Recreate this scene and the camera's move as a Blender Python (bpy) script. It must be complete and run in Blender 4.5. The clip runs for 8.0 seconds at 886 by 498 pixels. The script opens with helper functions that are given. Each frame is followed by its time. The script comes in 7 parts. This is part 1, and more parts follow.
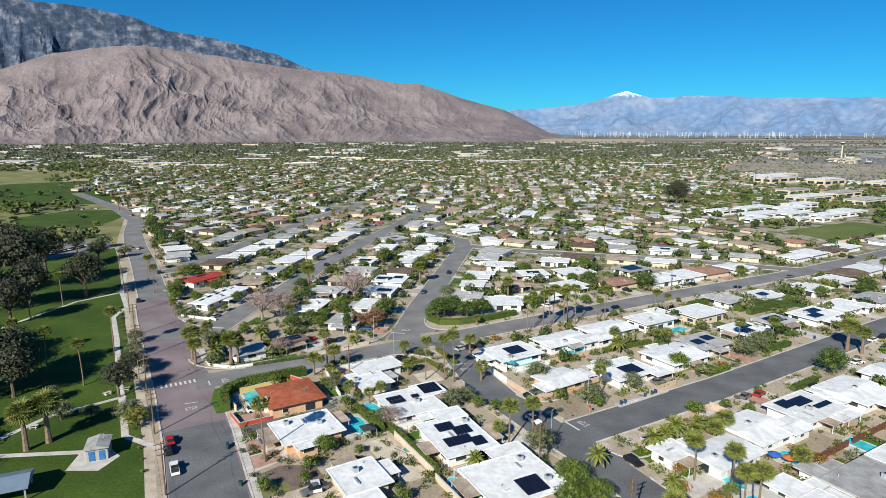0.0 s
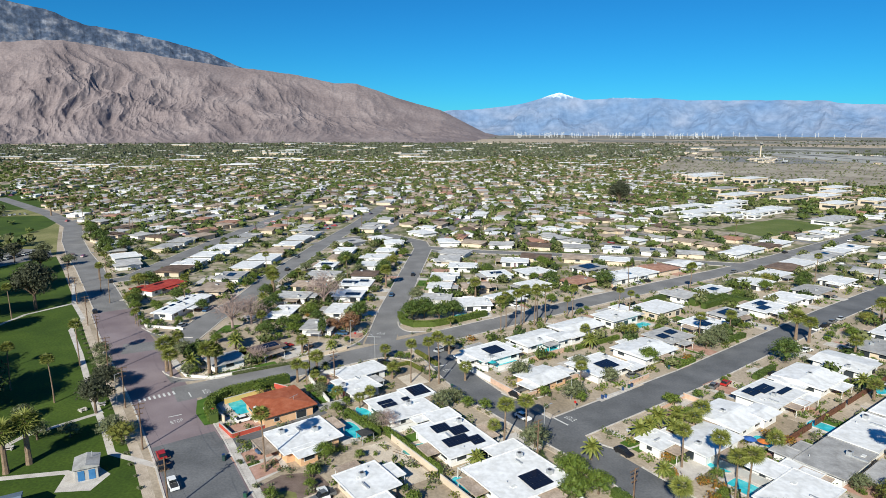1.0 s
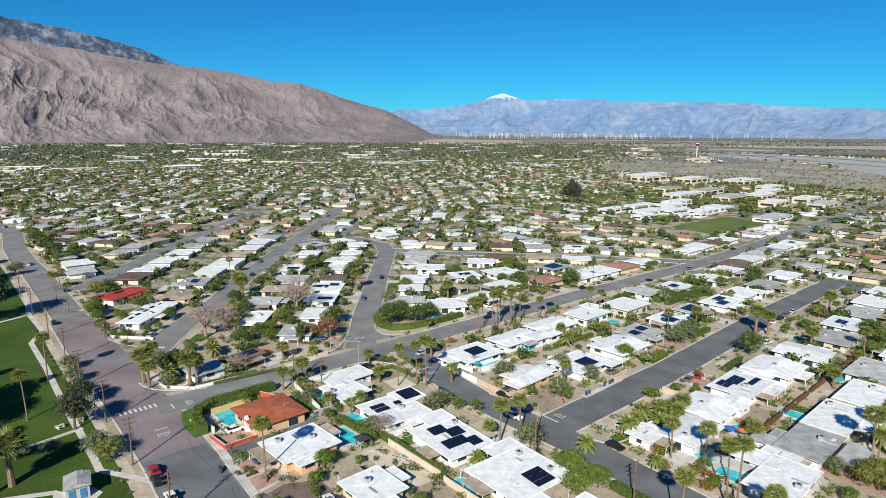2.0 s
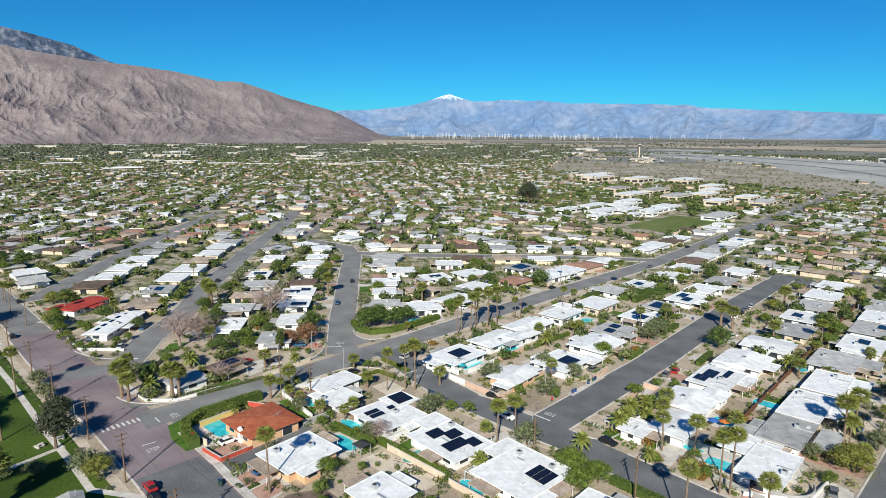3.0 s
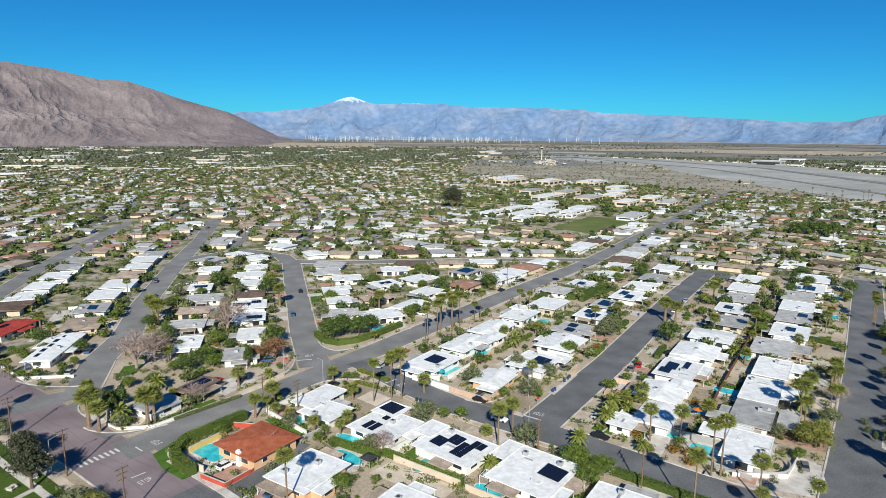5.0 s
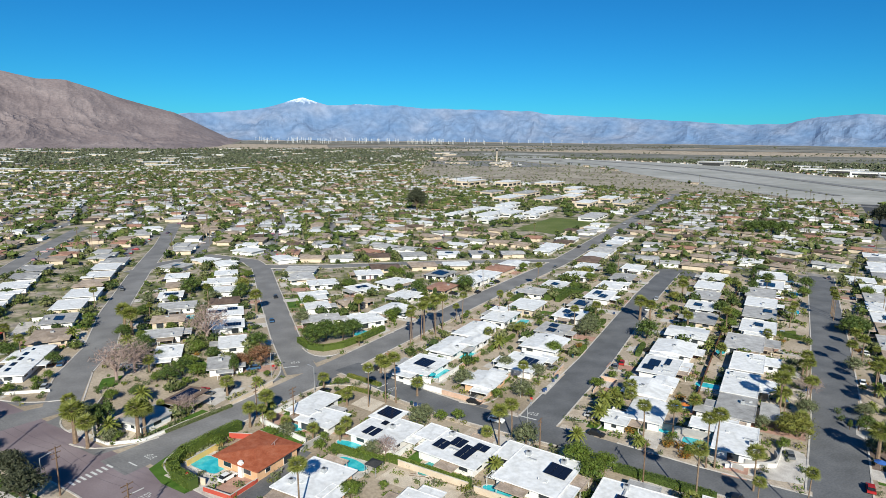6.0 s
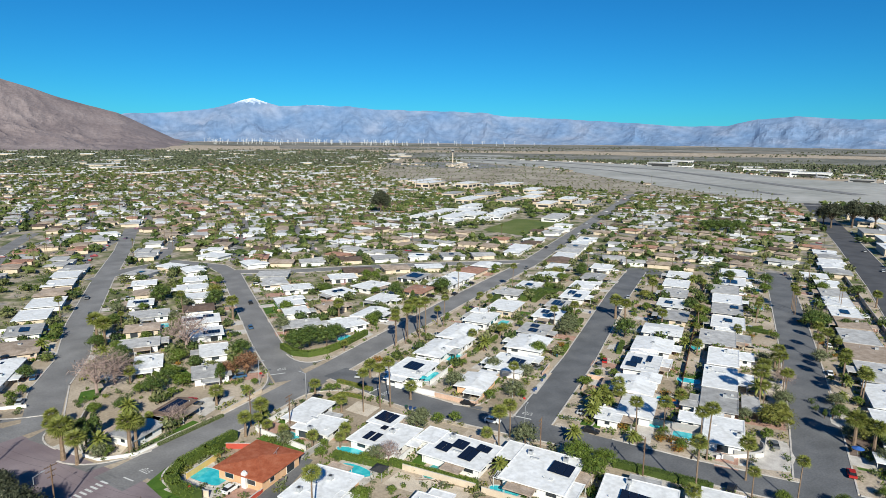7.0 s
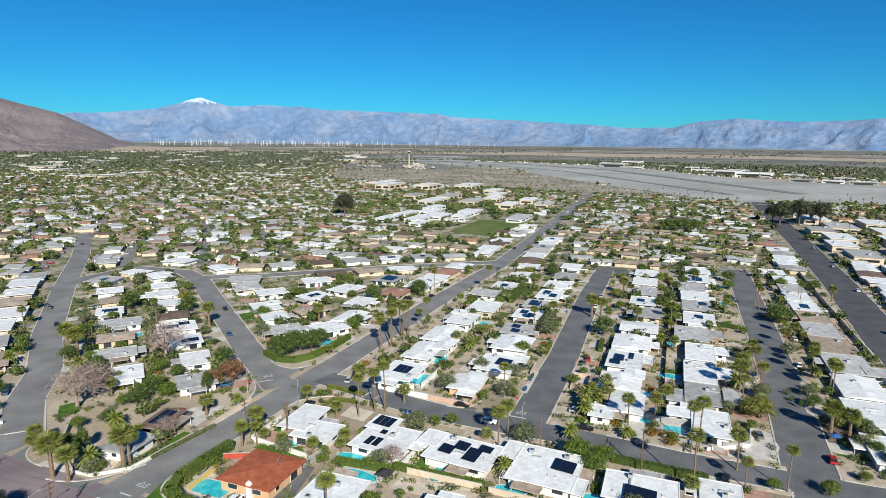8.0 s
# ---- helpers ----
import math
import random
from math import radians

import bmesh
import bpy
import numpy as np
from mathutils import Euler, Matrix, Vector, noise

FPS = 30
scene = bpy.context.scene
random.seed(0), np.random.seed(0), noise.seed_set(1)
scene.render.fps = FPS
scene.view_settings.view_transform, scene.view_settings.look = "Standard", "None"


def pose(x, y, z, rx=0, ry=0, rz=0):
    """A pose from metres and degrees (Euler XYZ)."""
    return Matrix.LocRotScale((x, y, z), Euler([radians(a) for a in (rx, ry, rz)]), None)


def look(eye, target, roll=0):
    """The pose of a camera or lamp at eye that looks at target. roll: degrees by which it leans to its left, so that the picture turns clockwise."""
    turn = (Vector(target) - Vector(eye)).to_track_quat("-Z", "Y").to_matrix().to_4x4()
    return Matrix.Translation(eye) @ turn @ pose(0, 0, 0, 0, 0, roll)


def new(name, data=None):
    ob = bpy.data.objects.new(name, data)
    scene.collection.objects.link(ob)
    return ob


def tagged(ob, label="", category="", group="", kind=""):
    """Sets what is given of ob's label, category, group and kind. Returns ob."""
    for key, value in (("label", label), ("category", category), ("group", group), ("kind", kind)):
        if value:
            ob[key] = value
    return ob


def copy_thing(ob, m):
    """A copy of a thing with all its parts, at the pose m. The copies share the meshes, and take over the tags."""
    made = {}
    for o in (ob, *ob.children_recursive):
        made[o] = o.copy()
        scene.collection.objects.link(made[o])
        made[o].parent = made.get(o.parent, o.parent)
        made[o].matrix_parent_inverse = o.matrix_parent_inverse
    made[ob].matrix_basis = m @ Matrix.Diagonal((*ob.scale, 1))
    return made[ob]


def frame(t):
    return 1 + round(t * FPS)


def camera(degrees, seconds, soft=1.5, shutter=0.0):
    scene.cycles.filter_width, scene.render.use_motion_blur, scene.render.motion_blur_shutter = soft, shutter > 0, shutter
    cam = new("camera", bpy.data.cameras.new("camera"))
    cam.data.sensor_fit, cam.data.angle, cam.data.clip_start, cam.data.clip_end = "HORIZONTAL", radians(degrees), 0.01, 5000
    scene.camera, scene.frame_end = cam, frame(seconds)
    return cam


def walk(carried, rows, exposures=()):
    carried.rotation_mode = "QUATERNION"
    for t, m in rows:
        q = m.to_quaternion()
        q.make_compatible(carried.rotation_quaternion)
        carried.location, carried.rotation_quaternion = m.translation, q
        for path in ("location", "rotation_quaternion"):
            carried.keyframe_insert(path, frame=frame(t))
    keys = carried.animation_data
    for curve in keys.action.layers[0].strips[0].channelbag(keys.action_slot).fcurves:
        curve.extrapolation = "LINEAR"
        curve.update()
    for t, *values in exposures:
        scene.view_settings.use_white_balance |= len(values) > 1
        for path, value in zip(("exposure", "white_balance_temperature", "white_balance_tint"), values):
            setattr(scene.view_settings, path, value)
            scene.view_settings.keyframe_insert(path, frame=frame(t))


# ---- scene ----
cam = camera(71.9, 8.0, soft=0.6)
METRES, EYE, TILT, LEAN, TURN = 95.0, 70.8, -11.0, 0.0, 0.0
ROWS = [
    (0.0, 0.0, 0.0, 0.0, -0.0, 0.0, 0.0),
    (0.5, -0.0787, -0.0167, 0.007, -3.38, -0.03, 0.58),
    (1.0, -0.1389, -0.0235, 0.013, -5.85, -0.05, 1.0),
    (1.5, -0.1995, -0.0261, 0.0194, -8.37, -0.1, 1.43),
    (3.0, -0.3828, -0.0102, 0.0425, -15.88, -0.34, 2.71),
    (3.5, -0.443, 0.0017, 0.0506, -18.22, -0.42, 3.11),
    (4.0, -0.5023, 0.0163, 0.0589, -20.5, -0.49, 3.49),
    (4.5, -0.5609, 0.033, 0.0674, -22.74, -0.57, 3.86),
    (6.0, -0.7309, 0.0959, 0.094, -29.34, -0.89, 4.91),
    (6.5, -0.7858, 0.1204, 0.1035, -31.53, -1.03, 5.25),
    (7.0, -0.8397, 0.1473, 0.1132, -33.72, -1.19, 5.58),
    (7.5, -0.8923, 0.1765, 0.123, -35.9, -1.37, 5.9),
    (8.0, -0.9435, 0.2075, 0.133, -38.08, -1.56, 6.21),
]
walk(cam, [(t, pose(0, 0, EYE, TILT, LEAN, TURN) @ pose(METRES * x, METRES * y, METRES * z, 90 + pitch, roll, yaw)) for t, x, y, z, yaw, pitch, roll in ROWS],
     exposures=[(0.0, 0.43, 6500, 3.5), (8.0, 0.36, 6500, 3.5)])

# ---- daylight: clear winter sky, sun behind the camera's left shoulder ----
SUN_ELEV, SUN_AZ = 31.0, 205.5
world = bpy.data.worlds.new("sky")
scene.world = world
world.use_nodes = True
wn = world.node_tree
sky = wn.nodes.new("ShaderNodeTexSky")
sky.sky_type, sky.sun_disc = "NISHITA", False
sky.sun_elevation, sky.sun_rotation = radians(SUN_ELEV), radians(SUN_AZ)
sky.altitude, sky.air_density, sky.dust_density, sky.ozone_density = 1200, 1.0, 0.0, 3.0
tone = wn.nodes.new("ShaderNodeHueSaturation")
tone.inputs["Saturation"].default_value = 1.1
wn.links.new(sky.outputs[0], tone.inputs["Color"])
tint = wn.nodes.new("ShaderNodeVectorMath")
tint.operation = "MULTIPLY"
tint.inputs[1].default_value = (0.16, 0.8, 1.26)
wn.links.new(tone.outputs[0], tint.inputs[0])
wn.links.new(tint.outputs[0], wn.nodes["Background"].inputs[0])
wn.nodes["Background"].inputs[1].default_value = 0.057
sun = new("sun", bpy.data.lights.new("sun", "SUN"))
sun.data.energy, sun.data.angle, sun.data.color = 5.0, radians(0.5), (1.0, 0.94, 0.85)
sun_to = Vector((math.sin(radians(SUN_AZ)) * math.cos(radians(SUN_ELEV)), math.cos(radians(SUN_AZ)) * math.cos(radians(SUN_ELEV)), math.sin(radians(SUN_ELEV))))
sun.matrix_world = look((sun_to * 300)[:], (0, 0, 0))

# ---- materials ----
def material(name, stops, scale=1.0, detail=4, rough=0.8, bump=0.0, metal=0.0, speck=0.0, speck_scale=30.0, by="noise", coords="Object", spec=0.3, vary=0.0):
    """stops: colours spread over a noise (by='noise'), over objects ('object') or over islands ('island')."""
    m = bpy.data.materials.new(name)
    m.use_nodes = True
    nt = m.node_tree
    b = nt.nodes["Principled BSDF"]
    b.inputs["Roughness"].default_value, b.inputs["Metallic"].default_value = rough, metal
    b.inputs["Specular IOR Level"].default_value = spec
    tc = nt.nodes.new("ShaderNodeTexCoord")
    ramp = nt.nodes.new("ShaderNodeValToRGB")
    while len(ramp.color_ramp.elements) < len(stops):
        ramp.color_ramp.elements.new(0.5)
    n = nt.nodes.new("ShaderNodeTexNoise")
    n.inputs["Scale"].default_value, n.inputs["Detail"].default_value = scale, detail
    nt.links.new(tc.outputs[coords], n.inputs["Vector"])
    lo, hi = (0.3, 0.7) if by == "noise" else (0.0, 1.0)
    for i, c in enumerate(stops):
        e = ramp.color_ramp.elements[i]
        e.position, e.color = lo + (hi - lo) * i / max(1, len(stops) - 1), (*c, 1)
    if by == "noise":
        nt.links.new(n.outputs["Fac"], ramp.inputs[0])
    elif by == "object":
        nt.links.new(nt.nodes.new("ShaderNodeObjectInfo").outputs["Random"], ramp.inputs[0])
    else:
        nt.links.new(nt.nodes.new("ShaderNodeNewGeometry").outputs["Random Per Island"], ramp.inputs[0])
    colour = ramp.outputs[0]
    if speck:
        n2 = nt.nodes.new("ShaderNodeTexNoise")
        n2.inputs["Scale"].default_value, n2.inputs["Detail"].default_value = speck_scale, 3
        nt.links.new(tc.outputs[coords], n2.inputs["Vector"])
        mr = nt.nodes.new("ShaderNodeMapRange")
        mr.inputs["From Min"].default_value, mr.inputs["From Max"].default_value = 0.35, 0.65
        mr.inputs["To Min"].default_value, mr.inputs["To Max"].default_value = 1 - speck, 1 + speck
        nt.links.new(n2.outputs["Fac"], mr.inputs["Value"])
        mx = nt.nodes.new("ShaderNodeVectorMath")
        mx.operation = "SCALE"
        nt.links.new(colour, mx.inputs[0])
        nt.links.new(mr.outputs[0], mx.inputs["Scale"])
        colour = mx.outputs[0]
    if vary:
        oi = nt.nodes.new("ShaderNodeObjectInfo")
        vr = nt.nodes.new("ShaderNodeMapRange")
        vr.inputs["To Min"].default_value, vr.inputs["To Max"].default_value = 1 - vary, 1.0
        nt.links.new(oi.outputs["Random"], vr.inputs["Value"])
        vs = nt.nodes.new("ShaderNodeVectorMath")
        vs.operation = "SCALE"
        nt.links.new(colour, vs.inputs[0])
        nt.links.new(vr.outputs[0], vs.inputs["Scale"])
        colour = vs.outputs[0]
    nt.links.new(colour, b.inputs["Base Color"])
    if bump:
        bp = nt.nodes.new("ShaderNodeBump")
        bp.inputs["Strength"].default_value, bp.inputs["Distance"].default_value = bump, 0.1
        nt.links.new(n.outputs["Fac"], bp.inputs["Height"])
        nt.links.new(bp.outputs[0], b.inputs["Normal"])
    return m


DIRT = material("dry_ground", [(0.28, 0.225, 0.16), (0.4, 0.33, 0.25), (0.51, 0.43, 0.34)], 0.05, 8, 0.95, speck=0.15, speck_scale=1.3)
LAWN = material("lawn", [(0.032, 0.062, 0.006), (0.048, 0.085, 0.008), (0.07, 0.112, 0.013)], 0.06, 6, 0.9, speck=0.2, speck_scale=1.5)
GARDEN_LAWN = material("garden_lawn", [(0.04, 0.095, 0.01), (0.065, 0.135, 0.015), (0.09, 0.16, 0.025)], 0.3, 5, 0.9, speck=0.15, speck_scale=3)
FIELD_LAWN = material("field_lawn", [(0.085, 0.12, 0.025), (0.12, 0.15, 0.035), (0.16, 0.18, 0.06)], 0.04, 6, 0.9, speck=0.2, speck_scale=1.0)
DRY_LAWN = material("dry_lawn", [(0.14, 0.15, 0.05), (0.2, 0.2, 0.075), (0.3, 0.27, 0.13)], 0.04, 6, 0.9, speck=0.2, speck_scale=1.0)
ASPHALT_DARK = material("asphalt_dark", [(0.105, 0.108, 0.113), (0.138, 0.141, 0.147), (0.175, 0.177, 0.182)], 0.12, 7, 0.85, speck=0.12, speck_scale=2.0)
ASPHALT_DEEP = material("asphalt_deep", [(0.065, 0.065, 0.07), (0.085, 0.085, 0.09), (0.105, 0.105, 0.11)], 0.1, 7, 0.85, speck=0.1, speck_scale=2.0)
ASPHALT = material("asphalt_grey", [(0.165, 0.162, 0.16), (0.205, 0.2, 0.198), (0.255, 0.25, 0.245)], 0.1, 7, 0.88, speck=0.12, speck_scale=2.0)
ASPHALT_ROSE = material("asphalt_rose", [(0.18, 0.14, 0.15), (0.222, 0.178, 0.188), (0.27, 0.222, 0.232)], 0.08, 7, 0.88, speck=0.06, speck_scale=2.6)
CONCRETE = material("concrete", [(0.42, 0.39, 0.35), (0.54, 0.5, 0.46), (0.63, 0.6, 0.55)], 0.4, 6, 0.85, speck=0.12, speck_scale=5)
GRAVEL = material("gravel_yard", [(0.36, 0.295, 0.225), (0.48, 0.4, 0.315), (0.57, 0.49, 0.4)], 0.3, 6, 0.95, speck=0.25, speck_scale=6)
BRICK_PAVE = material("rose_paving", [(0.35, 0.2, 0.15), (0.43, 0.26, 0.2), (0.5, 0.32, 0.26)], 0.5, 5, 0.9, speck=0.15, speck_scale=6)
PAINT_LINE = material("road_paint", [(0.5, 0.5, 0.48), (0.7, 0.7, 0.68)], 1.5, 4, 0.7)
AIRFIELD = material("airfield_concrete", [(0.29, 0.29, 0.265), (0.36, 0.355, 0.33), (0.43, 0.42, 0.395)], 0.006, 6, 0.9, speck=0.1, speck_scale=0.05)
ROOF_WHITE = material("white_roof_coating", [(0.68, 0.675, 0.66), (0.79, 0.79, 0.785), (0.85, 0.85, 0.85)], 0.35, 7, 0.6, speck=0.09, speck_scale=0.9, vary=0.1)
ROOF_PALE = material("pale_grey_roof", [(0.36, 0.35, 0.34), (0.5, 0.49, 0.48), (0.6, 0.59, 0.58)], 0.35, 7, 0.75, speck=0.1, speck_scale=2.5, vary=0.3)
ROOF_TAN = material("tan_gravel_roof", [(0.34, 0.265, 0.2), (0.45, 0.355, 0.28), (0.54, 0.44, 0.36)], 0.4, 7, 0.9, speck=0.15, speck_scale=3, vary=0.3)
ROOF_BROWN = material("brown_shingle_roof", [(0.12, 0.08, 0.06), (0.18, 0.125, 0.095), (0.24, 0.17, 0.135)], 0.5, 7, 0.9, speck=0.2, speck_scale=4, vary=0.3)
ROOF_RED = material("terracotta_roof", [(0.4, 0.1, 0.042), (0.5, 0.14, 0.065), (0.56, 0.19, 0.1)], 0.7, 7, 0.8, speck=0.15, speck_scale=4, vary=0.25)
ROOF_SALMON = material("salmon_tile_roof", [(0.36, 0.18, 0.12), (0.46, 0.25, 0.175), (0.54, 0.33, 0.25)], 0.7, 7, 0.8, speck=0.15, speck_scale=4, vary=0.25)
ROOF_SCARLET = material("red_painted_roof", [(0.3, 0.035, 0.025), (0.38, 0.05, 0.035), (0.44, 0.075, 0.05)], 0.6, 6, 0.7, speck=0.12, speck_scale=3)
WALL_WHITE = material("white_stucco", [(0.68, 0.67, 0.65), (0.78, 0.77, 0.75)], 0.5, 5, 0.85, speck=0.05, speck_scale=8)
WALL_CREAM = material("cream_stucco", [(0.55, 0.45, 0.34), (0.64, 0.54, 0.42)], 0.5, 5, 0.85, speck=0.06, speck_scale=8)
WALL_PEACH = material("peach_stucco", [(0.6, 0.36, 0.2), (0.68, 0.43, 0.26)], 0.5, 5, 0.85, speck=0.06, speck_scale=8)
WALL_GREY = material("grey_stucco", [(0.3, 0.29, 0.28), (0.4, 0.39, 0.38)], 0.5, 5, 0.85, speck=0.06, speck_scale=8)
ROCK_NEAR = material("brown_mountain_rock", [(0.16, 0.13, 0.134), (0.205, 0.168, 0.17), (0.25, 0.208, 0.208)], 0.005, 12, 0.95, speck=0.12, speck_scale=0.07)
# dark blue stops carry haze and rock shadow in the colour; the pale one is snow
ROCK_BACK_HAZY = material("hazy_granite_snow", [(0.03, 0.047, 0.083), (0.055, 0.076, 0.122), (0.2, 0.21, 0.25)], 0.016, 13, 0.95, speck=0.25, speck_scale=0.05)
# the blue of these stops is air haze, put into the far range's base colour
ROCK_FAR_HAZY = material("hazy_distant_range", [(0.115, 0.2, 0.35), (0.155, 0.228, 0.36), (0.215, 0.265, 0.37)], 0.005, 10, 1.0, speck=0.1, speck_scale=0.02)
SNOW = material("snow", [(0.62, 0.67, 0.75), (0.8, 0.83, 0.88)], 0.01, 6, 0.9)


# ---- mesh building ----
class Mb:
    """Collects faces of one mesh."""
    def __init__(self):
        self.v, self.f = [], []

    def add(self, vs, fs):
        k = len(self.v)
        self.v += [tuple(p) for p in vs]
        self.f += [tuple(k + i for i in q) for q in fs]
        return self

    def prism(self, poly, z0, z1):
        n = len(poly)
        vs = [(x, y, z0) for x, y in poly] + [(x, y, z1) for x, y in poly]
        return self.add(vs, [tuple(range(n, 2 * n)), tuple(range(n - 1, -1, -1))] + [(i, (i + 1) % n, n + (i + 1) % n, n + i) for i in range(n)])

    def box(self, x, y, z, sx, sy, sz, a=0.0):
        c, s = math.cos(radians(a)), math.sin(radians(a))
        return self.prism([(x + c * p - s * q, y + s * p + c * q) for p, q in ((-sx / 2, -sy / 2), (sx / 2, -sy / 2), (sx / 2, sy / 2), (-sx / 2, sy / 2))], z, z + sz)

    def cone(self, p, q, r0, r1, n=6):
        p, q = Vector(p), Vector(q)
        m = (q - p).to_track_quat("Z", "Y").to_matrix()
        ring = [m @ Vector((math.cos(2 * math.pi * i / n), math.sin(2 * math.pi * i / n), 0)) for i in range(n)]
        vs = [p + r0 * w for w in ring] + [q + r1 * w for w in ring]
        return self.add(vs, [(i, (i + 1) % n, n + (i + 1) % n, n + i) for i in range(n)] + [tuple(range(n, 2 * n)), tuple(range(n - 1, -1, -1))])

    def mesh(self, name, *mats):
        me = bpy.data.meshes.new(name)
        me.from_pydata(self.v, [], self.f)
        for m in mats:
            me.materials.append(m)
        return me


def part(name, mb, mat, parent, label=""):
    ob = new(name, mb if isinstance(mb, bpy.types.Mesh) else mb.mesh(name, mat))
    ob.parent = parent
    return tagged(ob, label)


def thing(name, x, y, z=0.0, a=0.0, label="", category="", group="", kind=""):
    ob = new(name)
    ob.matrix_basis = pose(x, y, z, 0, 0, a)
    return tagged(ob, label, category, group, kind)


def structure(name, mb, mat, label="", category=""):
    return tagged(new(name, mb if isinstance(mb, bpy.types.Mesh) else mb.mesh(name, mat)), label, category, "", "structure")


rnd = random.Random(11)
G30 = 30.6


def turn(a, x, y):
    c, s = math.cos(radians(a)), math.sin(radians(a))
    return c * x - s * y, s * x + c * y


# ---- the ground: flat town, rising gently to the pass ----
def rise(r):
    return 0.0 if r < 2300 else 40.0 * ((r - 2300) / 2200) ** 1.2


def build_ground():
    radii = [0, 60, 150, 300, 600, 1000, 1500, 2000, 2300, 2700, 3100, 3500, 3900, 4300, 4700, 5100, 5600]
    n = 96
    vs, fs = [(0, 0, 0)], []
    for r in radii[1:]:
        vs += [(r * math.cos(2 * math.pi * i / n), r * math.sin(2 * math.pi * i / n), rise(r)) for i in range(n)]
    fs += [(0, 1 + i, 1 + (i + 1) % n) for i in range(n)]
    for k in range(len(radii) - 2):
        a, b = 1 + k * n, 1 + (k + 1) * n
        fs += [(a + i, b + i, b + (i + 1) % n, a + (i + 1) % n) for i in range(n)]
    structure("ground", Mb().add(vs, fs), DIRT, "dry sandy desert ground of the whole valley", "ground")


build_ground()

# ---- streets ----
STREETS = {}


def street(name, mat, width, z, pts, label):
    STREETS[name] = (pts, width)
    p = [Vector(q) for q in pts]
    vs, fs = [], []
    for i, q in enumerate(p):
        d = (p[min(i + 1, len(p) - 1)] - p[max(i - 1, 0)]).normalized()
        nrm = Vector((-d.y, d.x)) * width / 2
        vs += [(*(q + nrm), z), (*(q - nrm), z)]
    fs = [(2 * i, 2 * i + 1, 2 * i + 3, 2 * i + 2) for i in range(len(p) - 1)]
    structure(name, Mb().add(vs, fs), mat, label, "road")


PARK_ROAD = [(-8, 30), (-58, 133.5), (-72, 160), (-107, 222), (-122, 250), (-168, 334), (-192, 375), (-216, 420), (-246, 485), (-300, 560), (-420, 700)]
street("road_park", ASPHALT_ROSE, 15.0, 0.020, PARK_ROAD[:5], "wide worn rose-grey asphalt road beside the park")
street("road_park_north", ASPHALT, 12.0, 0.018, [(-119, 244.5)] + PARK_ROAD[4:], "grey asphalt road beside the golf course")
street("road_cross", ASPHALT, 11.0, 0.024, [(-71, 164), (-39, 180), (3, 203), (85, 250), (180, 301), (337, 400), (606, 570), (760, 660)], "grey asphalt cross street")
street("road_corner", ASPHALT_DARK, 10.0, 0.028, [(1, 199), (4, 189), (10, 168), (16.5, 152), (25, 137), (33, 124), (41, 107.5), (47, 95), (62, 69), (85, 30)], "fresh dark asphalt residential street")
street("road_court", ASPHALT_DARK, 11.0, 0.032, [(30, 133.5), (79.5, 162), (166, 217), (222, 250)], "fresh dark asphalt street between white houses")
street("road_palms", ASPHALT_DARK, 12.5, 0.032, [(45.7, 58.7), (66.7, 72.7), (106.7, 94.2), (170.7, 130.7), (241.7, 172.2), (290.7, 200.7)], "grey asphalt street lined with tall palms")
street("road_boulevard", ASPHALT_DEEP, 18.0, 0.024, [(60, 10), (195, 92), (300, 146), (428, 216), (680, 358), (900, 480)], "broad dark asphalt boulevard")
street("road_north", ASPHALT, 10.5, 0.028, [(-14, 200), (-9, 240), (4, 318), (13, 370), (12, 395), (-8, 424), (-34, 412), (-55, 392)], "grey asphalt street running to the foothills")
street("road_west", ASPHALT, 10.5, 0.030, [(-100, 203), (-83, 208), (-80, 235), (-72, 262), (-66.5, 308), (-50.5, 390), (-30, 480), (-10, 590)], "grey asphalt residential street")
street("road_far_west", ASPHALT, 10.0, 0.030, [(-150, 298), (-137, 308), (-131, 345), (-121, 410), (-105, 490), (-80, 600)], "grey asphalt residential street")
street("road_bend", ASPHALT, 10.0, 0.034, [(12, 376), (47, 358), (113, 338), (190, 305)], "grey asphalt curved street")


street_south = [(-8, 30), (-58, 133.5), (-60.5, 138)]
street("road_park_south", ASPHALT_DARK, 14.2, 0.0235, street_south, "worn dark grey asphalt stretch of the park road")


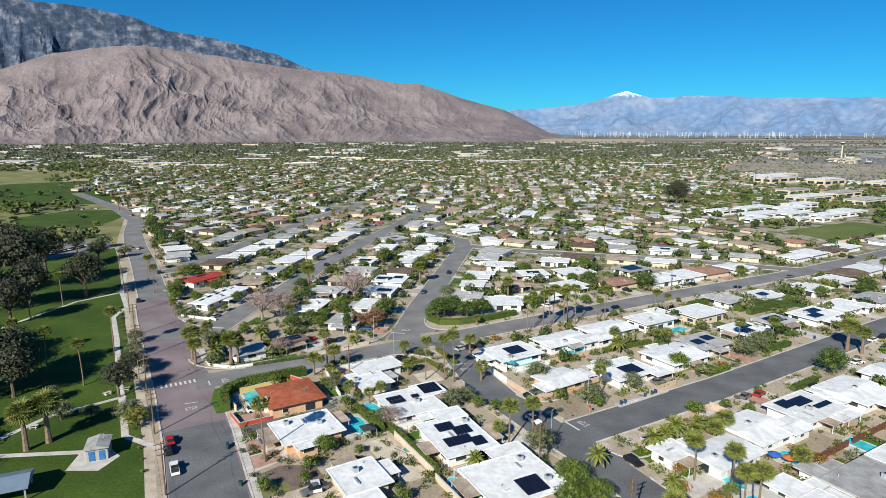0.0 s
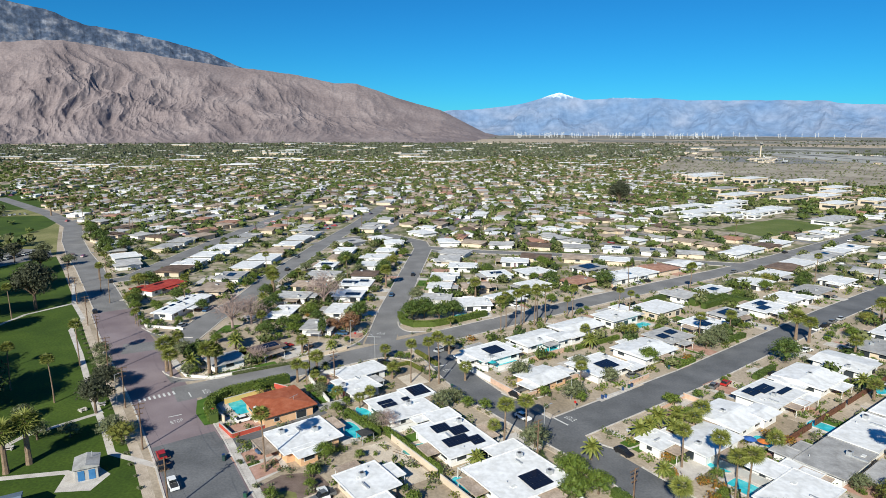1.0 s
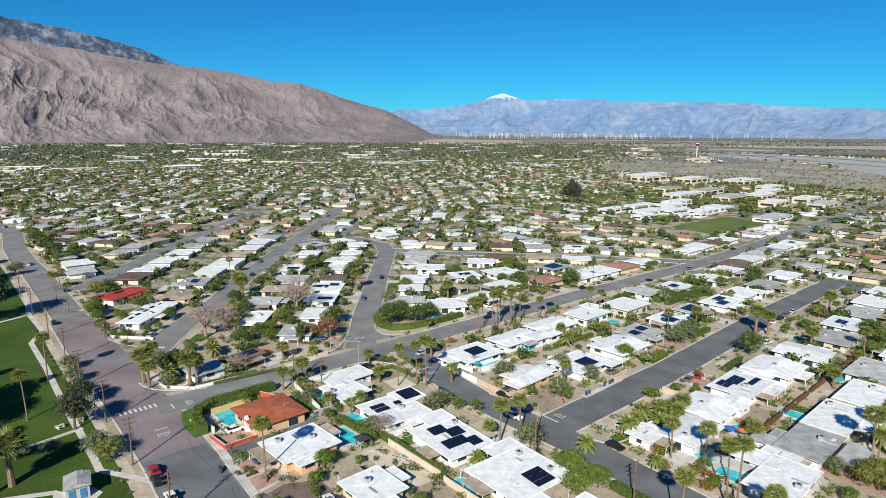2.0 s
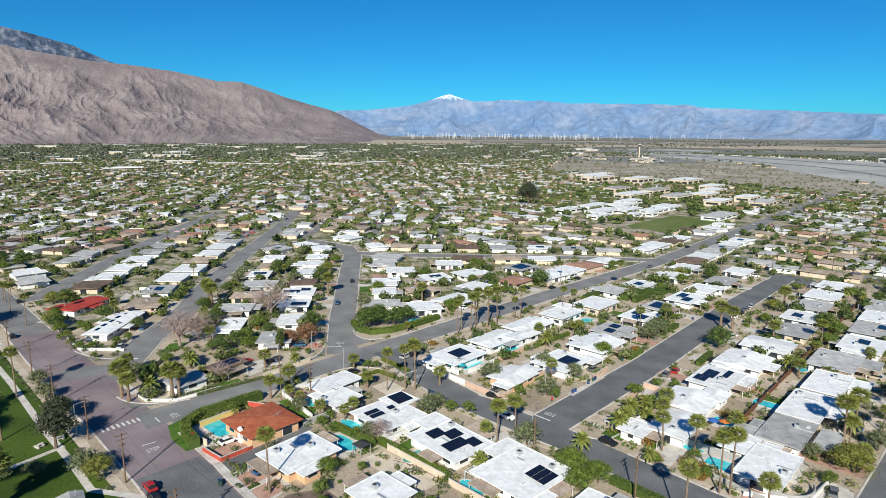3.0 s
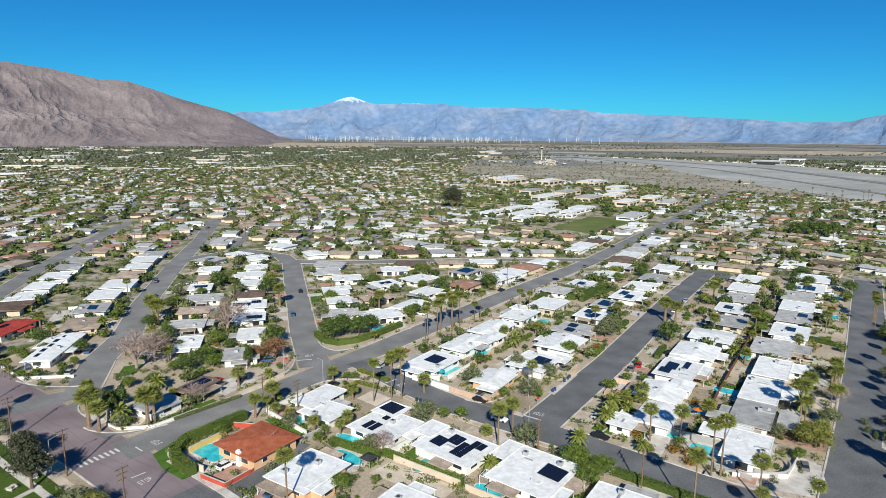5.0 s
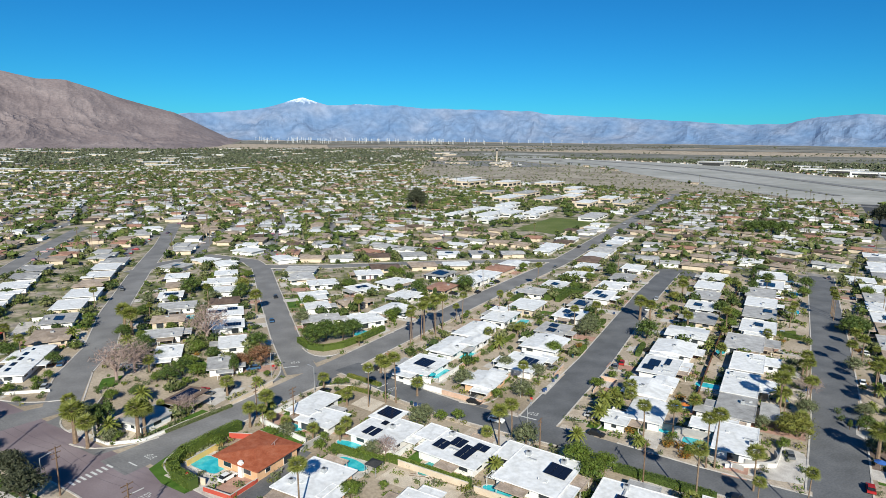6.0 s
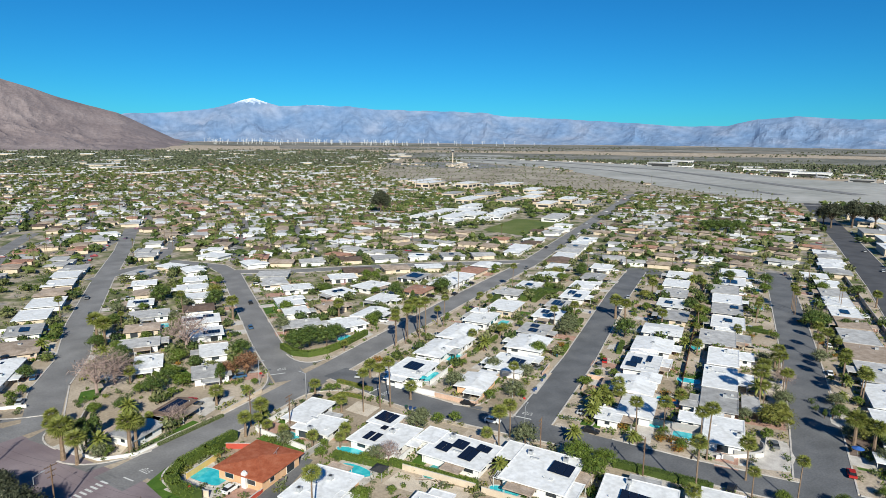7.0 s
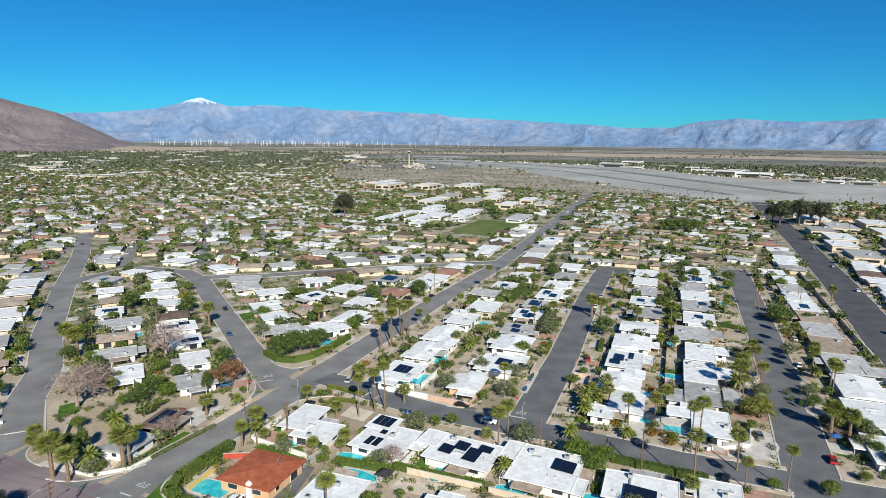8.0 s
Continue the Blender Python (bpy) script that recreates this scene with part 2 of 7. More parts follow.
# ---- mountains ----
def range_mesh(az0, az1, nseg, r0, r1, nr, profile, rough, seed, jag=0.03):
    """A ridge round the valley: profile gives the crest's height over the azimuth (degrees from +y to the right)."""
    vs, fs = [], []
    for i in range(nseg + 1):
        az = az0 + (az1 - az0) * i / nseg
        top = profile(az)
        for j in range(nr + 1):
            s = j / nr
            r = r0 + (r1 - r0) * s
            x, y = -42 + r * math.sin(radians(az)), r * math.cos(radians(az))
            body = top * (0.12 * s + 0.88 * s ** 1.6) if s <= 1 else top
            u = radians(az) * (r0 + r1) / 2
            wu = noise.noise(Vector((u * 0.0014, r * 0.0014, seed + 7))) * 110 + noise.noise(Vector((u * 0.005, r * 0.005, seed + 19))) * 35
            spur = noise.ridged_multi_fractal(Vector(((u + wu) * 0.0021, (r + wu) * 0.0009, seed)), 0.9, 2.1, 6, 1.0, 2.0)
            gully = noise.ridged_multi_fractal(Vector(((u + wu * 0.8) * 0.0085, r * 0.0028, seed + 31)), 0.8, 2.2, 4, 1.0, 2.0)
            fine = noise.fractal(Vector((x * 0.014, y * 0.014, seed)), 0.8, 2.2, 4)
            h = body + ((spur - 1.1) * rough + (gully - 1.0) * rough * 0.07 + fine * 0.007) * top * (s * (1.0 - s) * 3.0 + jag)
            vs.append((x, y, rise(r0) - 6 + max(0.0, h)))
    for i in range(nseg):
        for j in range(nr):
            a = i * (nr + 1) + j
            fs.append((a, a + nr + 1, a + nr + 2, a + 1))
    return Mb().add(vs, fs)


def crest(pairs):
    xs, ys = [p[0] for p in pairs], [p[1] for p in pairs]
    return lambda az: float(np.interp(az, xs, ys))

def snow_above(mat, z0, z1, colour):
    """Snow lies over the height z1, broken up down to z0."""
    nt = mat.node_tree
    b = nt.nodes["Principled BSDF"]
    old = b.inputs["Base Color"].links[0].from_socket
    g = nt.nodes.new("ShaderNodeNewGeometry")
    sep = nt.nodes.new("ShaderNodeSeparateXYZ")
    nt.links.new(g.outputs["Position"], sep.inputs[0])
    n = nt.nodes.new("ShaderNodeTexNoise")
    n.inputs["Scale"].default_value, n.inputs["Detail"].default_value = 0.045, 8
    nt.links.new(g.outputs["Position"], n.inputs["Vector"])
    ad = nt.nodes.new("ShaderNodeMath")
    ad.operation = "MULTIPLY_ADD"
    nt.links.new(n.outputs["Fac"], ad.inputs[0])
    ad.inputs[1].default_value = (z1 - z0) * 2.2
    nt.links.new(sep.outputs["Z"], ad.inputs[2])
    mr = nt.nodes.new("ShaderNodeMapRange")
    mr.inputs["From Min"].default_value, mr.inputs["From Max"].default_value = z1 + (z1 - z0) * 0.6, z1 + (z1 - z0) * 1.5
    nt.links.new(ad.outputs[0], mr.inputs["Value"])
    mix = nt.nodes.new("ShaderNodeMix")
    mix.data_type = "RGBA"
    mix.inputs["B"].default_value = (*colour, 1)
    nt.links.new(mr.outputs[0], mix.inputs["Factor"])
    nt.links.new(old, mix.inputs["A"])
    nt.links.new(mix.outputs["Result"], b.inputs["Base Color"])


def crest_height(pairs, r0, r1):
    el = crest(pairs)
    return lambda az: max(2.0, EYE + 4 + r1 * math.tan(radians(el(az))) - rise(r0) + 6)


FRONT = [(-75, 3.0), (-50, 4.0), (-35, 4.1), (-31, 5.8), (-27, 6.5), (-24.5, 6.6), (-19, 6.1), (-15, 5.5), (-11, 5.1), (-7.3, 4.75), (-5.5, 4.4), (-3.5, 4.0), (-1.5, 4.0), (2.3, 2.8), (6.1, 1.78), (10.2, -0.25), (12, -0.6)]
BACK = [(-80, 8.0), (-50, 10.4), (-38, 10.0), (-34, 9.3), (-30, 9.6), (-28, 9.4), (-25.5, 8.9), (-23, 8.0), (-17.4, 7.1), (-14, 6.3), (-12, 5.5), (-8, 4.5), (-4, 3.2)]
FAR = [(-2, 0.6), (4, 1.2), (6.7, 1.72), (14, 2.4), (15.3, 2.85), (16.0, 3.1), (16.8, 3.3), (17.6, 3.1), (19, 2.7), (22.8, 2.84), (27, 2.55), (31, 2.45), (37, 2.28), (42, 1.95), (47, 1.66), (54, 1.25), (58.3, 1.24), (60.5, 1.75), (63.5, 2.02), (67.6, 1.7), (74, 1.9), (95, 1.6)]
structure("mountain_front", range_mesh(-62, 12, 900, 3000, 4350, 100, crest_height(FRONT, 3000, 4350), 0.17, 3.0, 0.15), ROCK_NEAR, "bare brown rocky mountain above the town", "mountain")
structure("mountain_back", range_mesh(-80, -4, 640, 4360, 5000, 70, crest_height(BACK, 4360, 5000), 0.22, 9.0, 0.13), ROCK_BACK_HAZY, "high granite range tinted by haze and shadow blue, with patches of snow", "mountain")
snow_above(ROCK_FAR_HAZY, 298, 336, (0.6, 0.68, 0.8))
structure("backdrop_range", range_mesh(-2, 95, 560, 4400, 4930, 34, crest_height(FAR, 4400, 4930), 0.26, 5.0, 0.18), ROCK_FAR_HAZY, "far mountain range coloured haze blue, with one snowy summit", "mountain")

# ---- houses ----
GLASS = material("window_glass", [(0.02, 0.025, 0.03), (0.05, 0.06, 0.07)], 1, 2, 0.08, by="object", spec=0.6)
FRAME = material("window_frame_white", [(0.6, 0.6, 0.58), (0.75, 0.75, 0.73)], 2, 2, 0.5)
DOOR = material("painted_door", [(0.35, 0.05, 0.03), (0.05, 0.2, 0.28), (0.5, 0.3, 0.08), (0.08, 0.06, 0.05)], by="object", rough=0.5)
PANEL = material("solar_cells", [(0.006, 0.008, 0.018), (0.012, 0.015, 0.03)], 3, 3, 0.18, spec=0.5)
METAL = material("galvanised_metal", [(0.4, 0.41, 0.42), (0.55, 0.56, 0.57)], 2, 4, 0.45, metal=0.4)
DARK = material("dark_grille", [(0.03, 0.03, 0.03), (0.06, 0.06, 0.06)], 4, 3, 0.6)
WOOD = material("weathered_wood", [(0.09, 0.055, 0.035), (0.16, 0.1, 0.065), (0.22, 0.15, 0.1)], 1.5, 6, 0.85, speck=0.2, speck_scale=8)
HOUSES = []


def window_mesh(w, h):
    fr = Mb().box(0, 0, 0, w, 0.12, h)
    pn = Mb().box(0, -0.045, 0.09, w - 0.18, 0.06, h - 0.18)
    both = Mb().add(fr.v, fr.f)
    k = len(both.f)
    both.add(pn.v, pn.f)
    plain = both.mesh("window", FRAME, GLASS)
    for p in plain.polygons:
        p.material_index = int(p.index >= k)
    return fr.mesh("window_frame", FRAME), pn.mesh("pane", GLASS), plain


WINDOWS = {"small": window_mesh(1.5, 1.1), "wide": window_mesh(2.6, 1.3), "slider": window_mesh(2.8, 2.1)}
PANEL_MESH = Mb().box(0, 0, 0, 1.0, 1.66, 0.05).mesh("solar_panel", PANEL)
DOOR_MESH = Mb().box(0, 0, 0, 1.0, 0.1, 2.1).mesh("door", DOOR)


def ac_meshes():
    body = Mb().box(0, 0, 0, 1.1, 1.1, 0.9).box(0, 0, 0.9, 1.16, 1.16, 0.06)
    fan = Mb().cone((0, 0, 0.96), (0, 0, 1.0), 0.4, 0.36, 10)
    return body.mesh("air_conditioner", METAL), fan.mesh("fan_grille", DARK)


AC = ac_meshes()
VENT = Mb().cone((0, 0, 0), (0, 0, 0.45), 0.09, 0.09, 6).cone((0, 0, 0.45), (0, 0, 0.55), 0.16, 0.08, 6).mesh("vent_pipe", METAL)


def roof_mesh(w, d, style, pitch=0.1):
    """A roof over w by d, base at z = 0: flat with a raised edge, low gable, or hip."""
    mb = Mb()
    if style == "flat":
        e = 0.25
        mb.box(0, 0, 0, w, d, 0.2)
        for x, y, sx, sy in ((0, -d / 2 + e / 2, w, e), (0, d / 2 - e / 2, w, e), (-w / 2 + e / 2, 0, e, d - 2 * e), (w / 2 - e / 2, 0, e, d - 2 * e)):
            mb.box(x, y, 0.2, sx, sy, 0.08)
        return mb
    along = w >= d
    a, b = (w, d) if along else (d, w)
    r = b / 2 * pitch
    inset = b / 2 * 0.9 if style == "hip" else 0.0
    t = 0.2
    pts = [(-a / 2, -b / 2, 0), (a / 2, -b / 2, 0), (a / 2, b / 2, 0), (-a / 2, b / 2, 0), (-a / 2, -b / 2, t), (a / 2, -b / 2, t), (a / 2, b / 2, t), (-a / 2, b / 2, t), (-a / 2 + inset, 0, t + r), (a / 2 - inset, 0, t + r)]
    if not along:
        pts = [(-y, x, z) for x, y, z in pts]
    return mb.add(pts, [(3, 2, 1, 0), (0, 1, 5, 4), (1, 2, 6, 5), (2, 3, 7, 6), (3, 0, 4, 7), (4, 5, 9, 8), (5, 6, 9), (6, 7, 8, 9), (7, 4, 8)])


def solar(house_ob, dx, dy, z, nx, ny, slope=0.0, across=False):
    for i in range(nx):
        for j in range(ny):
            ob = new("solar_panel", PANEL_MESH)
            ob.parent = house_ob
            x, y = (i - (nx - 1) / 2) * 1.06, (j - (ny - 1) / 2) * 1.74
            if across:
                x, y = (i - (nx - 1) / 2) * 1.74, (j - (ny - 1) / 2) * 1.06
            ob.matrix_basis = pose(dx + x, dy + y, z + 0.12 + (y + 2) * math.sin(radians(slope)), slope, 0, 90 if across else 0)


def house(x, y, w, d, a=G30, roof=None, wall=None, style="flat", h=2.5, wings=(), port=None, panels=(), ac=1, label="", detail=2):
    """One single-storey house: w along its own x axis (turned by a degrees), d across; sizes are those of the roof."""
    roof, wall = roof or ROOF_WHITE, wall or WALL_WHITE
    HOUSES.append((x, y, max(w, d) * 0.5))
    e = thing("house", x, y, 0, a, label or "single-storey white stucco house with a flat white roof", "house", "houses of the town")
    ov = 1.9
    close = detail > 1 and math.hypot(x, y) < 215
    w, d = w * 1.02, d * 1.02
    for k, (px, py, pw, pd, up) in enumerate([(0, 0, w, d, 0.0), *wings]):
        hh = h + up + 0.07 * k
        body = Mb().box(px, py, 0, max(2, pw - ov), max(2, pd - ov), hh)
        part("wall", body, wall, e)
        r = part("roof", roof_mesh(pw, pd, style), roof, e)
        r.location = (px, py, hh)
        # openings on the four sides
        bw, bd = max(2, pw - ov), max(2, pd - ov)
        for side, (length, off) in enumerate(((bw, bd / 2), (bd, bw / 2), (bw, bd / 2), (bd, bw / 2))):
            n = max(1, int(length / 4.6)) if detail > 1 else 1
            for i in range(n):
                u = (i + 0.5) / n * length - length / 2
                kind = rnd.choice(("small", "wide", "slider", "wide", "none") if detail > 1 else ("wide", "slider", "none", "none"))
                if kind == "none" or length < 3.4 or math.hypot(x, y) > 340:
                    continue
                fr, pn, plain = WINDOWS[kind]
                m = pose(px, py, 0, 0, 0, 90 * side) @ pose(u, -off - 0.02, 0.05 if kind == "slider" else 0.95)
                o = new("window", fr if close else plain)
                o.parent, o.matrix_basis = e, m
                if close:
                    new("pane", pn).parent = o
        if k == 0 and detail > 1:
            o = new("door", DOOR_MESH)
            o.parent, o.matrix_basis = e, pose(0, 0, 0, 0, 0, 90 * rnd.randrange(4)) @ pose(0.3, -(min(bw, bd) / 2 + 0.01), 0.02)
    top = h + 0.2 if style == "flat" else h + 0.2 + 0.05
    if port:
        px, py, pw, pd = port
        r = part("carport_roof", roof_mesh(pw, pd, "flat"), roof, e)
        r.location = (px, py, h - 0.35)
        for sx in (-1, 1):
            for sy in (-1, 1):
                part("post", Mb().box(px + sx * (pw / 2 - 0.4), py + sy * (pd / 2 - 0.4), 0, 0.14, 0.14, h - 0.35), FRAME, e)
    for sx, sy in rnd.sample(((1, 0), (-1, 0), (0, 1), (0, -1)), 0 if detail < 2 or style == "hip" else 1 if port else 2):
        cw, cd = (3.6, rnd.uniform(5, 8)) if sx else (rnd.uniform(5, 8), 3.6)
        cx, cy = sx * (w / 2 + 1.2) + (0 if sx else rnd.uniform(-2, 2)), sy * (d / 2 + 1.2) + (0 if sy else rnd.uniform(-2, 2))
        part("patio_cover", roof_mesh(cw, cd, "flat"), rnd.choice((roof, ROOF_PALE, ROOF_TAN)), e, "flat patio cover on posts").location = (cx, cy, h - 0.42)
        for k in (-1, 1):
            part("post", Mb().box(cx + (sx * 1.5 if sx else k * (cw / 2 - 0.3)), cy + (sy * 1.5 if sy else k * (cd / 2 - 0.3)), 0, 0.12, 0.12, h - 0.42), FRAME, e)
    for p in panels:
        solar(e, p[0], p[1], top, p[2], p[3], *(p[4:] or (4.0,)))
    def clear_spot(fx, fy):
        for k in range(30):
            u, v = rnd.uniform(-fx, fx) * w, rnd.uniform(-fy, fy) * d
            if all(abs(u - p[0]) > p[2] * 0.53 + 1.2 or abs(v - p[1]) > p[3] * 0.87 + 1.2 for p in panels):
                break
        return u, v

    for i in range(ac):
        o = new("air_conditioner", AC[0])
        o.parent, o.matrix_basis = e, pose(*clear_spot(0.38, 0.36), top)
        q = new("fan_grille", AC[1])
        q.parent = o
    for i in range(1 if detail > 1 else 0):
        o = new("vent_pipe", VENT)
        o.parent, o.matrix_basis = e, pose(*clear_spot(0.4, 0.4), top - 0.05)
    if close and style == "flat" and math.hypot(x, y) < 185:
        o = part("duct", Mb().box(0, 0, 0, rnd.uniform(2, 4), 0.4, 0.38), METAL, e, "metal roof duct")
        o.matrix_basis = pose(*clear_spot(0.3, 0.33), top - 0.02, 0, 0, rnd.choice((0, 90)))
        o = part("skylight", Mb().box(0, 0, 0, 1.2, 0.8, 0.16), FRAME, e, "low white skylight")
        o.matrix_basis = pose(*clear_spot(0.36, 0.36), top - 0.02)
    return e

# ---- houses along the corner street and the court (north side) ----
SOLAR = "single-storey white house with solar panels on its flat white roof"
GREYH = "single-storey house with a weathered pale grey flat roof"
house(21.7, 182.4, 16, 12.5, panels=[(1, 0, 6, 3)], label=SOLAR, wings=[(-9, 1, 6, 7, -0.3)])
house(32.8, 161.6, 12.5, 10.5, 33, wall=WALL_PEACH, style="gable", ac=0, wings=[(8, -1, 5, 6, -0.3)], label="peach stucco house with a wide curved white roof")
house(52.5, 168.3, 16, 13, panels=[(1, -2, 6, 3)], port=(8, -6, 7, 6), label=SOLAR)
house(39.4, 194.2, 18, 11, style="gable", wings=[(7, -5, 9, 7, 0.3)])
house(57.6, 205.9, 19, 11.5, style="gable", wings=[(-9, -6, 8, 7, 0.0)])
house(72.1, 180.4, 17, 14, style="gable")
house(86, 192, 14, 12, roof=ROOF_PALE, panels=[(-3, 0, 4, 2), (3, 1, 4, 2)], label=GREYH)
house(105.8, 204.8, 14, 12, panels=[(-2, -2, 5, 2), (2, 2, 5, 2)], label=SOLAR)
house(97, 224, 17, 13, h=3.2, ac=0, wall=WALL_CREAM)
house(76.1, 215, 16, 11, h=3.2, wings=[(8, 4, 7, 7, 0.3)])
house(121.6, 215, 14, 10, roof=ROOF_PALE, panels=[(0, 0, 8, 3)], label=GREYH)
house(141.1, 223, 18, 12, panels=[(-3, -2, 6, 2), (2, 2, 7, 2)], label=SOLAR)
house(135.2, 250, 15, 12, panels=[(0, 0, 5, 2)], label=SOLAR)
house(183.4, 278, 14, 12)
house(117, 244, 13, 12, roof=ROOF_PALE, label=GREYH)
house(160, 235, 16, 12, wings=[(6, -5, 7, 6, 0)])
house(163, 262, 15, 12)
house(180, 246, 16, 12, roof=ROOF_PALE, label=GREYH)
house(205, 262, 15, 12)
# ---- south side of the court ----
house(49.7, 122.1, 8, 7, ac=0)
house(60.8, 121.3, 15, 10, style="gable")
house(73, 132.4, 14, 13, wings=[(8, -4, 8, 7, 0.0)], style="gable")
house(91.3, 143.5, 17, 12, panels=[(-4, 3, 4, 2), (1, 2, 6, 2), (4, -2, 6, 1)], port=(4, -7.5, 9, 4), label=SOLAR)
house(110.4, 153.5, 16, 14, style="gable", wings=[(-8, 4, 6, 6, -0.3)])
house(129.2, 163, 14, 15, style="gable")
house(151.1, 173.5, 16, 12, roof=ROOF_PALE, wall=WALL_CREAM, label=GREYH)
house(168, 187, 16, 12, panels=[(0, 1, 5, 2)], label=SOLAR)
house(186.5, 198, 17, 12, roof=ROOF_PALE, label=GREYH)
house(205.9, 210.8, 18, 13)
house(226, 223, 17, 13)
# ---- north side of the palm street ----
house(67.9, 98.9, 17, 10, wings=[(4.8, 8.2, 7, 7, -0.2)], port=(10.5, 4, 5, 8))
house(85, 110.8, 17, 10.2, roof=ROOF_PALE, port=(2, -8.5, 12, 5), wings=[(-6, 8, 5, 5, -0.2)], label=GREYH)
house(101.6, 120.8, 20, 10.2, port=(3, -7.5, 9, 5))
house(120.7, 131.4, 19, 10.2, wings=[(4, -7, 9, 6, -0.2)])
house(138.8, 145, 19, 13, roof=ROOF_PALE, label=GREYH, port=(4, -9, 10, 6))
house(161.7, 154.5, 18, 13, panels=[(2, 0, 5, 2)], label=SOLAR)
house(180.9, 166.5, 18, 13, roof=ROOF_PALE, panels=[(4, -3, 5, 2)], label=GREYH)
house(198.1, 177, 18, 13)
house(215.2, 188.5, 19, 13, roof=ROOF_PALE, label=GREYH)
house(236, 197, 19, 13, panels=[(-2, 0, 9, 3), (5, 2, 3, 3)], label=SOLAR)
house(258, 209, 19, 14)
# ---- south side of the palm street ----
house(110.5, 73.4, 20, 12, wings=[(-10, -3, 8, 6, -0.2)])
house(130.3, 82.5, 20, 13, style="gable")
house(151.1, 93.1, 21, 14, wings=[(-6, -7, 9, 7, 0)], roof=ROOF_PALE, label=GREYH)
house(169.6, 104.2, 20, 14, roof=ROOF_TAN, wall=WALL_PEACH, label="peach stucco house with a tan gravel roof")
house(187.7, 115.2, 20, 13, roof=ROOF_PALE, label=GREYH)
house(206, 125, 18, 12, roof=ROOF_TAN, wall=WALL_CREAM, label="cream stucco house with a tan gravel roof")
house(221.7, 134.5, 18, 12, panels=[(0, 0, 7, 2)], label=SOLAR)
house(239, 145, 18, 12)
house(257, 155, 18, 12, roof=ROOF_PALE, label=GREYH)
house(276, 166, 18, 12)
house(90, 62, 17, 12)
# ---- near block between the park road and the corner street ----
house(14.2, 111.2, 17, 15.5, 27, wings=[(4.5, 9.5, 9, 5.5, -0.2), (-5, -8.5, 7, 4, -0.4)], panels=[(1.5, -4, 5, 3)], ac=2, label=SOLAR)
house(23.8, 91.7, 12, 16, panels=[(-3, 0, 6, 4)], label=SOLAR)
house(37, 80, 9, 9)
house(3.0, 128.8, 13, 17, 26, panels=[(-1, 4, 4, 2), (2, 1, 4, 2), (-1, -3, 6, 2), (3, -5, 3, 2)], wings=[(3, 10, 8, 6, 0)], label=SOLAR)
house(-8.6, 146.2, 14, 14.5, 28, wings=[(7.5, 4.5, 8, 8, -0.03)], panels=[(8, 4.6, 5, 3), (-3, 3, 4, 1), (-3, 0.8, 4, 1), (2.4, 1.8, 2, 1)], label=SOLAR)
house(-20.6, 160.9, 10, 11.5, 33, ac=1, wings=[(5.6, 7.3, 15, 8.5, 0.15)])
house(-40.2, 150.5, 14.5, 14.5, roof=ROOF_RED, wall=WALL_PEACH, style="hip", h=2.9, ac=0, label="yellow-peach stucco house with a terracotta tile roof")
TERRACOTTA = next(o for o in scene.objects if o.name.startswith("house") and abs(o.location.x + 40.2) < 0.01)
part("chimney", Mb().box(-6.8, -1.6, 0, 0.8, 1.2, 3.7).box(-6.8, -1.6, 3.7, 0.6, 0.7, 0.35), WALL_WHITE, TERRACOTTA, "white plastered chimney")
part("antenna", Mb().cone((3, -2.5, 3.0), (3, -2.5, 4.6), 0.04, 0.04, 5).box(3, -2.5, 4.5, 3.2, 0.08, 0.08, 20), METAL, TERRACOTTA)
house(-32.0, 132.6, 14.5, 12.5, 32, wall=WALL_PEACH, wings=[(-2.5, -7, 6, 5, -0.1)], ac=2)
house(-16.8, 112, 10, 11, wings=[(-2, -7.5, 7, 5, -0.2)], wall=WALL_CREAM)
house(-4, 95, 12, 10)
house(8, 82, 12, 12)
house(-24, 90, 12, 11)
# ---- between the west street and the north street ----
house(-62.0, 184.2, 10.5, 9.5, 36, roof=ROOF_PALE, style="gable", label=GREYH, ac=0)
house(-51.2, 193.2, 11.5, 7, 40, roof=ROOF_BROWN, style="gable", panels=[(0, 0, 8, 2)], ac=0, label="small grey house with a brown shingle roof")
WG = -11
house(-51.2, 235.4, 9, 13, WG)
house(-50.8, 258.4, 14, 11, WG, roof=ROOF_PALE, label=GREYH)
house(-46.9, 278.1, 13, 11, WG, roof=ROOF_TAN, style="hip", wall=WALL_CREAM, label="cream house with a tan hipped roof")
house(-41.3, 297.5, 16, 12, WG, roof=ROOF_PALE, label=GREYH)
house(-41.5, 319.1, 11, 12, WG, panels=[(0, 0, 6, 2)], label=SOLAR)
house(-35.8, 338.9, 12, 12, WG, roof=ROOF_TAN, wall=WALL_CREAM, style="hip", label="cream house with a tan hipped roof")
house(-34, 360, 12, 12, WG)
house(-35.5, 215.6, 12, 12, WG, roof=ROOF_PALE, label=GREYH)
house(-29.5, 235.8, 10, 14, WG)
house(-27, 259, 13, 12, WG, panels=[(2, -2, 6, 2)], label=SOLAR)
house(-24.5, 277.6, 15, 13, WG, panels=[(-3, 0, 7, 2), (3, 3, 4, 2)], label=SOLAR)
house(-21.1, 296.5, 13, 12, WG, roof=ROOF_BROWN, style="hip", label="white house with a brown hipped roof")
house(-16.7, 318, 15, 12, WG)
house(-14.8, 337.8, 15, 12, WG)
house(-9.6, 355.8, 12, 12, WG)
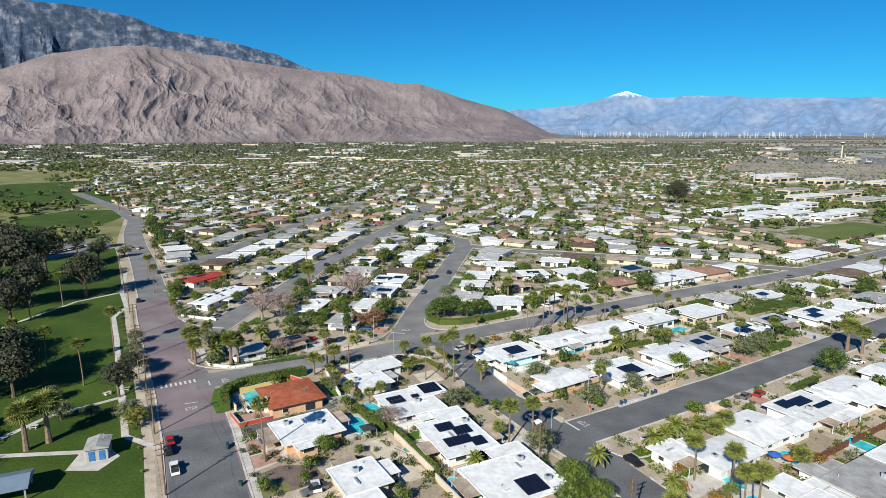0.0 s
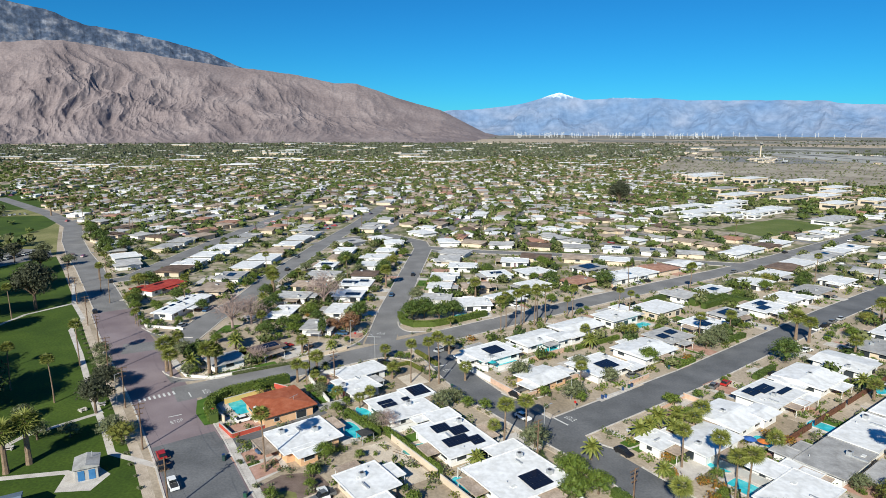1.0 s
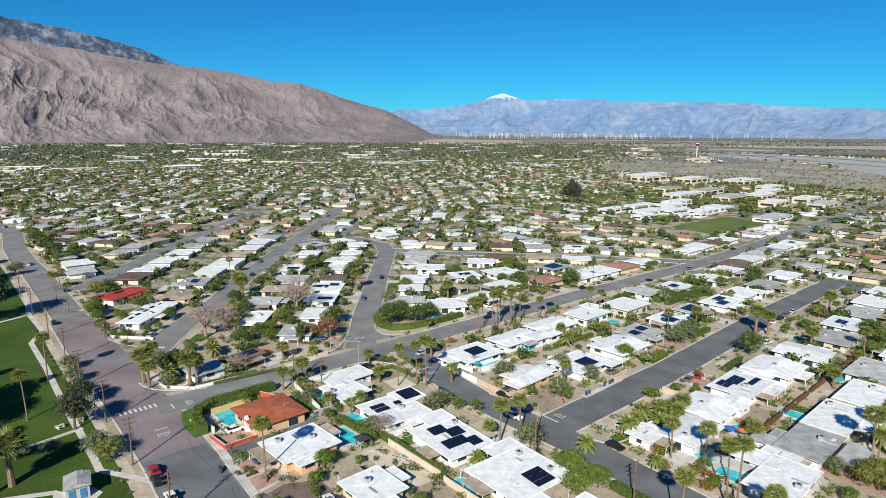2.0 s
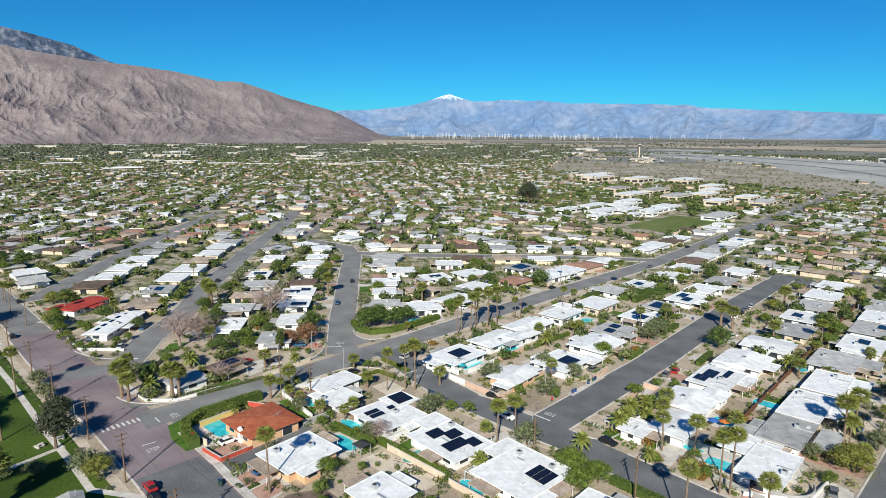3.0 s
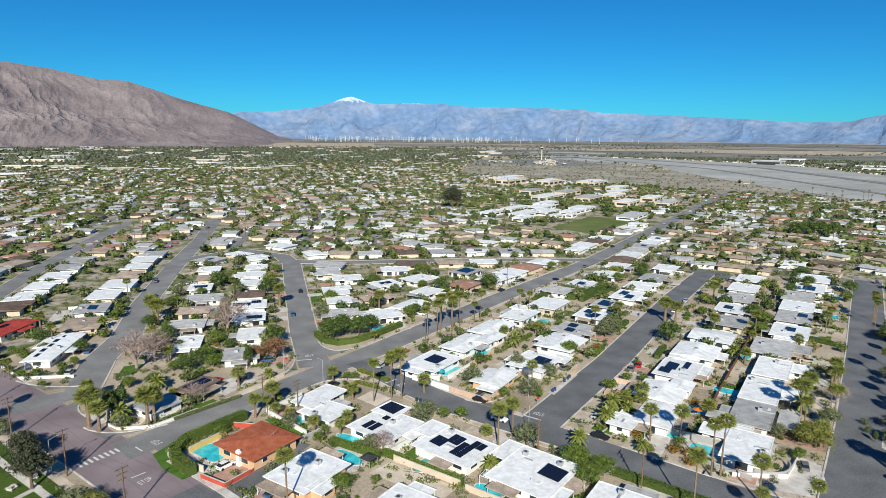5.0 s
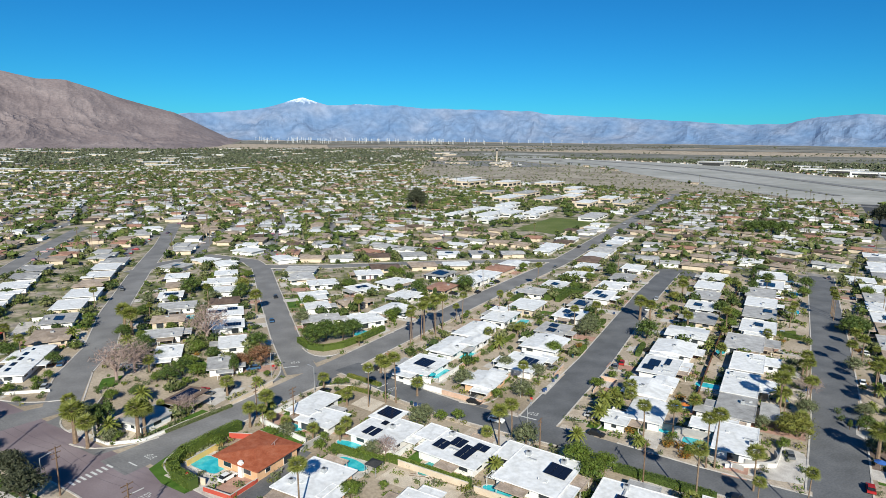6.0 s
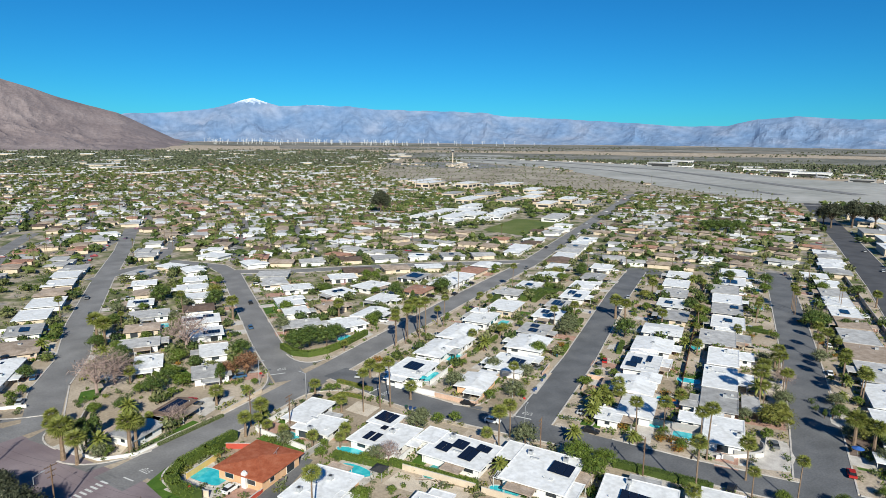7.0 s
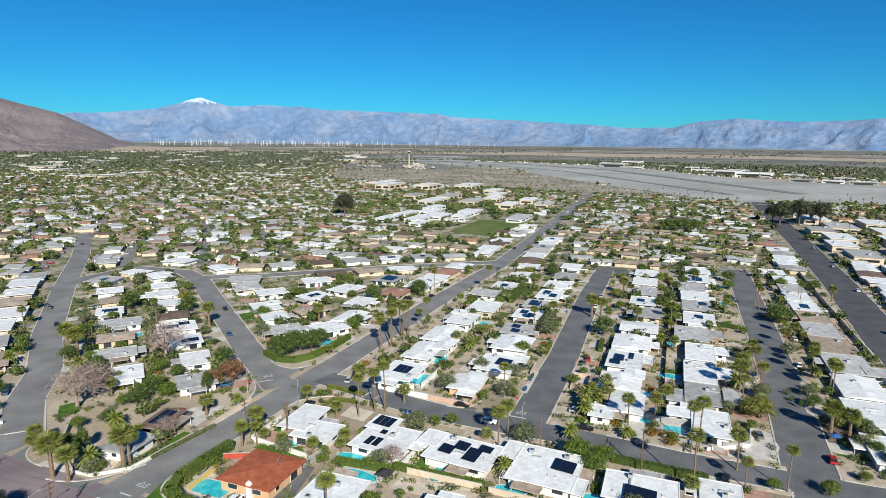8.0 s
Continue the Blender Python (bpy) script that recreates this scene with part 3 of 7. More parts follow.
# ---- between the north street and the cross street ----
house(13.7, 269.3, 11, 12, WG)
house(10.2, 249.2, 13, 11, WG, roof=ROOF_PALE, label=GREYH)
house(25.5, 240.5, 13, 13, 0, label="white house with a shaded porch")
house(40.2, 248.8, 17, 10, style="gable")
house(43.9, 290.4, 14, 12, 10, panels=[(0, 0, 6, 2)], label=SOLAR)
house(63.7, 294, 16, 13, 20)
house(80.5, 273.2, 16, 12, roof=ROOF_SALMON, wall=WALL_CREAM, style="hip", label="cream house with a salmon tile roof")
house(30, 268, 13, 11, 0, roof=ROOF_TAN, style="gable", wall=WALL_CREAM, label="cream house with a tan roof")
house(57, 268, 14, 11)
house(30, 310, 15, 12, WG)
house(60, 320, 15, 12, -15)
house(95, 300, 16, 12, panels=[(0, 0, 9, 4)], roof=ROOF_PALE, label=GREYH)
house(-94, 248.5, 28, 9.5, 74, style="gable", wings=[(6, 4.5, 12, 6, -0.2)], panels=[(-9, 0.6, 3, 2), (-4, 1, 3, 2), (1, 0.6, 3, 2), (6, 1, 3, 2), (10.5, 0, 2, 2)], label="long white house with solar panels along its low roof")
house(-113.5, 281, 20, 11, 62, roof=ROOF_SCARLET, wall=WALL_WHITE, style="gable", ac=0, wings=[(-6, 5, 8, 7, -0.3)], label="white house with a bright red tile roof")

# ---- where things stand: footprints and kerb lines ----
RECTS = []


def keep(x, y, w, d, a):
    RECTS.append((x, y, w / 2, d / 2, math.cos(radians(a)), math.sin(radians(a))))


def spread(ob):
    """Size of a mesh object along its own x and y."""
    xs, ys = [v.co.x for v in ob.data.vertices], [v.co.y for v in ob.data.vertices]
    return max(xs) - min(xs), max(ys) - min(ys)


for ob in [o for o in scene.objects if o.name.split(".")[0] == "house"]:
    for c in ob.children:
        if c.name.split(".")[0] in ("roof", "carport_roof"):
            p = ob.matrix_basis @ c.location
            q = ob.matrix_basis.to_euler().z
            RECTS.append((p.x, p.y, spread(c)[0] / 2, spread(c)[1] / 2, math.cos(q), math.sin(q)))


def road_gap(x, y):
    """Distance to the nearest road edge."""
    best = 1e9
    for pts, width in STREETS.values():
        for (ax, ay), (bx, by) in zip(pts, pts[1:]):
            dx, dy = bx - ax, by - ay
            s = max(0.0, min(1.0, ((x - ax) * dx + (y - ay) * dy) / (dx * dx + dy * dy)))
            best = min(best, math.hypot(x - ax - s * dx, y - ay - s * dy) - width / 2)
    return best


def house_gap(x, y):
    best = 1e9
    for px, py, hw, hd, c, s in RECTS:
        dx, dy = x - px, y - py
        if abs(dx) + abs(dy) > 60:
            continue
        u, v = abs(c * dx + s * dy) - hw, abs(-s * dx + c * dy) - hd
        best = min(best, math.hypot(max(u, 0), max(v, 0)) if u > 0 or v > 0 else max(u, v))
    return best


keep(-67, 203, 22, 22, 30)
keep(-41, 200, 20, 16, 30)
keep(-95, 250, 30, 34, 70)
keep(5, 224, 30, 15, 22)
keep(-5, 168, 11, 12, 30)


# ---- kerbs, paths and markings ----
CORNERS = [
    ((-63.2, 162.2), (-59, 154), (-54, 167), ASPHALT),
    ((-74.5, 172.5), (-80, 182), (-60, 175), ASPHALT),
    ((-10, 189.5), (-18, 185), (-3, 182), ASPHALT_DARK),
    ((24.5, 148.5), (20, 156), (33, 154), ASPHALT_DARK),
    ((40, 120.6), (37, 127), (47, 124.8), ASPHALT_DARK),
    ((-20, 200), (-30, 193), (-18.5, 212), ASPHALT),
    ((-7.5, 207), (6, 213), (-7, 224), ASPHALT),
    ((-93, 214), (-102, 226), (-80, 213), ASPHALT),
    ((-86, 199), (-80, 189), (-78, 206), ASPHALT),
]


def kerbs():
    """Kerb stones beside every street, open where streets meet."""
    for name, (pts, width) in list(STREETS.items()):
        p = [Vector(q) for q in pts]
        for side in (-1, 1):
            mb, walkway = Mb(), Mb()
            for a, b in zip(p, p[1:]):
                d = (b - a).normalized()
                nrm = Vector((-d.y, d.x)) * side
                n = max(1, int((b - a).length / 3.0))
                for i in range(n):
                    m = a + (b - a) * ((i + 0.5) / n) + nrm * (width / 2 + 0.22)
                    if m.length > 520:
                        continue
                    if road_gap(m.x, m.y) < 0.15 or any(math.hypot(m.x - c[0][0], m.y - c[0][1]) < 0.85 * min(math.dist(c[0], c[1]), math.dist(c[0], c[2])) for c in CORNERS):
                        continue
                    ang = math.degrees(math.atan2(d.y, d.x))
                    ln = (b - a).length / n
                    mb.box(m.x, m.y, 0.0, ln + 0.02, 0.42, 0.14, ang)
                    m2 = m + nrm * 1.05
                    if name in ("road_park", "road_cross", "road_corner") and m.length < 330 and not (name == "road_park" and side > 0):
                        walkway.box(m2.x, m2.y, 0.0, ln + 0.02, 1.5, 0.11, ang)
            if mb.v:
                structure("kerb", mb, CONCRETE, "pale concrete kerb along the street", "kerb")
            if walkway.v:
                structure("pavement", walkway, GRAVEL if name != "road_park" else CONCRETE, "pale concrete pavement beside the kerb", "pavement")


kerbs()


def sheet(name, pts, z, mat, label, category):
    return structure(name, Mb().add([(x, y, z) for x, y in pts], [tuple(range(len(pts)))]), mat, label, category)


def ribbon(name, pts, width, z, mat, label, category):
    p = [Vector(q) for q in pts]
    vs = []
    for i, q in enumerate(p):
        d = (p[min(i + 1, len(p) - 1)] - p[max(i - 1, 0)]).normalized()
        nrm = Vector((-d.y, d.x)) * width / 2
        vs += [(*(q + nrm), z), (*(q - nrm), z)]
    return structure(name, Mb().add(vs, [(2 * i, 2 * i + 1, 2 * i + 3, 2 * i + 2) for i in range(len(p) - 1)]), mat, label, category)


sheet("court_turning", [(222 + 13 * math.cos(i * 0.45), 246 + 13 * math.sin(i * 0.45)) for i in range(14)], 0.037, ASPHALT_DARK, "round asphalt end of the court", "road")

def fillet(corner, p, q, mat, z=0.036):
    """Rounded apron and kerb where two streets meet."""
    c, p, q = Vector(corner), Vector(p), Vector(q)
    arc = [(1 - s) ** 2 * p + 2 * s * (1 - s) * c + s * s * q for s in [i / 8 for i in range(9)]]
    sheet("road_corner_apron", [(v.x, v.y) for v in [c] + arc], z, mat, "rounded asphalt street corner", "road")
    mb = Mb()
    for a, b in zip(arc, arc[1:]):
        m, d = (a + b) / 2, b - a
        mb.box(m.x, m.y, 0.0, d.length + 0.12, 0.42, 0.15, math.degrees(math.atan2(d.y, d.x)))
    structure("kerb", mb, CONCRETE, "rounded pale concrete kerb at the corner", "kerb")


for c in CORNERS:
    fillet(*c)

# painted markings
def marking(name, x, y, sx, sy, a, label):
    o = new(name, Mb().box(0, 0, 0, sx, sy, 0.006).mesh(name, PAINT_LINE))
    o.matrix_basis = pose(x, y, 0.042, 0, 0, a)
    return tagged(o, label, "road marking", "road markings", "structure")


for i in range(8):
    dx, dy = turn(29, -5.2 + i * 1.25, 0)
    marking("crosswalk_bar", -74.6 + dx, 163.6 + dy, 0.55, 2.4, 29, "worn white crosswalk bar on asphalt")
marking("stop_line", 31.5, 138, 0.5, 5.2, 30.6, "white stop line on dark asphalt")
marking("stop_line", -66.6, 150.8, 3.2, 0.35, 24, "white stop line on worn asphalt")
marking("stop_line", -16, 207.5, 5.0, 0.5, -11, "white stop line on grey asphalt")
marking("stop_line", 4.8, 178, 4.6, 0.5, 20, "white stop line on dark asphalt")
STROKES = {"S": [(0, 0, 3, .5), (0, 1, 3, .5), (0, 2, 3, .5), (-1.25, 1.5, .5, 1), (1.25, .5, .5, 1)], "T": [(0, 2, 3, .5), (0, 1, .6, 2)], "O": [(0, 0, 3, .5), (0, 2, 3, .5), (-1.25, 1, .5, 2), (1.25, 1, .5, 2)], "P": [(0, 1, 3, .5), (0, 2, 3, .5), (-1.25, 1, .5, 2.4), (1.25, 1.5, .5, 1)]}


def stop_word(x, y, a):
    """The word STOP painted on the road."""
    mb = Mb()
    for k, ch in enumerate("STOP"):
        for sx, sy, w, h in STROKES[ch]:
            mb.box((k - 1.5) * 0.78 + sx * 0.18, sy * 0.75 - 0.75, 0, w * 0.18, h * 0.55, 0.006)
    o = new("stop_word", mb.mesh("stop_word", PAINT_LINE))
    o.matrix_basis = pose(x, y, 0.042, 0, 0, a)
    tagged(o, "worn white word STOP painted on asphalt", "road marking", "road markings", "structure")


marking("stop_line", -66.7, 163.8, 0.35, 3.4, 28, "white stop line on grey asphalt")
stop_word(-62.7, 165.6, 118)
stop_word(34.5, 139.2, 120.6)
stop_word(-65.2, 147.6, 29)
stop_word(-13.5, 211, 169)
stop_word(6.8, 174, 17)

# ---- lawns, park and open fields ----
PARK_EDGE = [(-17, 28), (-67, 129), (-81.5, 155), (-116, 217), (-131, 245), (-177, 329), (-200, 369)]
sheet("park_lawn", PARK_EDGE + [(-226, 330), (-300, 330), (-420, 340), (-420, 60), (-200, 0), (-80, 0)], 0.010, LAWN, "mown green park lawn with tree shadows", "lawn")
ribbon("verge", [(x - 0.5, y) for x, y in PARK_EDGE], 2.2, 0.014, GRAVEL, "strip of bare earth between lawn and road", "verge")
ribbon("park_path", [(-58, 122), (-62, 126), (-75, 133), (-82, 146), (-93, 165), (-112, 200), (-127, 226), (-129, 240), (-143, 263), (-160, 300)], 1.7, 0.018, CONCRETE, "pale concrete footpath through the park", "path")
ribbon("park_path", [(-120, 112), (-103.5, 131.6), (-99.3, 143.2), (-86, 155)], 1.5, 0.022, CONCRETE, "pale concrete footpath through the park", "path")
ribbon("park_path", [(-130, 121), (-98, 124), (-81.3, 125.6), (-75, 122)], 1.7, 0.026, CONCRETE, "pale concrete footpath through the park", "path")
ribbon("park_path", [(-190, 190), (-161.2, 212.7), (-154.2, 247.9), (-142.9, 263.2)], 1.7, 0.022, CONCRETE, "pale concrete footpath through the park", "path")
sheet("park_plaza", [(-80, 118), (-73, 118), (-71.5, 124), (-76, 128), (-81, 125)], 0.03, CONCRETE, "small concrete apron round the park hut", "path")
sheet("parking_lot", [(-246, 355), (-245, 396), (-214, 388), (-203, 368), (-226, 322)], 0.02, ASPHALT, "grey asphalt car park beside the park", "road")
sheet("golf_rough", [(-203, 372), (-228, 425), (-258, 490), (-312, 566), (-430, 706), (-560, 900), (-800, 1150), (-1150, 1150), (-700, 500), (-420, 345), (-300, 335), (-228, 335)], 0.006, DRY_LAWN, "rough green golf course ground", "lawn")
sheet("golf_lawn", [(-300, 405), (-262, 440), (-262, 480), (-278, 552), (-335, 545), (-352, 495)], 0.012, LAWN, "green playing field beyond the road", "lawn")
sheet("golf_lawn", [(-430, 560), (-600, 800), (-470, 905), (-350, 840), (-287, 690), (-330, 598)], 0.012, LAWN, "green golf fairway", "lawn")
sheet("golf_lawn", [(-640, 420), (-760, 560), (-560, 640), (-440, 520), (-470, 430)], 0.012, LAWN, "green golf fairway", "lawn")
sheet("golf_lawn", [(-700, 880), (-900, 1000), (-700, 1090), (-520, 980), (-560, 900)], 0.012, DRY_LAWN, "dry golf fairway", "lawn")
sheet("school_field", [(254, 388), (352, 434), (318, 474), (244, 432)], 0.012, FIELD_LAWN, "dry mown school sports field", "lawn")
AIR = [(1168, 1877), (1099, 1227), (854, 751), (740, 480), (731, 420), (880, 250), (1299, 380), (1265, 669), (1560, 1197), (1500, 1600), (1400, 1800)]
sheet("airfield", AIR, 0.4, AIRFIELD, "pale concrete airfield runway and aprons", "runway")
sheet("airfield_apron", [(830, 1680), (1000, 1700), (1120, 1600), (1040, 1290), (880, 1300), (780, 1480)], 0.3, ASPHALT, "grey asphalt airport apron and car parks", "runway")
ribbon("runway_strip", [(950, 420), (1320, 1050), (1430, 1700)], 26, 0.8, ASPHALT, "dark asphalt runway strip", "runway")
ribbon("runway_strip", [(840, 480), (1160, 1080), (1290, 1800)], 14, 0.8, ASPHALT, "dark asphalt taxiway", "runway")
SCRUB = material("far_scrub_ground", [(0.12, 0.122, 0.098), (0.17, 0.166, 0.14), (0.24, 0.228, 0.196)], 0.006, 8, 0.95, speck=0.2, speck_scale=0.05)
SAND_FIELD = material("sandy_scrub_lot", [(0.22, 0.19, 0.145), (0.31, 0.27, 0.215), (0.4, 0.36, 0.29)], 0.012, 8, 0.95, speck=0.2, speck_scale=0.1)
sheet("sand_field", [(473, 1077), (560, 900), (600, 690), (690, 540), (735, 470), (850, 751), (1090, 1227), (1150, 1700), (820, 1650)], 0.15, SAND_FIELD, "pale sandy desert lot with scrub", "ground")
street_far = [(490, 1165), (581, 900), (610, 676), (650, 560), (720, 400), (760, 300)]
ribbon("road_airport", street_far, 14, 0.25, ASPHALT, "grey asphalt road along the airfield", "road")

def sector(name, r0, r1, az0, az1, mat, label):
    """A sheet on the far valley floor, following its rise."""
    n, vs = 24, []
    for i in range(n + 1):
        az = radians(az0 + (az1 - az0) * i / n)
        wob = 120 * noise.noise(Vector((i * 0.4, r0 * 0.01, 0)))
        for r in (r0 + wob, (r0 + r1) / 2 + wob, r1 + wob):
            vs.append((r * math.sin(az), r * math.cos(az), rise(r) + 1.5))
    structure(name, Mb().add(vs, [(3 * i + k, 3 * i + 3 + k, 3 * i + 4 + k, 3 * i + 1 + k) for i in range(n) for k in (0, 1)]), mat, label, "ground")


WOODS = material("far_wooded_ground", [(0.055, 0.065, 0.032), (0.085, 0.095, 0.048), (0.14, 0.14, 0.085)], 0.01, 8, 0.95, speck=0.25, speck_scale=0.06)
sector("valley_scrub", 2350, 2900, 22, 85, SCRUB, "dark scrub belt on the valley floor")
sector("valley_airfield", 2150, 2700, 31, 39, AIRFIELD, "far pale end of the runway")
PALE_FLAT = material("pale_valley_floor", [(0.16, 0.155, 0.13), (0.23, 0.215, 0.185), (0.3, 0.28, 0.245)], 0.006, 8, 0.95, speck=0.2, speck_scale=0.03)
sector("valley_sand", 3250, 3600, 18, 85, PALE_FLAT, "pale sandy belt on the valley floor")
sector("valley_scrub", 3700, 4300, 4, 85, SCRUB, "dark scrub belt on the valley floor")
sector("valley_woods", 1500, 3000, -50, 24, WOODS, "dark scrub belt on the valley floor")

TOWN_GROUND = material("mixed_town_ground", [(0.055, 0.085, 0.02), (0.16, 0.165, 0.08), (0.38, 0.32, 0.245), (0.26, 0.245, 0.23)], 0.07, 3, 0.95, speck=0.3, speck_scale=0.3)
TOWN_EDGE = [(p[0] + 12, p[1]) for p in PARK_ROAD if p[1] > 240]
sheet("town_ground", TOWN_EDGE + [(-520, 980), (-700, 1400), (380, 1500), (480, 1080), (560, 880), (590, 690), (680, 530), (740, 330), (420, 190), (310, 140), (262, 215), (210, 262), (100, 268), (10, 236), (-20, 300), (-80, 300)], 0.002, TOWN_GROUND, "mixed yards, lawns and lanes between the houses", "ground")

# ---- pools ----
WATER = material("pool_water", [(0.03, 0.36, 0.44), (0.05, 0.5, 0.56), (0.12, 0.62, 0.66)], 0.5, 3, 0.06, spec=0.5)
WATER_DEEP = material("pool_water_green", [(0.02, 0.2, 0.2), (0.03, 0.28, 0.27), (0.06, 0.36, 0.34)], 0.5, 3, 0.06, spec=0.5)


def pool(x, y, w, d, a=G30, round_ends=False, deck=None, water=None):
    keep(x, y, w + 2, d + 2, a)
    e = thing("swimming_pool", x, y, 0, a, "turquoise swimming pool with a pale concrete surround", "pool", "garden pools")
    n = 20
    def ring(k, grow):
        out = []
        for i in range(n):
            t = 2 * math.pi * i / n
            p = 1.0 if round_ends else 0.35
            cx, sy = math.copysign(abs(math.cos(t)) ** p, math.cos(t)), math.copysign(abs(math.sin(t)) ** p, math.sin(t))
            out.append((cx * (w / 2 + grow), sy * (d / 2 + grow) * (1 + (0.25 * math.cos(t) if round_ends else 0))))
        return out
    if deck:
        part("deck", Mb().box(0, 0, 0, deck[0], deck[1], 0.06), CONCRETE, e, "pale concrete pool deck")
    outer, inner = ring(n, 0.35), ring(n, 0.0)
    vs = [(*p, 0.16) for p in outer] + [(*p, 0.16) for p in inner] + [(*p, 0.0) for p in outer] + [(*p, 0.05) for p in inner]
    fs = []
    for i in range(n):
        j = (i + 1) % n
        fs += [(i, j, n + j, n + i), (2 * n + i, 2 * n + j, j, i), (n + i, n + j, 3 * n + j, 3 * n + i)]
    part("coping", Mb().add(vs, fs), CONCRETE, e)
    part("water", Mb().add([(*p, 0.1) for p in inner], [tuple(range(n))]), water or WATER, e, "clear turquoise water")
    return e


pool(-50.5, 154.5, 5.5, 9, deck=(10, 15))
pool(-21.3, 138.4, 4.6, 9, 22, round_ends=True, deck=(8, 12))
pool(-5.5, 127.5, 4.5, 7, 120, round_ends=True, water=WATER_DEEP)
pool(-27.8, 163.8, 3.0, 6, 15, round_ends=True)
pool(-18.2, 147.6, 3.2, 7.5, 34, round_ends=True)
pool(26.3, 177, 9, 3.6, deck=(14, 7))
pool(43, 188.3, 8, 3.4, deck=(11, 6))
pool(84.5, 211, 9, 4, deck=(12, 7))
pool(61.2, 105, 4.6, 7.5, deck=(7, 12))
pool(59.8, 113.8, 4, 6, round_ends=True)
pool(77, 122.4, 4, 7, deck=(8, 10))
pool(96, 128.5, 4, 7)
pool(237, 184.5, 9, 4, deck=(12, 7))
pool(18.5, 230, 7, 3.5)
pool(-38.1, 284.5, 4, 7, WG)
pool(14, 97.5, 7, 4)
pool(3, 112, 4, 7, round_ends=True)
for px, py in ((100, 232), (128, 147), (205, 165), (140, 73), (160, 83)):
    pool(px, py, 7, 3.6, round_ends=(px % 2 == 0))

# ---- garden walls, fences and hedges ----
WALL_ROSE = material("rose_block_wall", [(0.5, 0.33, 0.24), (0.6, 0.42, 0.32)], 0.7, 5, 0.9, speck=0.1, speck_scale=6)
WALL_YELLOW = material("yellow_stucco_wall", [(0.58, 0.4, 0.13), (0.66, 0.47, 0.18)], 0.7, 5, 0.85)
RED_WALL = material("red_stucco_wall", [(0.4, 0.06, 0.04), (0.48, 0.09, 0.06)], 0.7, 5, 0.85)
FENCE = material("dark_wood_fence", [(0.08, 0.035, 0.02), (0.14, 0.06, 0.035), (0.19, 0.09, 0.055)], 1.5, 5, 0.85, speck=0.2, speck_scale=5)


def garden_wall(x0, y0, x1, y1, h=1.7, mat=None, label="white stucco garden wall round a yard"):
    ln, a = math.hypot(x1 - x0, y1 - y0), math.degrees(math.atan2(y1 - y0, x1 - x0))
    e = thing("garden_wall", (x0 + x1) / 2, (y0 + y1) / 2, 0, a, label, "wall", "garden walls")
    part("wall", Mb().box(0, 0, 0, ln, 0.2, h), mat or WALL_WHITE, e)
    part("cap", Mb().box(0, 0, h, ln + 0.06, 0.3, 0.07), CONCRETE, e)
    return e


PEACHW = "long peach stucco garden wall along the street"
garden_wall(11.5, 176.5, 18.2, 163.6, 1.8)
garden_wall(18.2, 163.6, 24.5, 151.5, 1.6, WALL_ROSE, PEACHW)
garden_wall(24.5, 151.5, 29.5, 154, 1.5, WALL_ROSE, PEACHW)
garden_wall(11.5, 176.5, 19, 172, 1.6)
garden_wall(30, 157, 45, 165, 1.4, WALL_ROSE, PEACHW)
garden_wall(-53.8, 143.7, -49.3, 137.4, 1.2, RED_WALL, "red stucco garden wall beside the pool")
garden_wall(-49.3, 137.4, -43.4, 141, 1.1, RED_WALL, "red stucco garden wall beside the pool")
garden_wall(-43.4, 141, -33, 149.6, 0.9, RED_WALL, "red stucco garden wall beside the pool")
garden_wall(-37.5, 161.5, -33.5, 156, 1.5, RED_WALL, "red stucco garden wall beside the pool")
garden_wall(-44, 166, -38, 162, 1.5, RED_WALL, "red stucco garden wall beside the pool")
garden_wall(-58, 152, -53, 146, 1.6, WALL_CREAM, "cream stucco garden wall beside the pool")
garden_wall(-55.5, 156.4, -46.3, 162.4, 1.6, WALL_YELLOW, "cream stucco garden wall beside the pool")
garden_wall(-34.8, 171, -23.3, 178, 1.5, WALL_WHITE)
garden_wall(-34.8, 171, -27.5, 153.6, 1.4, WALL_WHITE)
for wx0, wy0, wx1, wy1 in ((-75, 189, -74.6, 181.2), (-74.6, 181.2, -71.6, 176.8), (-71.6, 176.8, -63.6, 174.6), (-63.6, 174.6, -52, 180.5)):
    garden_wall(wx0, wy0, wx1, wy1, 0.8, WALL_WHITE, "low white wall round the corner lot")
garden_wall(-40, 186, -25, 196, 1.2, WALL_CREAM, "low cream wall along the street")
garden_wall(58, 117, 70, 98, 1.8, WALL_GREY, "grey block wall between two gardens")
garden_wall(57, 94, 68, 88, 1.0, WALL_WHITE)
garden_wall(68, 88, 78, 92.5, 1.0, WALL_WHITE)
# wooden fences along the alley behind the palm street's houses
for k in range(9):
    ax, ay = 77 + k * 17.2, 119 + k * 10.2
    bx, by = ax + 15.6, ay + 9.25
    e = thing("wooden_fence", (ax + bx) / 2, (ay + by) / 2, 0, G30, "dark red-brown wooden fence between back yards", "fence", "back yard fences")
    for i in range(12):
        part("board", Mb().box(-8.3 + i * 1.5, 0, 0.05, 1.44, 0.05, 1.7 + 0.06 * (i % 3)), FENCE, e)
    for i in range(5):
        part("post", Mb().box(-9 + i * 4.5, 0.1, 0, 0.12, 0.12, 1.95), FENCE, e)

SAND = material("pale_sand_yard", [(0.48, 0.4, 0.31), (0.58, 0.5, 0.4), (0.66, 0.58, 0.48)], 0.3, 6, 0.95, speck=0.15, speck_scale=4)
# walls and slabs of each lot
SLABS = []


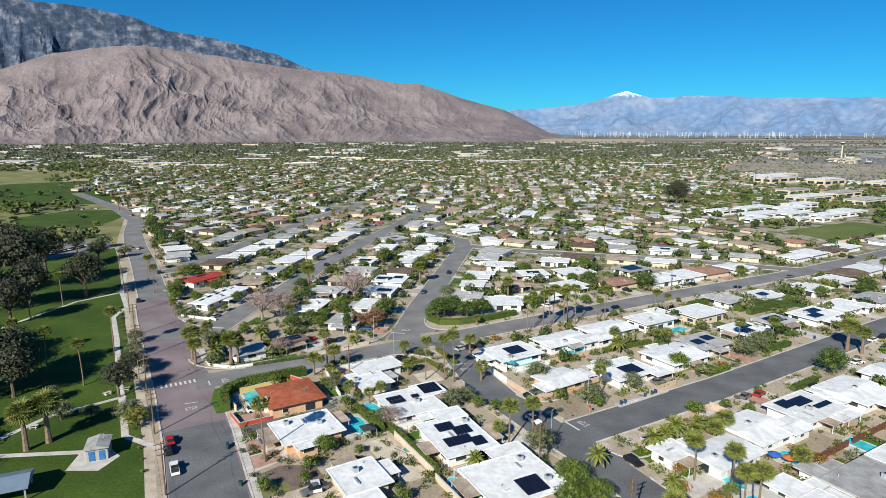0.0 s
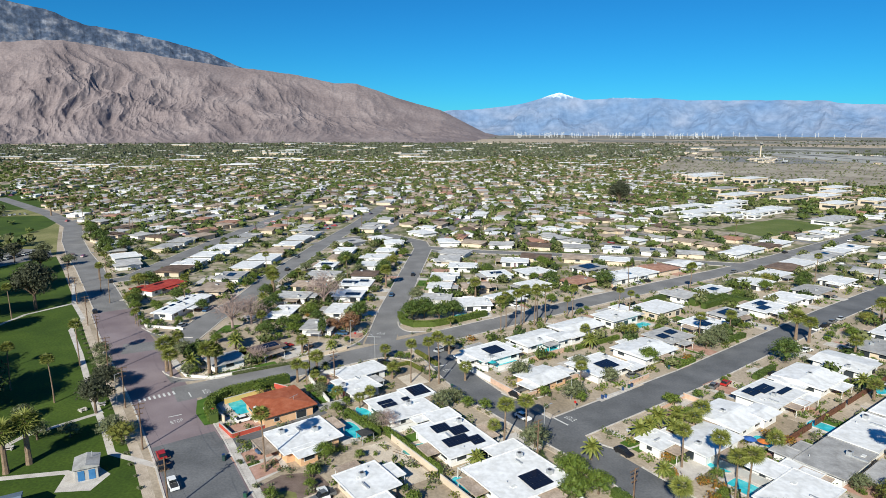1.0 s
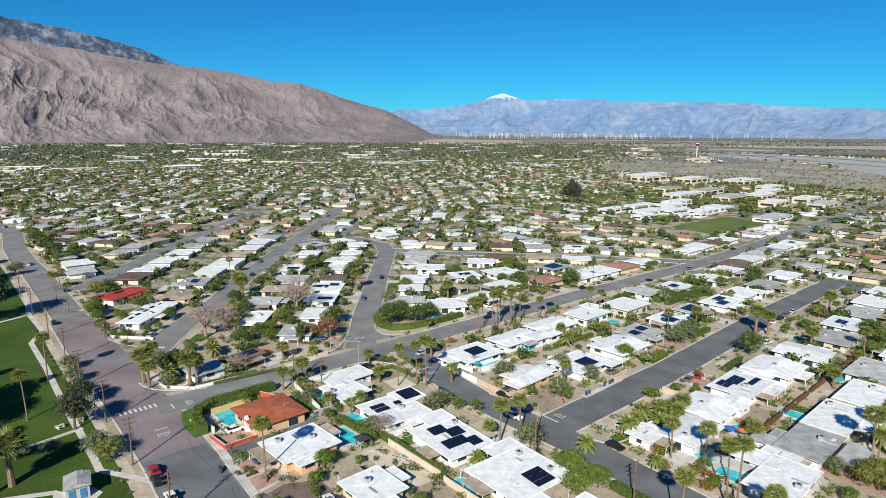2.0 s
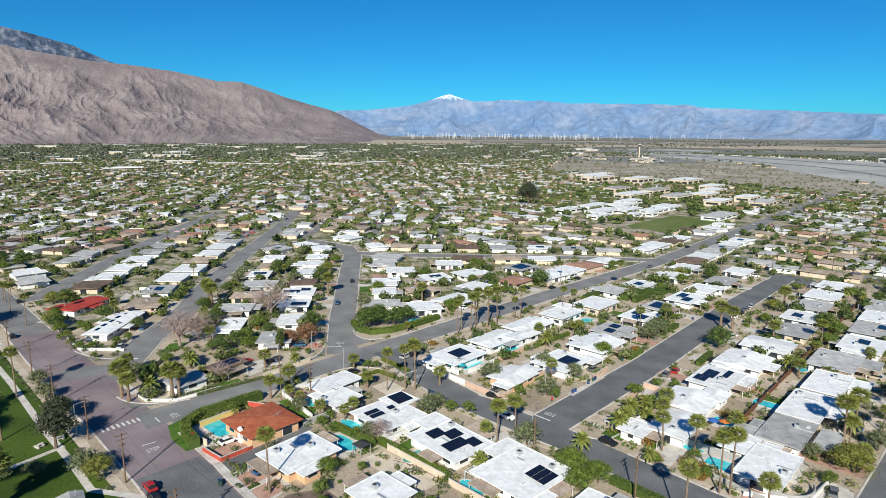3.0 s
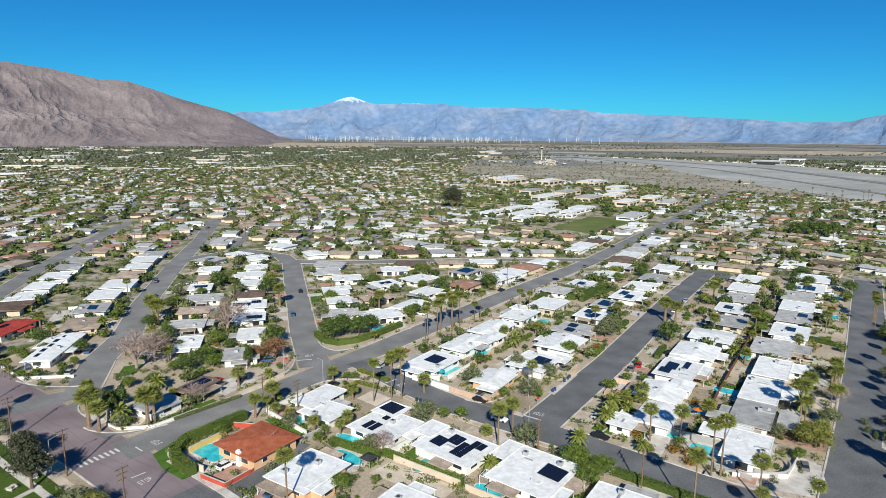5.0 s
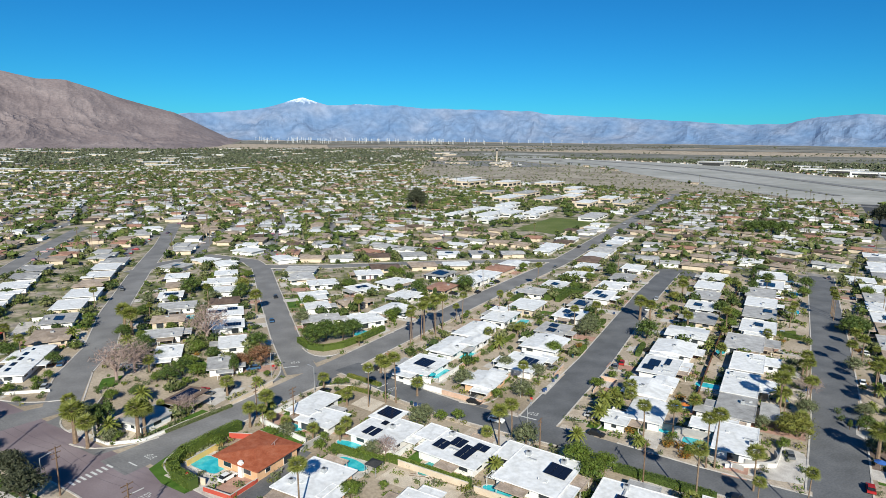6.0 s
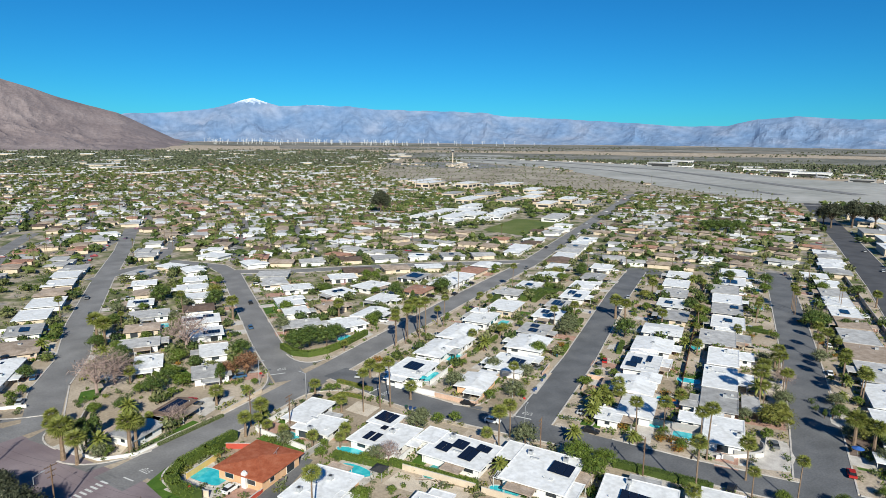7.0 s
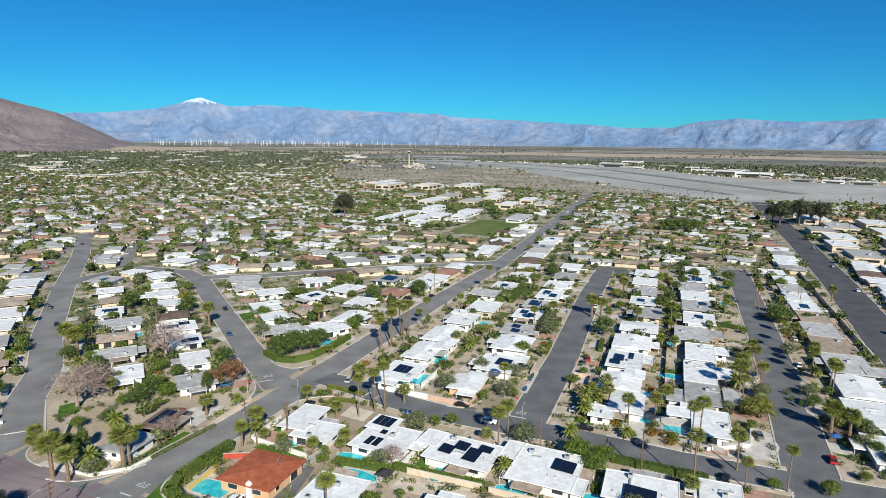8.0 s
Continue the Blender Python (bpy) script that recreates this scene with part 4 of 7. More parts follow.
def yard(x, y, a, u0, u1, v0, v1, mats, name, label, lift=0.0):
    """A patch of yard from u0 to u1 and v0 to v1 along a house's own axes, cut short where a street begins."""
    global yard_z
    pts = []
    for u, v in ((u0, v0), (u1, v0), (u1, v1), (u0, v1)):
        px, py = turn(a, u, v)
        pts.append((x + px, y + py))
    if min(road_gap(*p) for p in pts) < -0.3:
        return
    yard_z = 0.004 + (yard_z + 0.0031) % 0.024
    mat = rnd.choice(mats)
    YARDS.setdefault(mat.name, (mat, Mb()))[1].add([(px, py, lift + yard_z * (0.25 if lift else 1)) for px, py in pts], [(0, 1, 2, 3)])


yard_z = 0.0
YARDS = {}


def lot(x, y, w, d, a, front):
    """Driveway, patio and side wall of a house; front: +1 or -1, the street's side along its own y axis; 2 or -2, its x axis."""
    along_x = abs(front) == 2
    s = 1 if front > 0 else -1
    reach = (w if along_x else d) / 2
    slab = Mb()
    gx, gy = turn(a, *((s * (reach + 12), 0) if along_x else (0, s * (reach + 12))))
    off = rnd.choice((-1, 1)) * ((d if along_x else w) / 2 - 3)
    run = 4.0
    while run < 16:
        tx, ty = turn(a, *((s * (reach + run), off) if along_x else (off, s * (reach + run))))
        if road_gap(x + tx, y + ty) < 0.3:
            break
        run += 1.0
    cx, cy = (s * (reach + run / 2), off) if along_x else (off, s * (reach + run / 2))
    slab.box(cx, cy, 0, *((run, 5.4) if along_x else (5.4, run)), 0.05)
    o = structure("driveway", slab, rnd.choice((CONCRETE, CONCRETE, GRAVEL, BRICK_PAVE)), "pale concrete driveway in front of a house", "driveway")
    o.matrix_basis = pose(x, y, 0, 0, 0, a)
    px, py = turn(a, cx, cy)
    SLABS.append((x + px, y + py, a, along_x))
    keep(x + px, y + py, *((run - 1, 5) if along_x else (5, run - 1)), a)
    cx, cy = (-s * (reach + 2.0), -off * 0.3) if along_x else (-off * 0.3, -s * (reach + 2.0))
    yard(x, y, a, *((cx - 2.2, cx + 2.2, cy - 4, cy + 4) if along_x else (cx - 4, cx + 4, cy - 2.2, cy + 2.2)), (CONCRETE, GRAVEL, BRICK_PAVE, CONCRETE), "patio", "", 0.032)
    half = (d if along_x else w) / 2 + 1.6
    front_mats, back_mats = (GRAVEL, SAND, GARDEN_LAWN, CONCRETE, BRICK_PAVE, SAND), (GRAVEL, GARDEN_LAWN, GARDEN_LAWN, CONCRETE, BRICK_PAVE, CONCRETE, SAND)
    for v0, v1, mats, name in ((reach - 2, reach + run - 1.2, front_mats, "front_yard"), (-reach - 9.5, -reach + 2, back_mats, "back_yard")):
        for u0, u1 in ((-half, rnd.uniform(-1, 2)), (rnd.uniform(-1, 0), half)):
            q0, q1 = (v0, v1) if s > 0 else (-v1, -v0)
            box4 = (q0, q1, u0, u1) if along_x else (u0, u1, q0, q1)
            yard(x, y, a, *box4, mats, name, "patch of yard beside a house")
    wx = rnd.choice((-1, 1)) * ((d if along_x else w) / 2 + 1.1)
    l0, l1 = -reach - 5, reach + 1
    p, q = ((-s * l1, wx), (-s * -l0 * -1, wx)) if along_x else ((wx, -s * -l0), (wx, s * l1))
    p, q = turn(a, *p), turn(a, *q)
    mid = (x + (p[0] + q[0]) / 2, y + (p[1] + q[1]) / 2)
    if house_gap(*mid) > 0.3 and road_gap(*mid) > 2:
        garden_wall(x + p[0], y + p[1], x + q[0], y + q[1], 1.6, rnd.choice((WALL_WHITE, WALL_CREAM, WALL_ROSE, WALL_GREY)), "block wall between neighbouring lots")
    if rnd.random() < 0.55:
        gx, gy = (s * (reach + 4.2), -off * 0.8) if along_x else (-off * 0.8, s * (reach + 4.2))
        px, py = turn(a, gx, gy)
        if road_gap(x + px, y + py) > 3:
            yard(x, y, a, *((gx - 2.8, gx + 2.8, gy - 3, gy + 3) if along_x else (gx - 3, gx + 3, gy - 2.8, gy + 2.8)), (GARDEN_LAWN, GARDEN_LAWN, GRAVEL, DRY_LAWN), "front_lawn", "", 0.034)


def street_side(x, y, a):
    best = None
    for f, (dx, dy) in ((1, (0, 1)), (-1, (0, -1)), (2, (1, 0)), (-2, (-1, 0))):
        for reach in (14, 19):
            tx, ty = turn(a, dx * reach, dy * reach)
            g = road_gap(x + tx, y + ty)
            if best is None or g < best[0]:
                best = (g, f)
    return best[1]

# ---- more houses along the streets further out ----
KINDS = [(ROOF_WHITE, WALL_WHITE, "flat", "single-storey white house with a flat white roof"), (ROOF_WHITE, WALL_WHITE, "gable", "single-storey white house with a low white gable roof"), (ROOF_PALE, WALL_WHITE, "flat", GREYH), (ROOF_PALE, WALL_CREAM, "gable", GREYH), (ROOF_WHITE, WALL_CREAM, "flat", "cream stucco house with a flat white roof"), (ROOF_TAN, WALL_CREAM, "hip", "cream stucco house with a tan hipped roof"), (ROOF_BROWN, WALL_CREAM, "gable", "cream stucco house with a brown shingle roof"), (ROOF_SALMON, WALL_CREAM, "hip", "cream stucco house with a salmon tile roof")]
DETAILED = [(ob.matrix_basis.translation.x, ob.matrix_basis.translation.y, math.degrees(ob.matrix_basis.to_euler().z), *spread(ob.children[1])) for ob in scene.objects if ob.name.split(".")[0] == "house"]
for hx, hy, ha, hw, hd in DETAILED:
    if math.hypot(hx + 40, hy - 150) > 6 and math.hypot(hx + 58, hy - 189) > 9:
        lot(hx, hy, hw, hd, ha, street_side(hx, hy, ha))


def in_poly(x, y, poly):
    inside = False
    for (ax, ay), (bx, by) in zip(poly, poly[1:] + poly[:1]):
        if (ay > y) != (by > y) and x < (bx - ax) * (y - ay) / (by - ay) + ax:
            inside = not inside
    return inside


SCHOOL = [(222, 375), (385, 440), (400, 560), (300, 590), (215, 480)]
def west_of_park_road(x, y):
    pts = PARK_ROAD
    return y < 1250 and x < float(np.interp(y, [p[1] for p in pts], [p[0] for p in pts])) - 6 - max(0.0, y - 700) * 0.45


def open_ground(x, y):
    return west_of_park_road(x, y) or in_poly(x, y, AIR) or in_poly(x, y, SCHOOL) or in_poly(x, y, [(473, 1077), (560, 900), (600, 690), (690, 540), (735, 400), (850, 751), (1090, 1227), (1150, 1700), (820, 1680)])


def line_streets():
    made = 0
    for name, (pts, width) in list(STREETS.items()):
        for (ax, ay), (bx, by) in zip(pts, pts[1:]):
            ln = math.hypot(bx - ax, by - ay)
            ang = math.degrees(math.atan2(by - ay, bx - ax))
            n = int(ln / 17.8)
            for i in range(n):
                for side in (-1, 1):
                    u = (i + 0.5) * ln / n
                    dx, dy = turn(ang, u, side * (width / 2 + 12.5 + rnd.uniform(-1.2, 1.2)))
                    x, y = ax + dx, ay + dy
                    if y < 60 or math.hypot(x, y) > 440 or open_ground(x, y) or house_gap(x, y) < 8.5 or road_gap(x, y) < 8.5:
                        continue
                    roof, wall, style, label = rnd.choices(KINDS, (6, 3, 4, 2, 3, 3, 2, 1))[0]
                    w, d = rnd.uniform(14, 17.5), rnd.uniform(11, 14.5)
                    near = math.hypot(x, y) < 330
                    e = house(x, y, w, d, ang, roof, wall, style, ac=1 if near else 0, label=label, detail=1, panels=[(0, 0, rnd.randint(3, 6), 2)] if rnd.random() < 0.2 and style == "flat" else (), wings=[(rnd.choice((-5, 5)), rnd.choice((-5, 5)), 7, 6, 0)] if rnd.random() < 0.8 else ())
                    keep(x, y, w, d, ang)
                    made += 1
                    if near:
                        lot(x, y, w, d, ang, -1 if side > 0 else 1)
    return made


line_streets()


for mat, mb in YARDS.values():
    structure("yard_ground", mb, mat, "patches of yard ground beside the houses", "yard")


def shed(x, y, a):
    e = thing("garden_shed", x, y, 0, a, "small flat-roofed shed in a back yard", "shed", "garden sheds")
    w, d = rnd.uniform(2.4, 4.5), rnd.uniform(2.2, 3.4)
    part("wall", Mb().box(0, 0, 0, w - 0.3, d - 0.3, 2.1), rnd.choice((WALL_WHITE, WALL_CREAM, WALL_GREY)), e)
    part("roof", roof_mesh(w, d, "flat"), rnd.choice((ROOF_WHITE, ROOF_PALE, ROOF_TAN)), e).location = (0, 0, 2.1)
    keep(x, y, w, d, a)


srnd = random.Random(3)
for hx, hy, ha, hw, hd in DETAILED:
    if srnd.random() < 0.6:
        f = street_side(hx, hy, ha)
        off = (hw / 2 if abs(f) == 2 else hd / 2) + 3.5
        u, v = (-math.copysign(off, f), srnd.uniform(-0.3, 0.3) * hd) if abs(f) == 2 else (srnd.uniform(-0.3, 0.3) * hw, -math.copysign(off, f))
        px, py = turn(ha, u, v)
        if house_gap(hx + px, hy + py) > 1.8 and road_gap(hx + px, hy + py) > 3:
            shed(hx + px, hy + py, ha)

# ---- planting ----
BARK = material("bark", [(0.1, 0.07, 0.05), (0.17, 0.125, 0.09)], 2, 5, 0.95, speck=0.2, speck_scale=8)
PALM_BARK = material("palm_bark", [(0.16, 0.11, 0.075), (0.25, 0.18, 0.125)], 2, 5, 0.95, speck=0.25, speck_scale=10)
LEAF_PALM = material("palm_leaf", [(0.09, 0.115, 0.02), (0.15, 0.168, 0.034), (0.22, 0.225, 0.055)], by="island", rough=0.55)
LEAF_SKIRT = material("dry_palm_leaf", [(0.2, 0.13, 0.06), (0.3, 0.2, 0.1)], by="island", rough=0.8)
LEAF_DARK = material("dark_leaf", [(0.031, 0.057, 0.012), (0.06, 0.093, 0.019), (0.095, 0.13, 0.026)], by="island", rough=0.6)
LEAF_GREEN = material("green_leaf", [(0.052, 0.085, 0.012), (0.09, 0.13, 0.018), (0.135, 0.172, 0.028)], by="island", rough=0.6)
LEAF_OLIVE = material("olive_leaf", [(0.07, 0.085, 0.04), (0.115, 0.13, 0.06), (0.17, 0.18, 0.095)], by="island", rough=0.65)
LEAF_GOLD = material("golden_leaf", [(0.09, 0.1, 0.018), (0.145, 0.15, 0.026), (0.2, 0.195, 0.045)], by="island", rough=0.65)
LEAF_RUST = material("rust_leaf", [(0.14, 0.06, 0.03), (0.2, 0.1, 0.05), (0.16, 0.1, 0.06)], by="island", rough=0.7)
LEAF_EUCA = material("eucalyptus_leaf", [(0.026, 0.032, 0.017), (0.045, 0.052, 0.028), (0.074, 0.078, 0.044)], by="island", rough=0.7)
TWIG = material("bare_twigs", [(0.26, 0.19, 0.165), (0.36, 0.27, 0.24)], by="island", rough=0.9)
LEAF_FLOWER = material("orange_bloom", [(0.4, 0.12, 0.02), (0.09, 0.11, 0.02), (0.35, 0.16, 0.03)], by="island", rough=0.6)
prng = np.random.default_rng(5)


def leaf_quads(centres, radii, n, size, flat=0.8, shell=0.55):
    """n leaf clumps spread over lobes, denser towards their outside."""
    k = prng.integers(0, len(centres), n)
    d = prng.normal(size=(n, 3))
    d /= np.linalg.norm(d, axis=1)[:, None]
    r = radii[k] * (shell + (1.08 - shell) * prng.random(n) ** 0.6)
    c = centres[k] + d * r[:, None] * np.array([1, 1, flat])
    nrm = d + prng.normal(scale=0.55, size=(n, 3))
    nrm /= np.linalg.norm(nrm, axis=1)[:, None]
    u = np.cross(nrm, prng.normal(size=(n, 3)))
    u /= np.linalg.norm(u, axis=1)[:, None]
    w = np.cross(nrm, u)
    s = size * (0.55 + 0.9 * prng.random(n))[:, None]
    q = np.stack([c - u * s, c - w * s * 0.55, c + u * s, c + w * s * 0.55], axis=1).reshape(-1, 3)
    return q, np.arange(4 * n).reshape(-1, 4)


def quad_mesh(name, v, f, mat):
    me = bpy.data.meshes.new(name)
    me.from_pydata([tuple(p) for p in v], [], [tuple(q) for q in f])
    me.materials.append(mat)
    return me


def with_lumps(v, f, centres, radius):
    """Adds a small uneven lump of leaves inside each lobe of a crown."""
    v, f = [tuple(p) for p in v], [tuple(q) for q in f]
    for k, c in enumerate(centres):
        b = len(v)
        r = radius * (0.85 + 0.3 * ((k * 0.37) % 1))
        v += [(c[0] + r * x, c[1] + r * y, c[2] + 0.8 * r * z) for x, y, z in ((1, 0, 0.1), (0.1, 1, -0.1), (-1, 0.1, 0), (0, -1, 0.1), (0.1, 0, 1), (0, 0.1, -1))]
        f += [(b + i, b + (i + 1) % 4, b + 4) for i in range(4)] + [(b + (i + 1) % 4, b + i, b + 5) for i in range(4)]
    return np.array(v), f


def tree(name, height, spread_r, leaf, n, lobes=9, size=0.38, trunk=0.3, clear=0.28, label="", bare=False, flat=0.75):
    """Prototype: trunk with limbs, and a crown of leaf clumps round the limbs' ends."""
    e = thing(name, 0, -500, 0, 0, label, "tree", "trees of the town")
    tr = Mb()
    fork = height * clear
    tr.cone((0, 0, -0.1), (rnd.uniform(-.1, .1), 0, fork), trunk, trunk * 0.7, 7)
    cs, rs = [], []
    for i in range(lobes):
        a = 2 * math.pi * (i * 0.618)
        s = math.sqrt((i + 0.4) / lobes)
        rr = spread_r * (0.34 + 0.16 * rnd.random())
        c = Vector((math.cos(a) * s * (spread_r - rr * 0.75), math.sin(a) * s * (spread_r - rr * 0.75), height - rr * flat - (height - fork) * 0.45 * s * s - rnd.random() * height * 0.08))
        cs.append(c)
        rs.append(rr)
        mid = Vector((c.x * 0.45, c.y * 0.45, fork + (c.z - fork) * 0.55))
        tr.cone((0, 0, fork - 0.15), mid, trunk * 0.5, trunk * 0.3, 5)
        tr.cone(mid, c, trunk * 0.3, trunk * 0.12, 4)
        if bare:
            for j in range(9):
                q = c + Vector((rnd.uniform(-1, 1), rnd.uniform(-1, 1), rnd.uniform(-0.5, 1))) * rr
                tr.cone(mid.lerp(c, rnd.uniform(0.3, 1)), q, trunk * 0.12, 0.02, 3)
    part("trunk", tr, TWIG if bare else BARK, e)
    v, f = leaf_quads(np.array([c[:] for c in cs]), np.array(rs), n, size, flat, 0.2 if bare else 0.5)
    if bare:
        thin = v.reshape(-1, 4, 3)
        mid = thin.mean(axis=1, keepdims=True)
        thin[:, 1::2] = mid + (thin[:, 1::2] - mid) * 0.16
        v = thin.reshape(-1, 3)
    else:
        for c, r in zip(cs, rs):
            v, f = with_lumps(v, f, [c], r * 0.64)
    part("crown", quad_mesh("crown", v, f, leaf), leaf, e)
    return e


def palm(name, height, r, fronds, label, skirt=True, lean=0.0, trunk=0.165):
    e = thing(name, 0, -500, 0, 0, label, "palm tree", "palms of the town")
    tr = Mb()
    p = [(lean * (k / 4) ** 2, 0, height * k / 4) for k in range(5)]
    for k in range(4):
        tr.cone((p[k][0], 0, p[k][2] - (0.1 if k == 0 else 0)), p[k + 1], trunk * (1.35 - 0.1 * k) if k else trunk * 1.6, trunk * (1.25 - 0.1 * k), 7)
    part("trunk", tr, PALM_BARK, e)
    top = Vector(p[4])

    def fan(mb, d, length, droop):
        side = d.cross(Vector((0, 0, 1)))
        side = side.normalized() if side.length > 1e-3 else Vector((1, 0, 0))
        stem = top + d * length * 0.42
        mb.add([top - side * 0.03, top + side * 0.03, stem + side * 0.02, stem - side * 0.02], [(0, 1, 2, 3)])
        for j in range(-4, 5):
            t = j / 4
            tip = stem + (d * math.cos(t * 1.25) + side * math.sin(t * 1.25)) * length * 0.62 + Vector((0, 0, -droop * length * (0.35 + 0.3 * abs(t))))
            w = side * math.cos(t) * 0.085 * length - d * math.sin(t) * 0.085 * length
            m = stem.lerp(tip, 0.5) + Vector((0, 0, 0.04 * length))
            mb.add([stem, m - w * 0.5, tip, m + w * 0.5], [(0, 1, 2, 3)])

    cr = Mb()
    for i in range(fronds):
        a, up = i * 2.39996, 1.15 - 1.75 * (i + 0.5) / fronds
        fan(cr, Vector((math.cos(a) * math.cos(up), math.sin(a) * math.cos(up), math.sin(up))), r * rnd.uniform(0.85, 1.1), 0.3)
    part("crown", cr, LEAF_PALM, e)
    if skirt:
        sk = Mb()
        for i in range(12):
            a = i * 2.39996
            fan(sk, Vector((math.cos(a) * 0.55, math.sin(a) * 0.55, -0.83)), r * rnd.uniform(0.6, 0.8), 0.1)
        part("skirt", sk, LEAF_SKIRT, e, "dry brown hanging palm leaves")
    return e


def feather_palm(name, height, r, fronds, label):
    """Short palm with arching feather leaves."""
    e = thing(name, 0, -500, 0, 0, label, "palm tree", "palms of the town")
    part("trunk", Mb().cone((0, 0, -0.1), (0, 0, height * 0.5), 0.34, 0.3, 8).cone((0, 0, height * 0.5), (0, 0, height), 0.3, 0.36, 8), PALM_BARK, e)
    cr = Mb()
    for i in range(fronds):
        a, up = i * 2.39996, 1.25 - 1.7 * (i + 0.5) / fronds
        d = Vector((math.cos(a) * math.cos(up), math.sin(a) * math.cos(up), math.sin(up)))
        side = Vector((-math.sin(a), math.cos(a), 0))
        q = [Vector((0, 0, height)) + d * r * s + Vector((0, 0, -0.5 * r * s * s * math.cos(up))) for s in (0, 0.3, 0.55, 0.8, 1.0)]
        for k in range(4):
            w0, w1 = side * r * (0.03, 0.15, 0.16, 0.11)[k], side * r * (0.15, 0.16, 0.11, 0.02)[k]
            dz = Vector((0, 0, -0.07 * r))
            cr.add([q[k], q[k + 1], q[k + 1] + w1 + dz, q[k] + w0 + dz], [(0, 1, 2, 3)])
            cr.add([q[k], q[k] - w0 + dz, q[k + 1] - w1 + dz, q[k + 1]], [(0, 1, 2, 3)])
    part("crown", cr, LEAF_PALM, e)
    return e


def shrub(name, r, h, leaf, n, label):
    st = Mb()
    for i in range(5):
        a = i * 1.26
        st.cone((0, 0, -0.05), (math.cos(a) * r * 0.5, math.sin(a) * r * 0.5, h * 0.55), 0.05, 0.03, 4)
    cs = np.array([(math.cos(i * 2.4) * r * 0.45 * (i > 0), math.sin(i * 2.4) * r * 0.45 * (i > 0), h * (0.5 + 0.12 * (i % 3))) for i in range(6)])
    v, f = leaf_quads(cs, np.full(6, r * 0.6), n, 0.22, min(1.0, h / r * 0.7), 0.45)
    v[:, 2] = np.maximum(v[:, 2], 0.03)
    k = len(st.f)
    st.add(v.tolist(), f.tolist())
    me = st.mesh(name, BARK, leaf)
    for p in me.polygons:
        p.material_index = int(p.index >= k)
    return tagged(new(name, me), label, "shrub", "garden shrubs")


PROTO = {
    "palm_tall": palm("fan_palm", 14.0, 2.2, 40, "tall slender fan palm with a dry brown skirt", lean=0.5),
    "palm_mid": palm("fan_palm", 9.0, 2.3, 40, "fan palm with a dry brown skirt", lean=-0.3),
    "palm_thick": palm("fan_palm", 7.5, 2.8, 44, "stout fan palm with a broad green crown", trunk=0.36),
    "palm_short": palm("fan_palm", 4.2, 2.2, 34, "short fan palm in a garden", skirt=False, trunk=0.26),
    "date": feather_palm("feather_palm", 4.2, 3.2, 34, "short feathery palm in a garden"),
    "ficus": tree("broadleaf_tree", 7.5, 4.6, LEAF_DARK, 3000, 13, 0.18, label="dense dark green broadleaf tree"),
    "round": tree("broadleaf_tree", 6.0, 3.9, LEAF_GREEN, 2400, 12, 0.17, label="rounded green garden tree"),
    "olive": tree("olive_tree", 5.6, 3.6, LEAF_OLIVE, 2200, 12, 0.15, label="open olive-green desert tree"),
    "gold": tree("palo_verde", 6.2, 4.6, LEAF_GOLD, 2900, 13, 0.15, label="yellow-green palo verde tree by the street"),
    "bare": tree("bare_tree", 7.5, 4.4, TWIG, 900, 12, 0.4, label="leafless grey-brown winter tree", bare=True),
    "rust": tree("rust_tree", 6.5, 3.8, LEAF_RUST, 2000, 11, 0.17, label="rust-brown autumn tree in a garden"),
    "cypress": tree("slim_tree", 8.5, 1.9, LEAF_DARK, 1100, 9, 0.24, label="slim dark green tree", clear=0.12, flat=1.6),
    "euca": tree("eucalyptus", 17.0, 7.0, LEAF_EUCA, 4200, 20, 0.33, trunk=0.6, clear=0.3, label="large dark eucalyptus in the park", flat=0.85),
    "pine": tree("park_tree", 11.0, 5.0, LEAF_EUCA, 2600, 14, 0.28, trunk=0.4, label="dark green park tree"),
    "small": tree("citrus_tree", 3.6, 2.2, LEAF_GREEN, 800, 8, 0.17, trunk=0.14, label="small green citrus tree"),
    "bush": shrub("shrub", 1.3, 1.6, LEAF_GREEN, 190, "rounded green garden shrub"),
    "bush_dark": shrub("shrub", 1.6, 2.2, LEAF_DARK, 220, "dark green garden shrub"),
    "bush_olive": shrub("shrub", 1.2, 1.1, LEAF_OLIVE, 150, "low grey-green desert shrub"),
    "bloom": shrub("flowering_shrub", 1.7, 1.5, LEAF_FLOWER, 220, "orange flowering shrub in a garden"),
}
USED = set()


def plant(kind, x, y, s=1.0, sz=None):
    ob = PROTO[kind]
    m = Matrix.LocRotScale((x, y, 0), Euler((0, 0, rnd.uniform(0, 6.28))), (s, s, sz or s))
    if kind in USED:
        return copy_thing(ob, m)
    USED.add(kind)
    ob.matrix_basis = m
    return ob


def row(kind, *spots):
    """Plants of one kind; spot: x, y and, if it differs, size."""
    for p in spots:
        plant(kind, p[0], p[1], *(p[2:] or (rnd.uniform(0.9, 1.1),)))


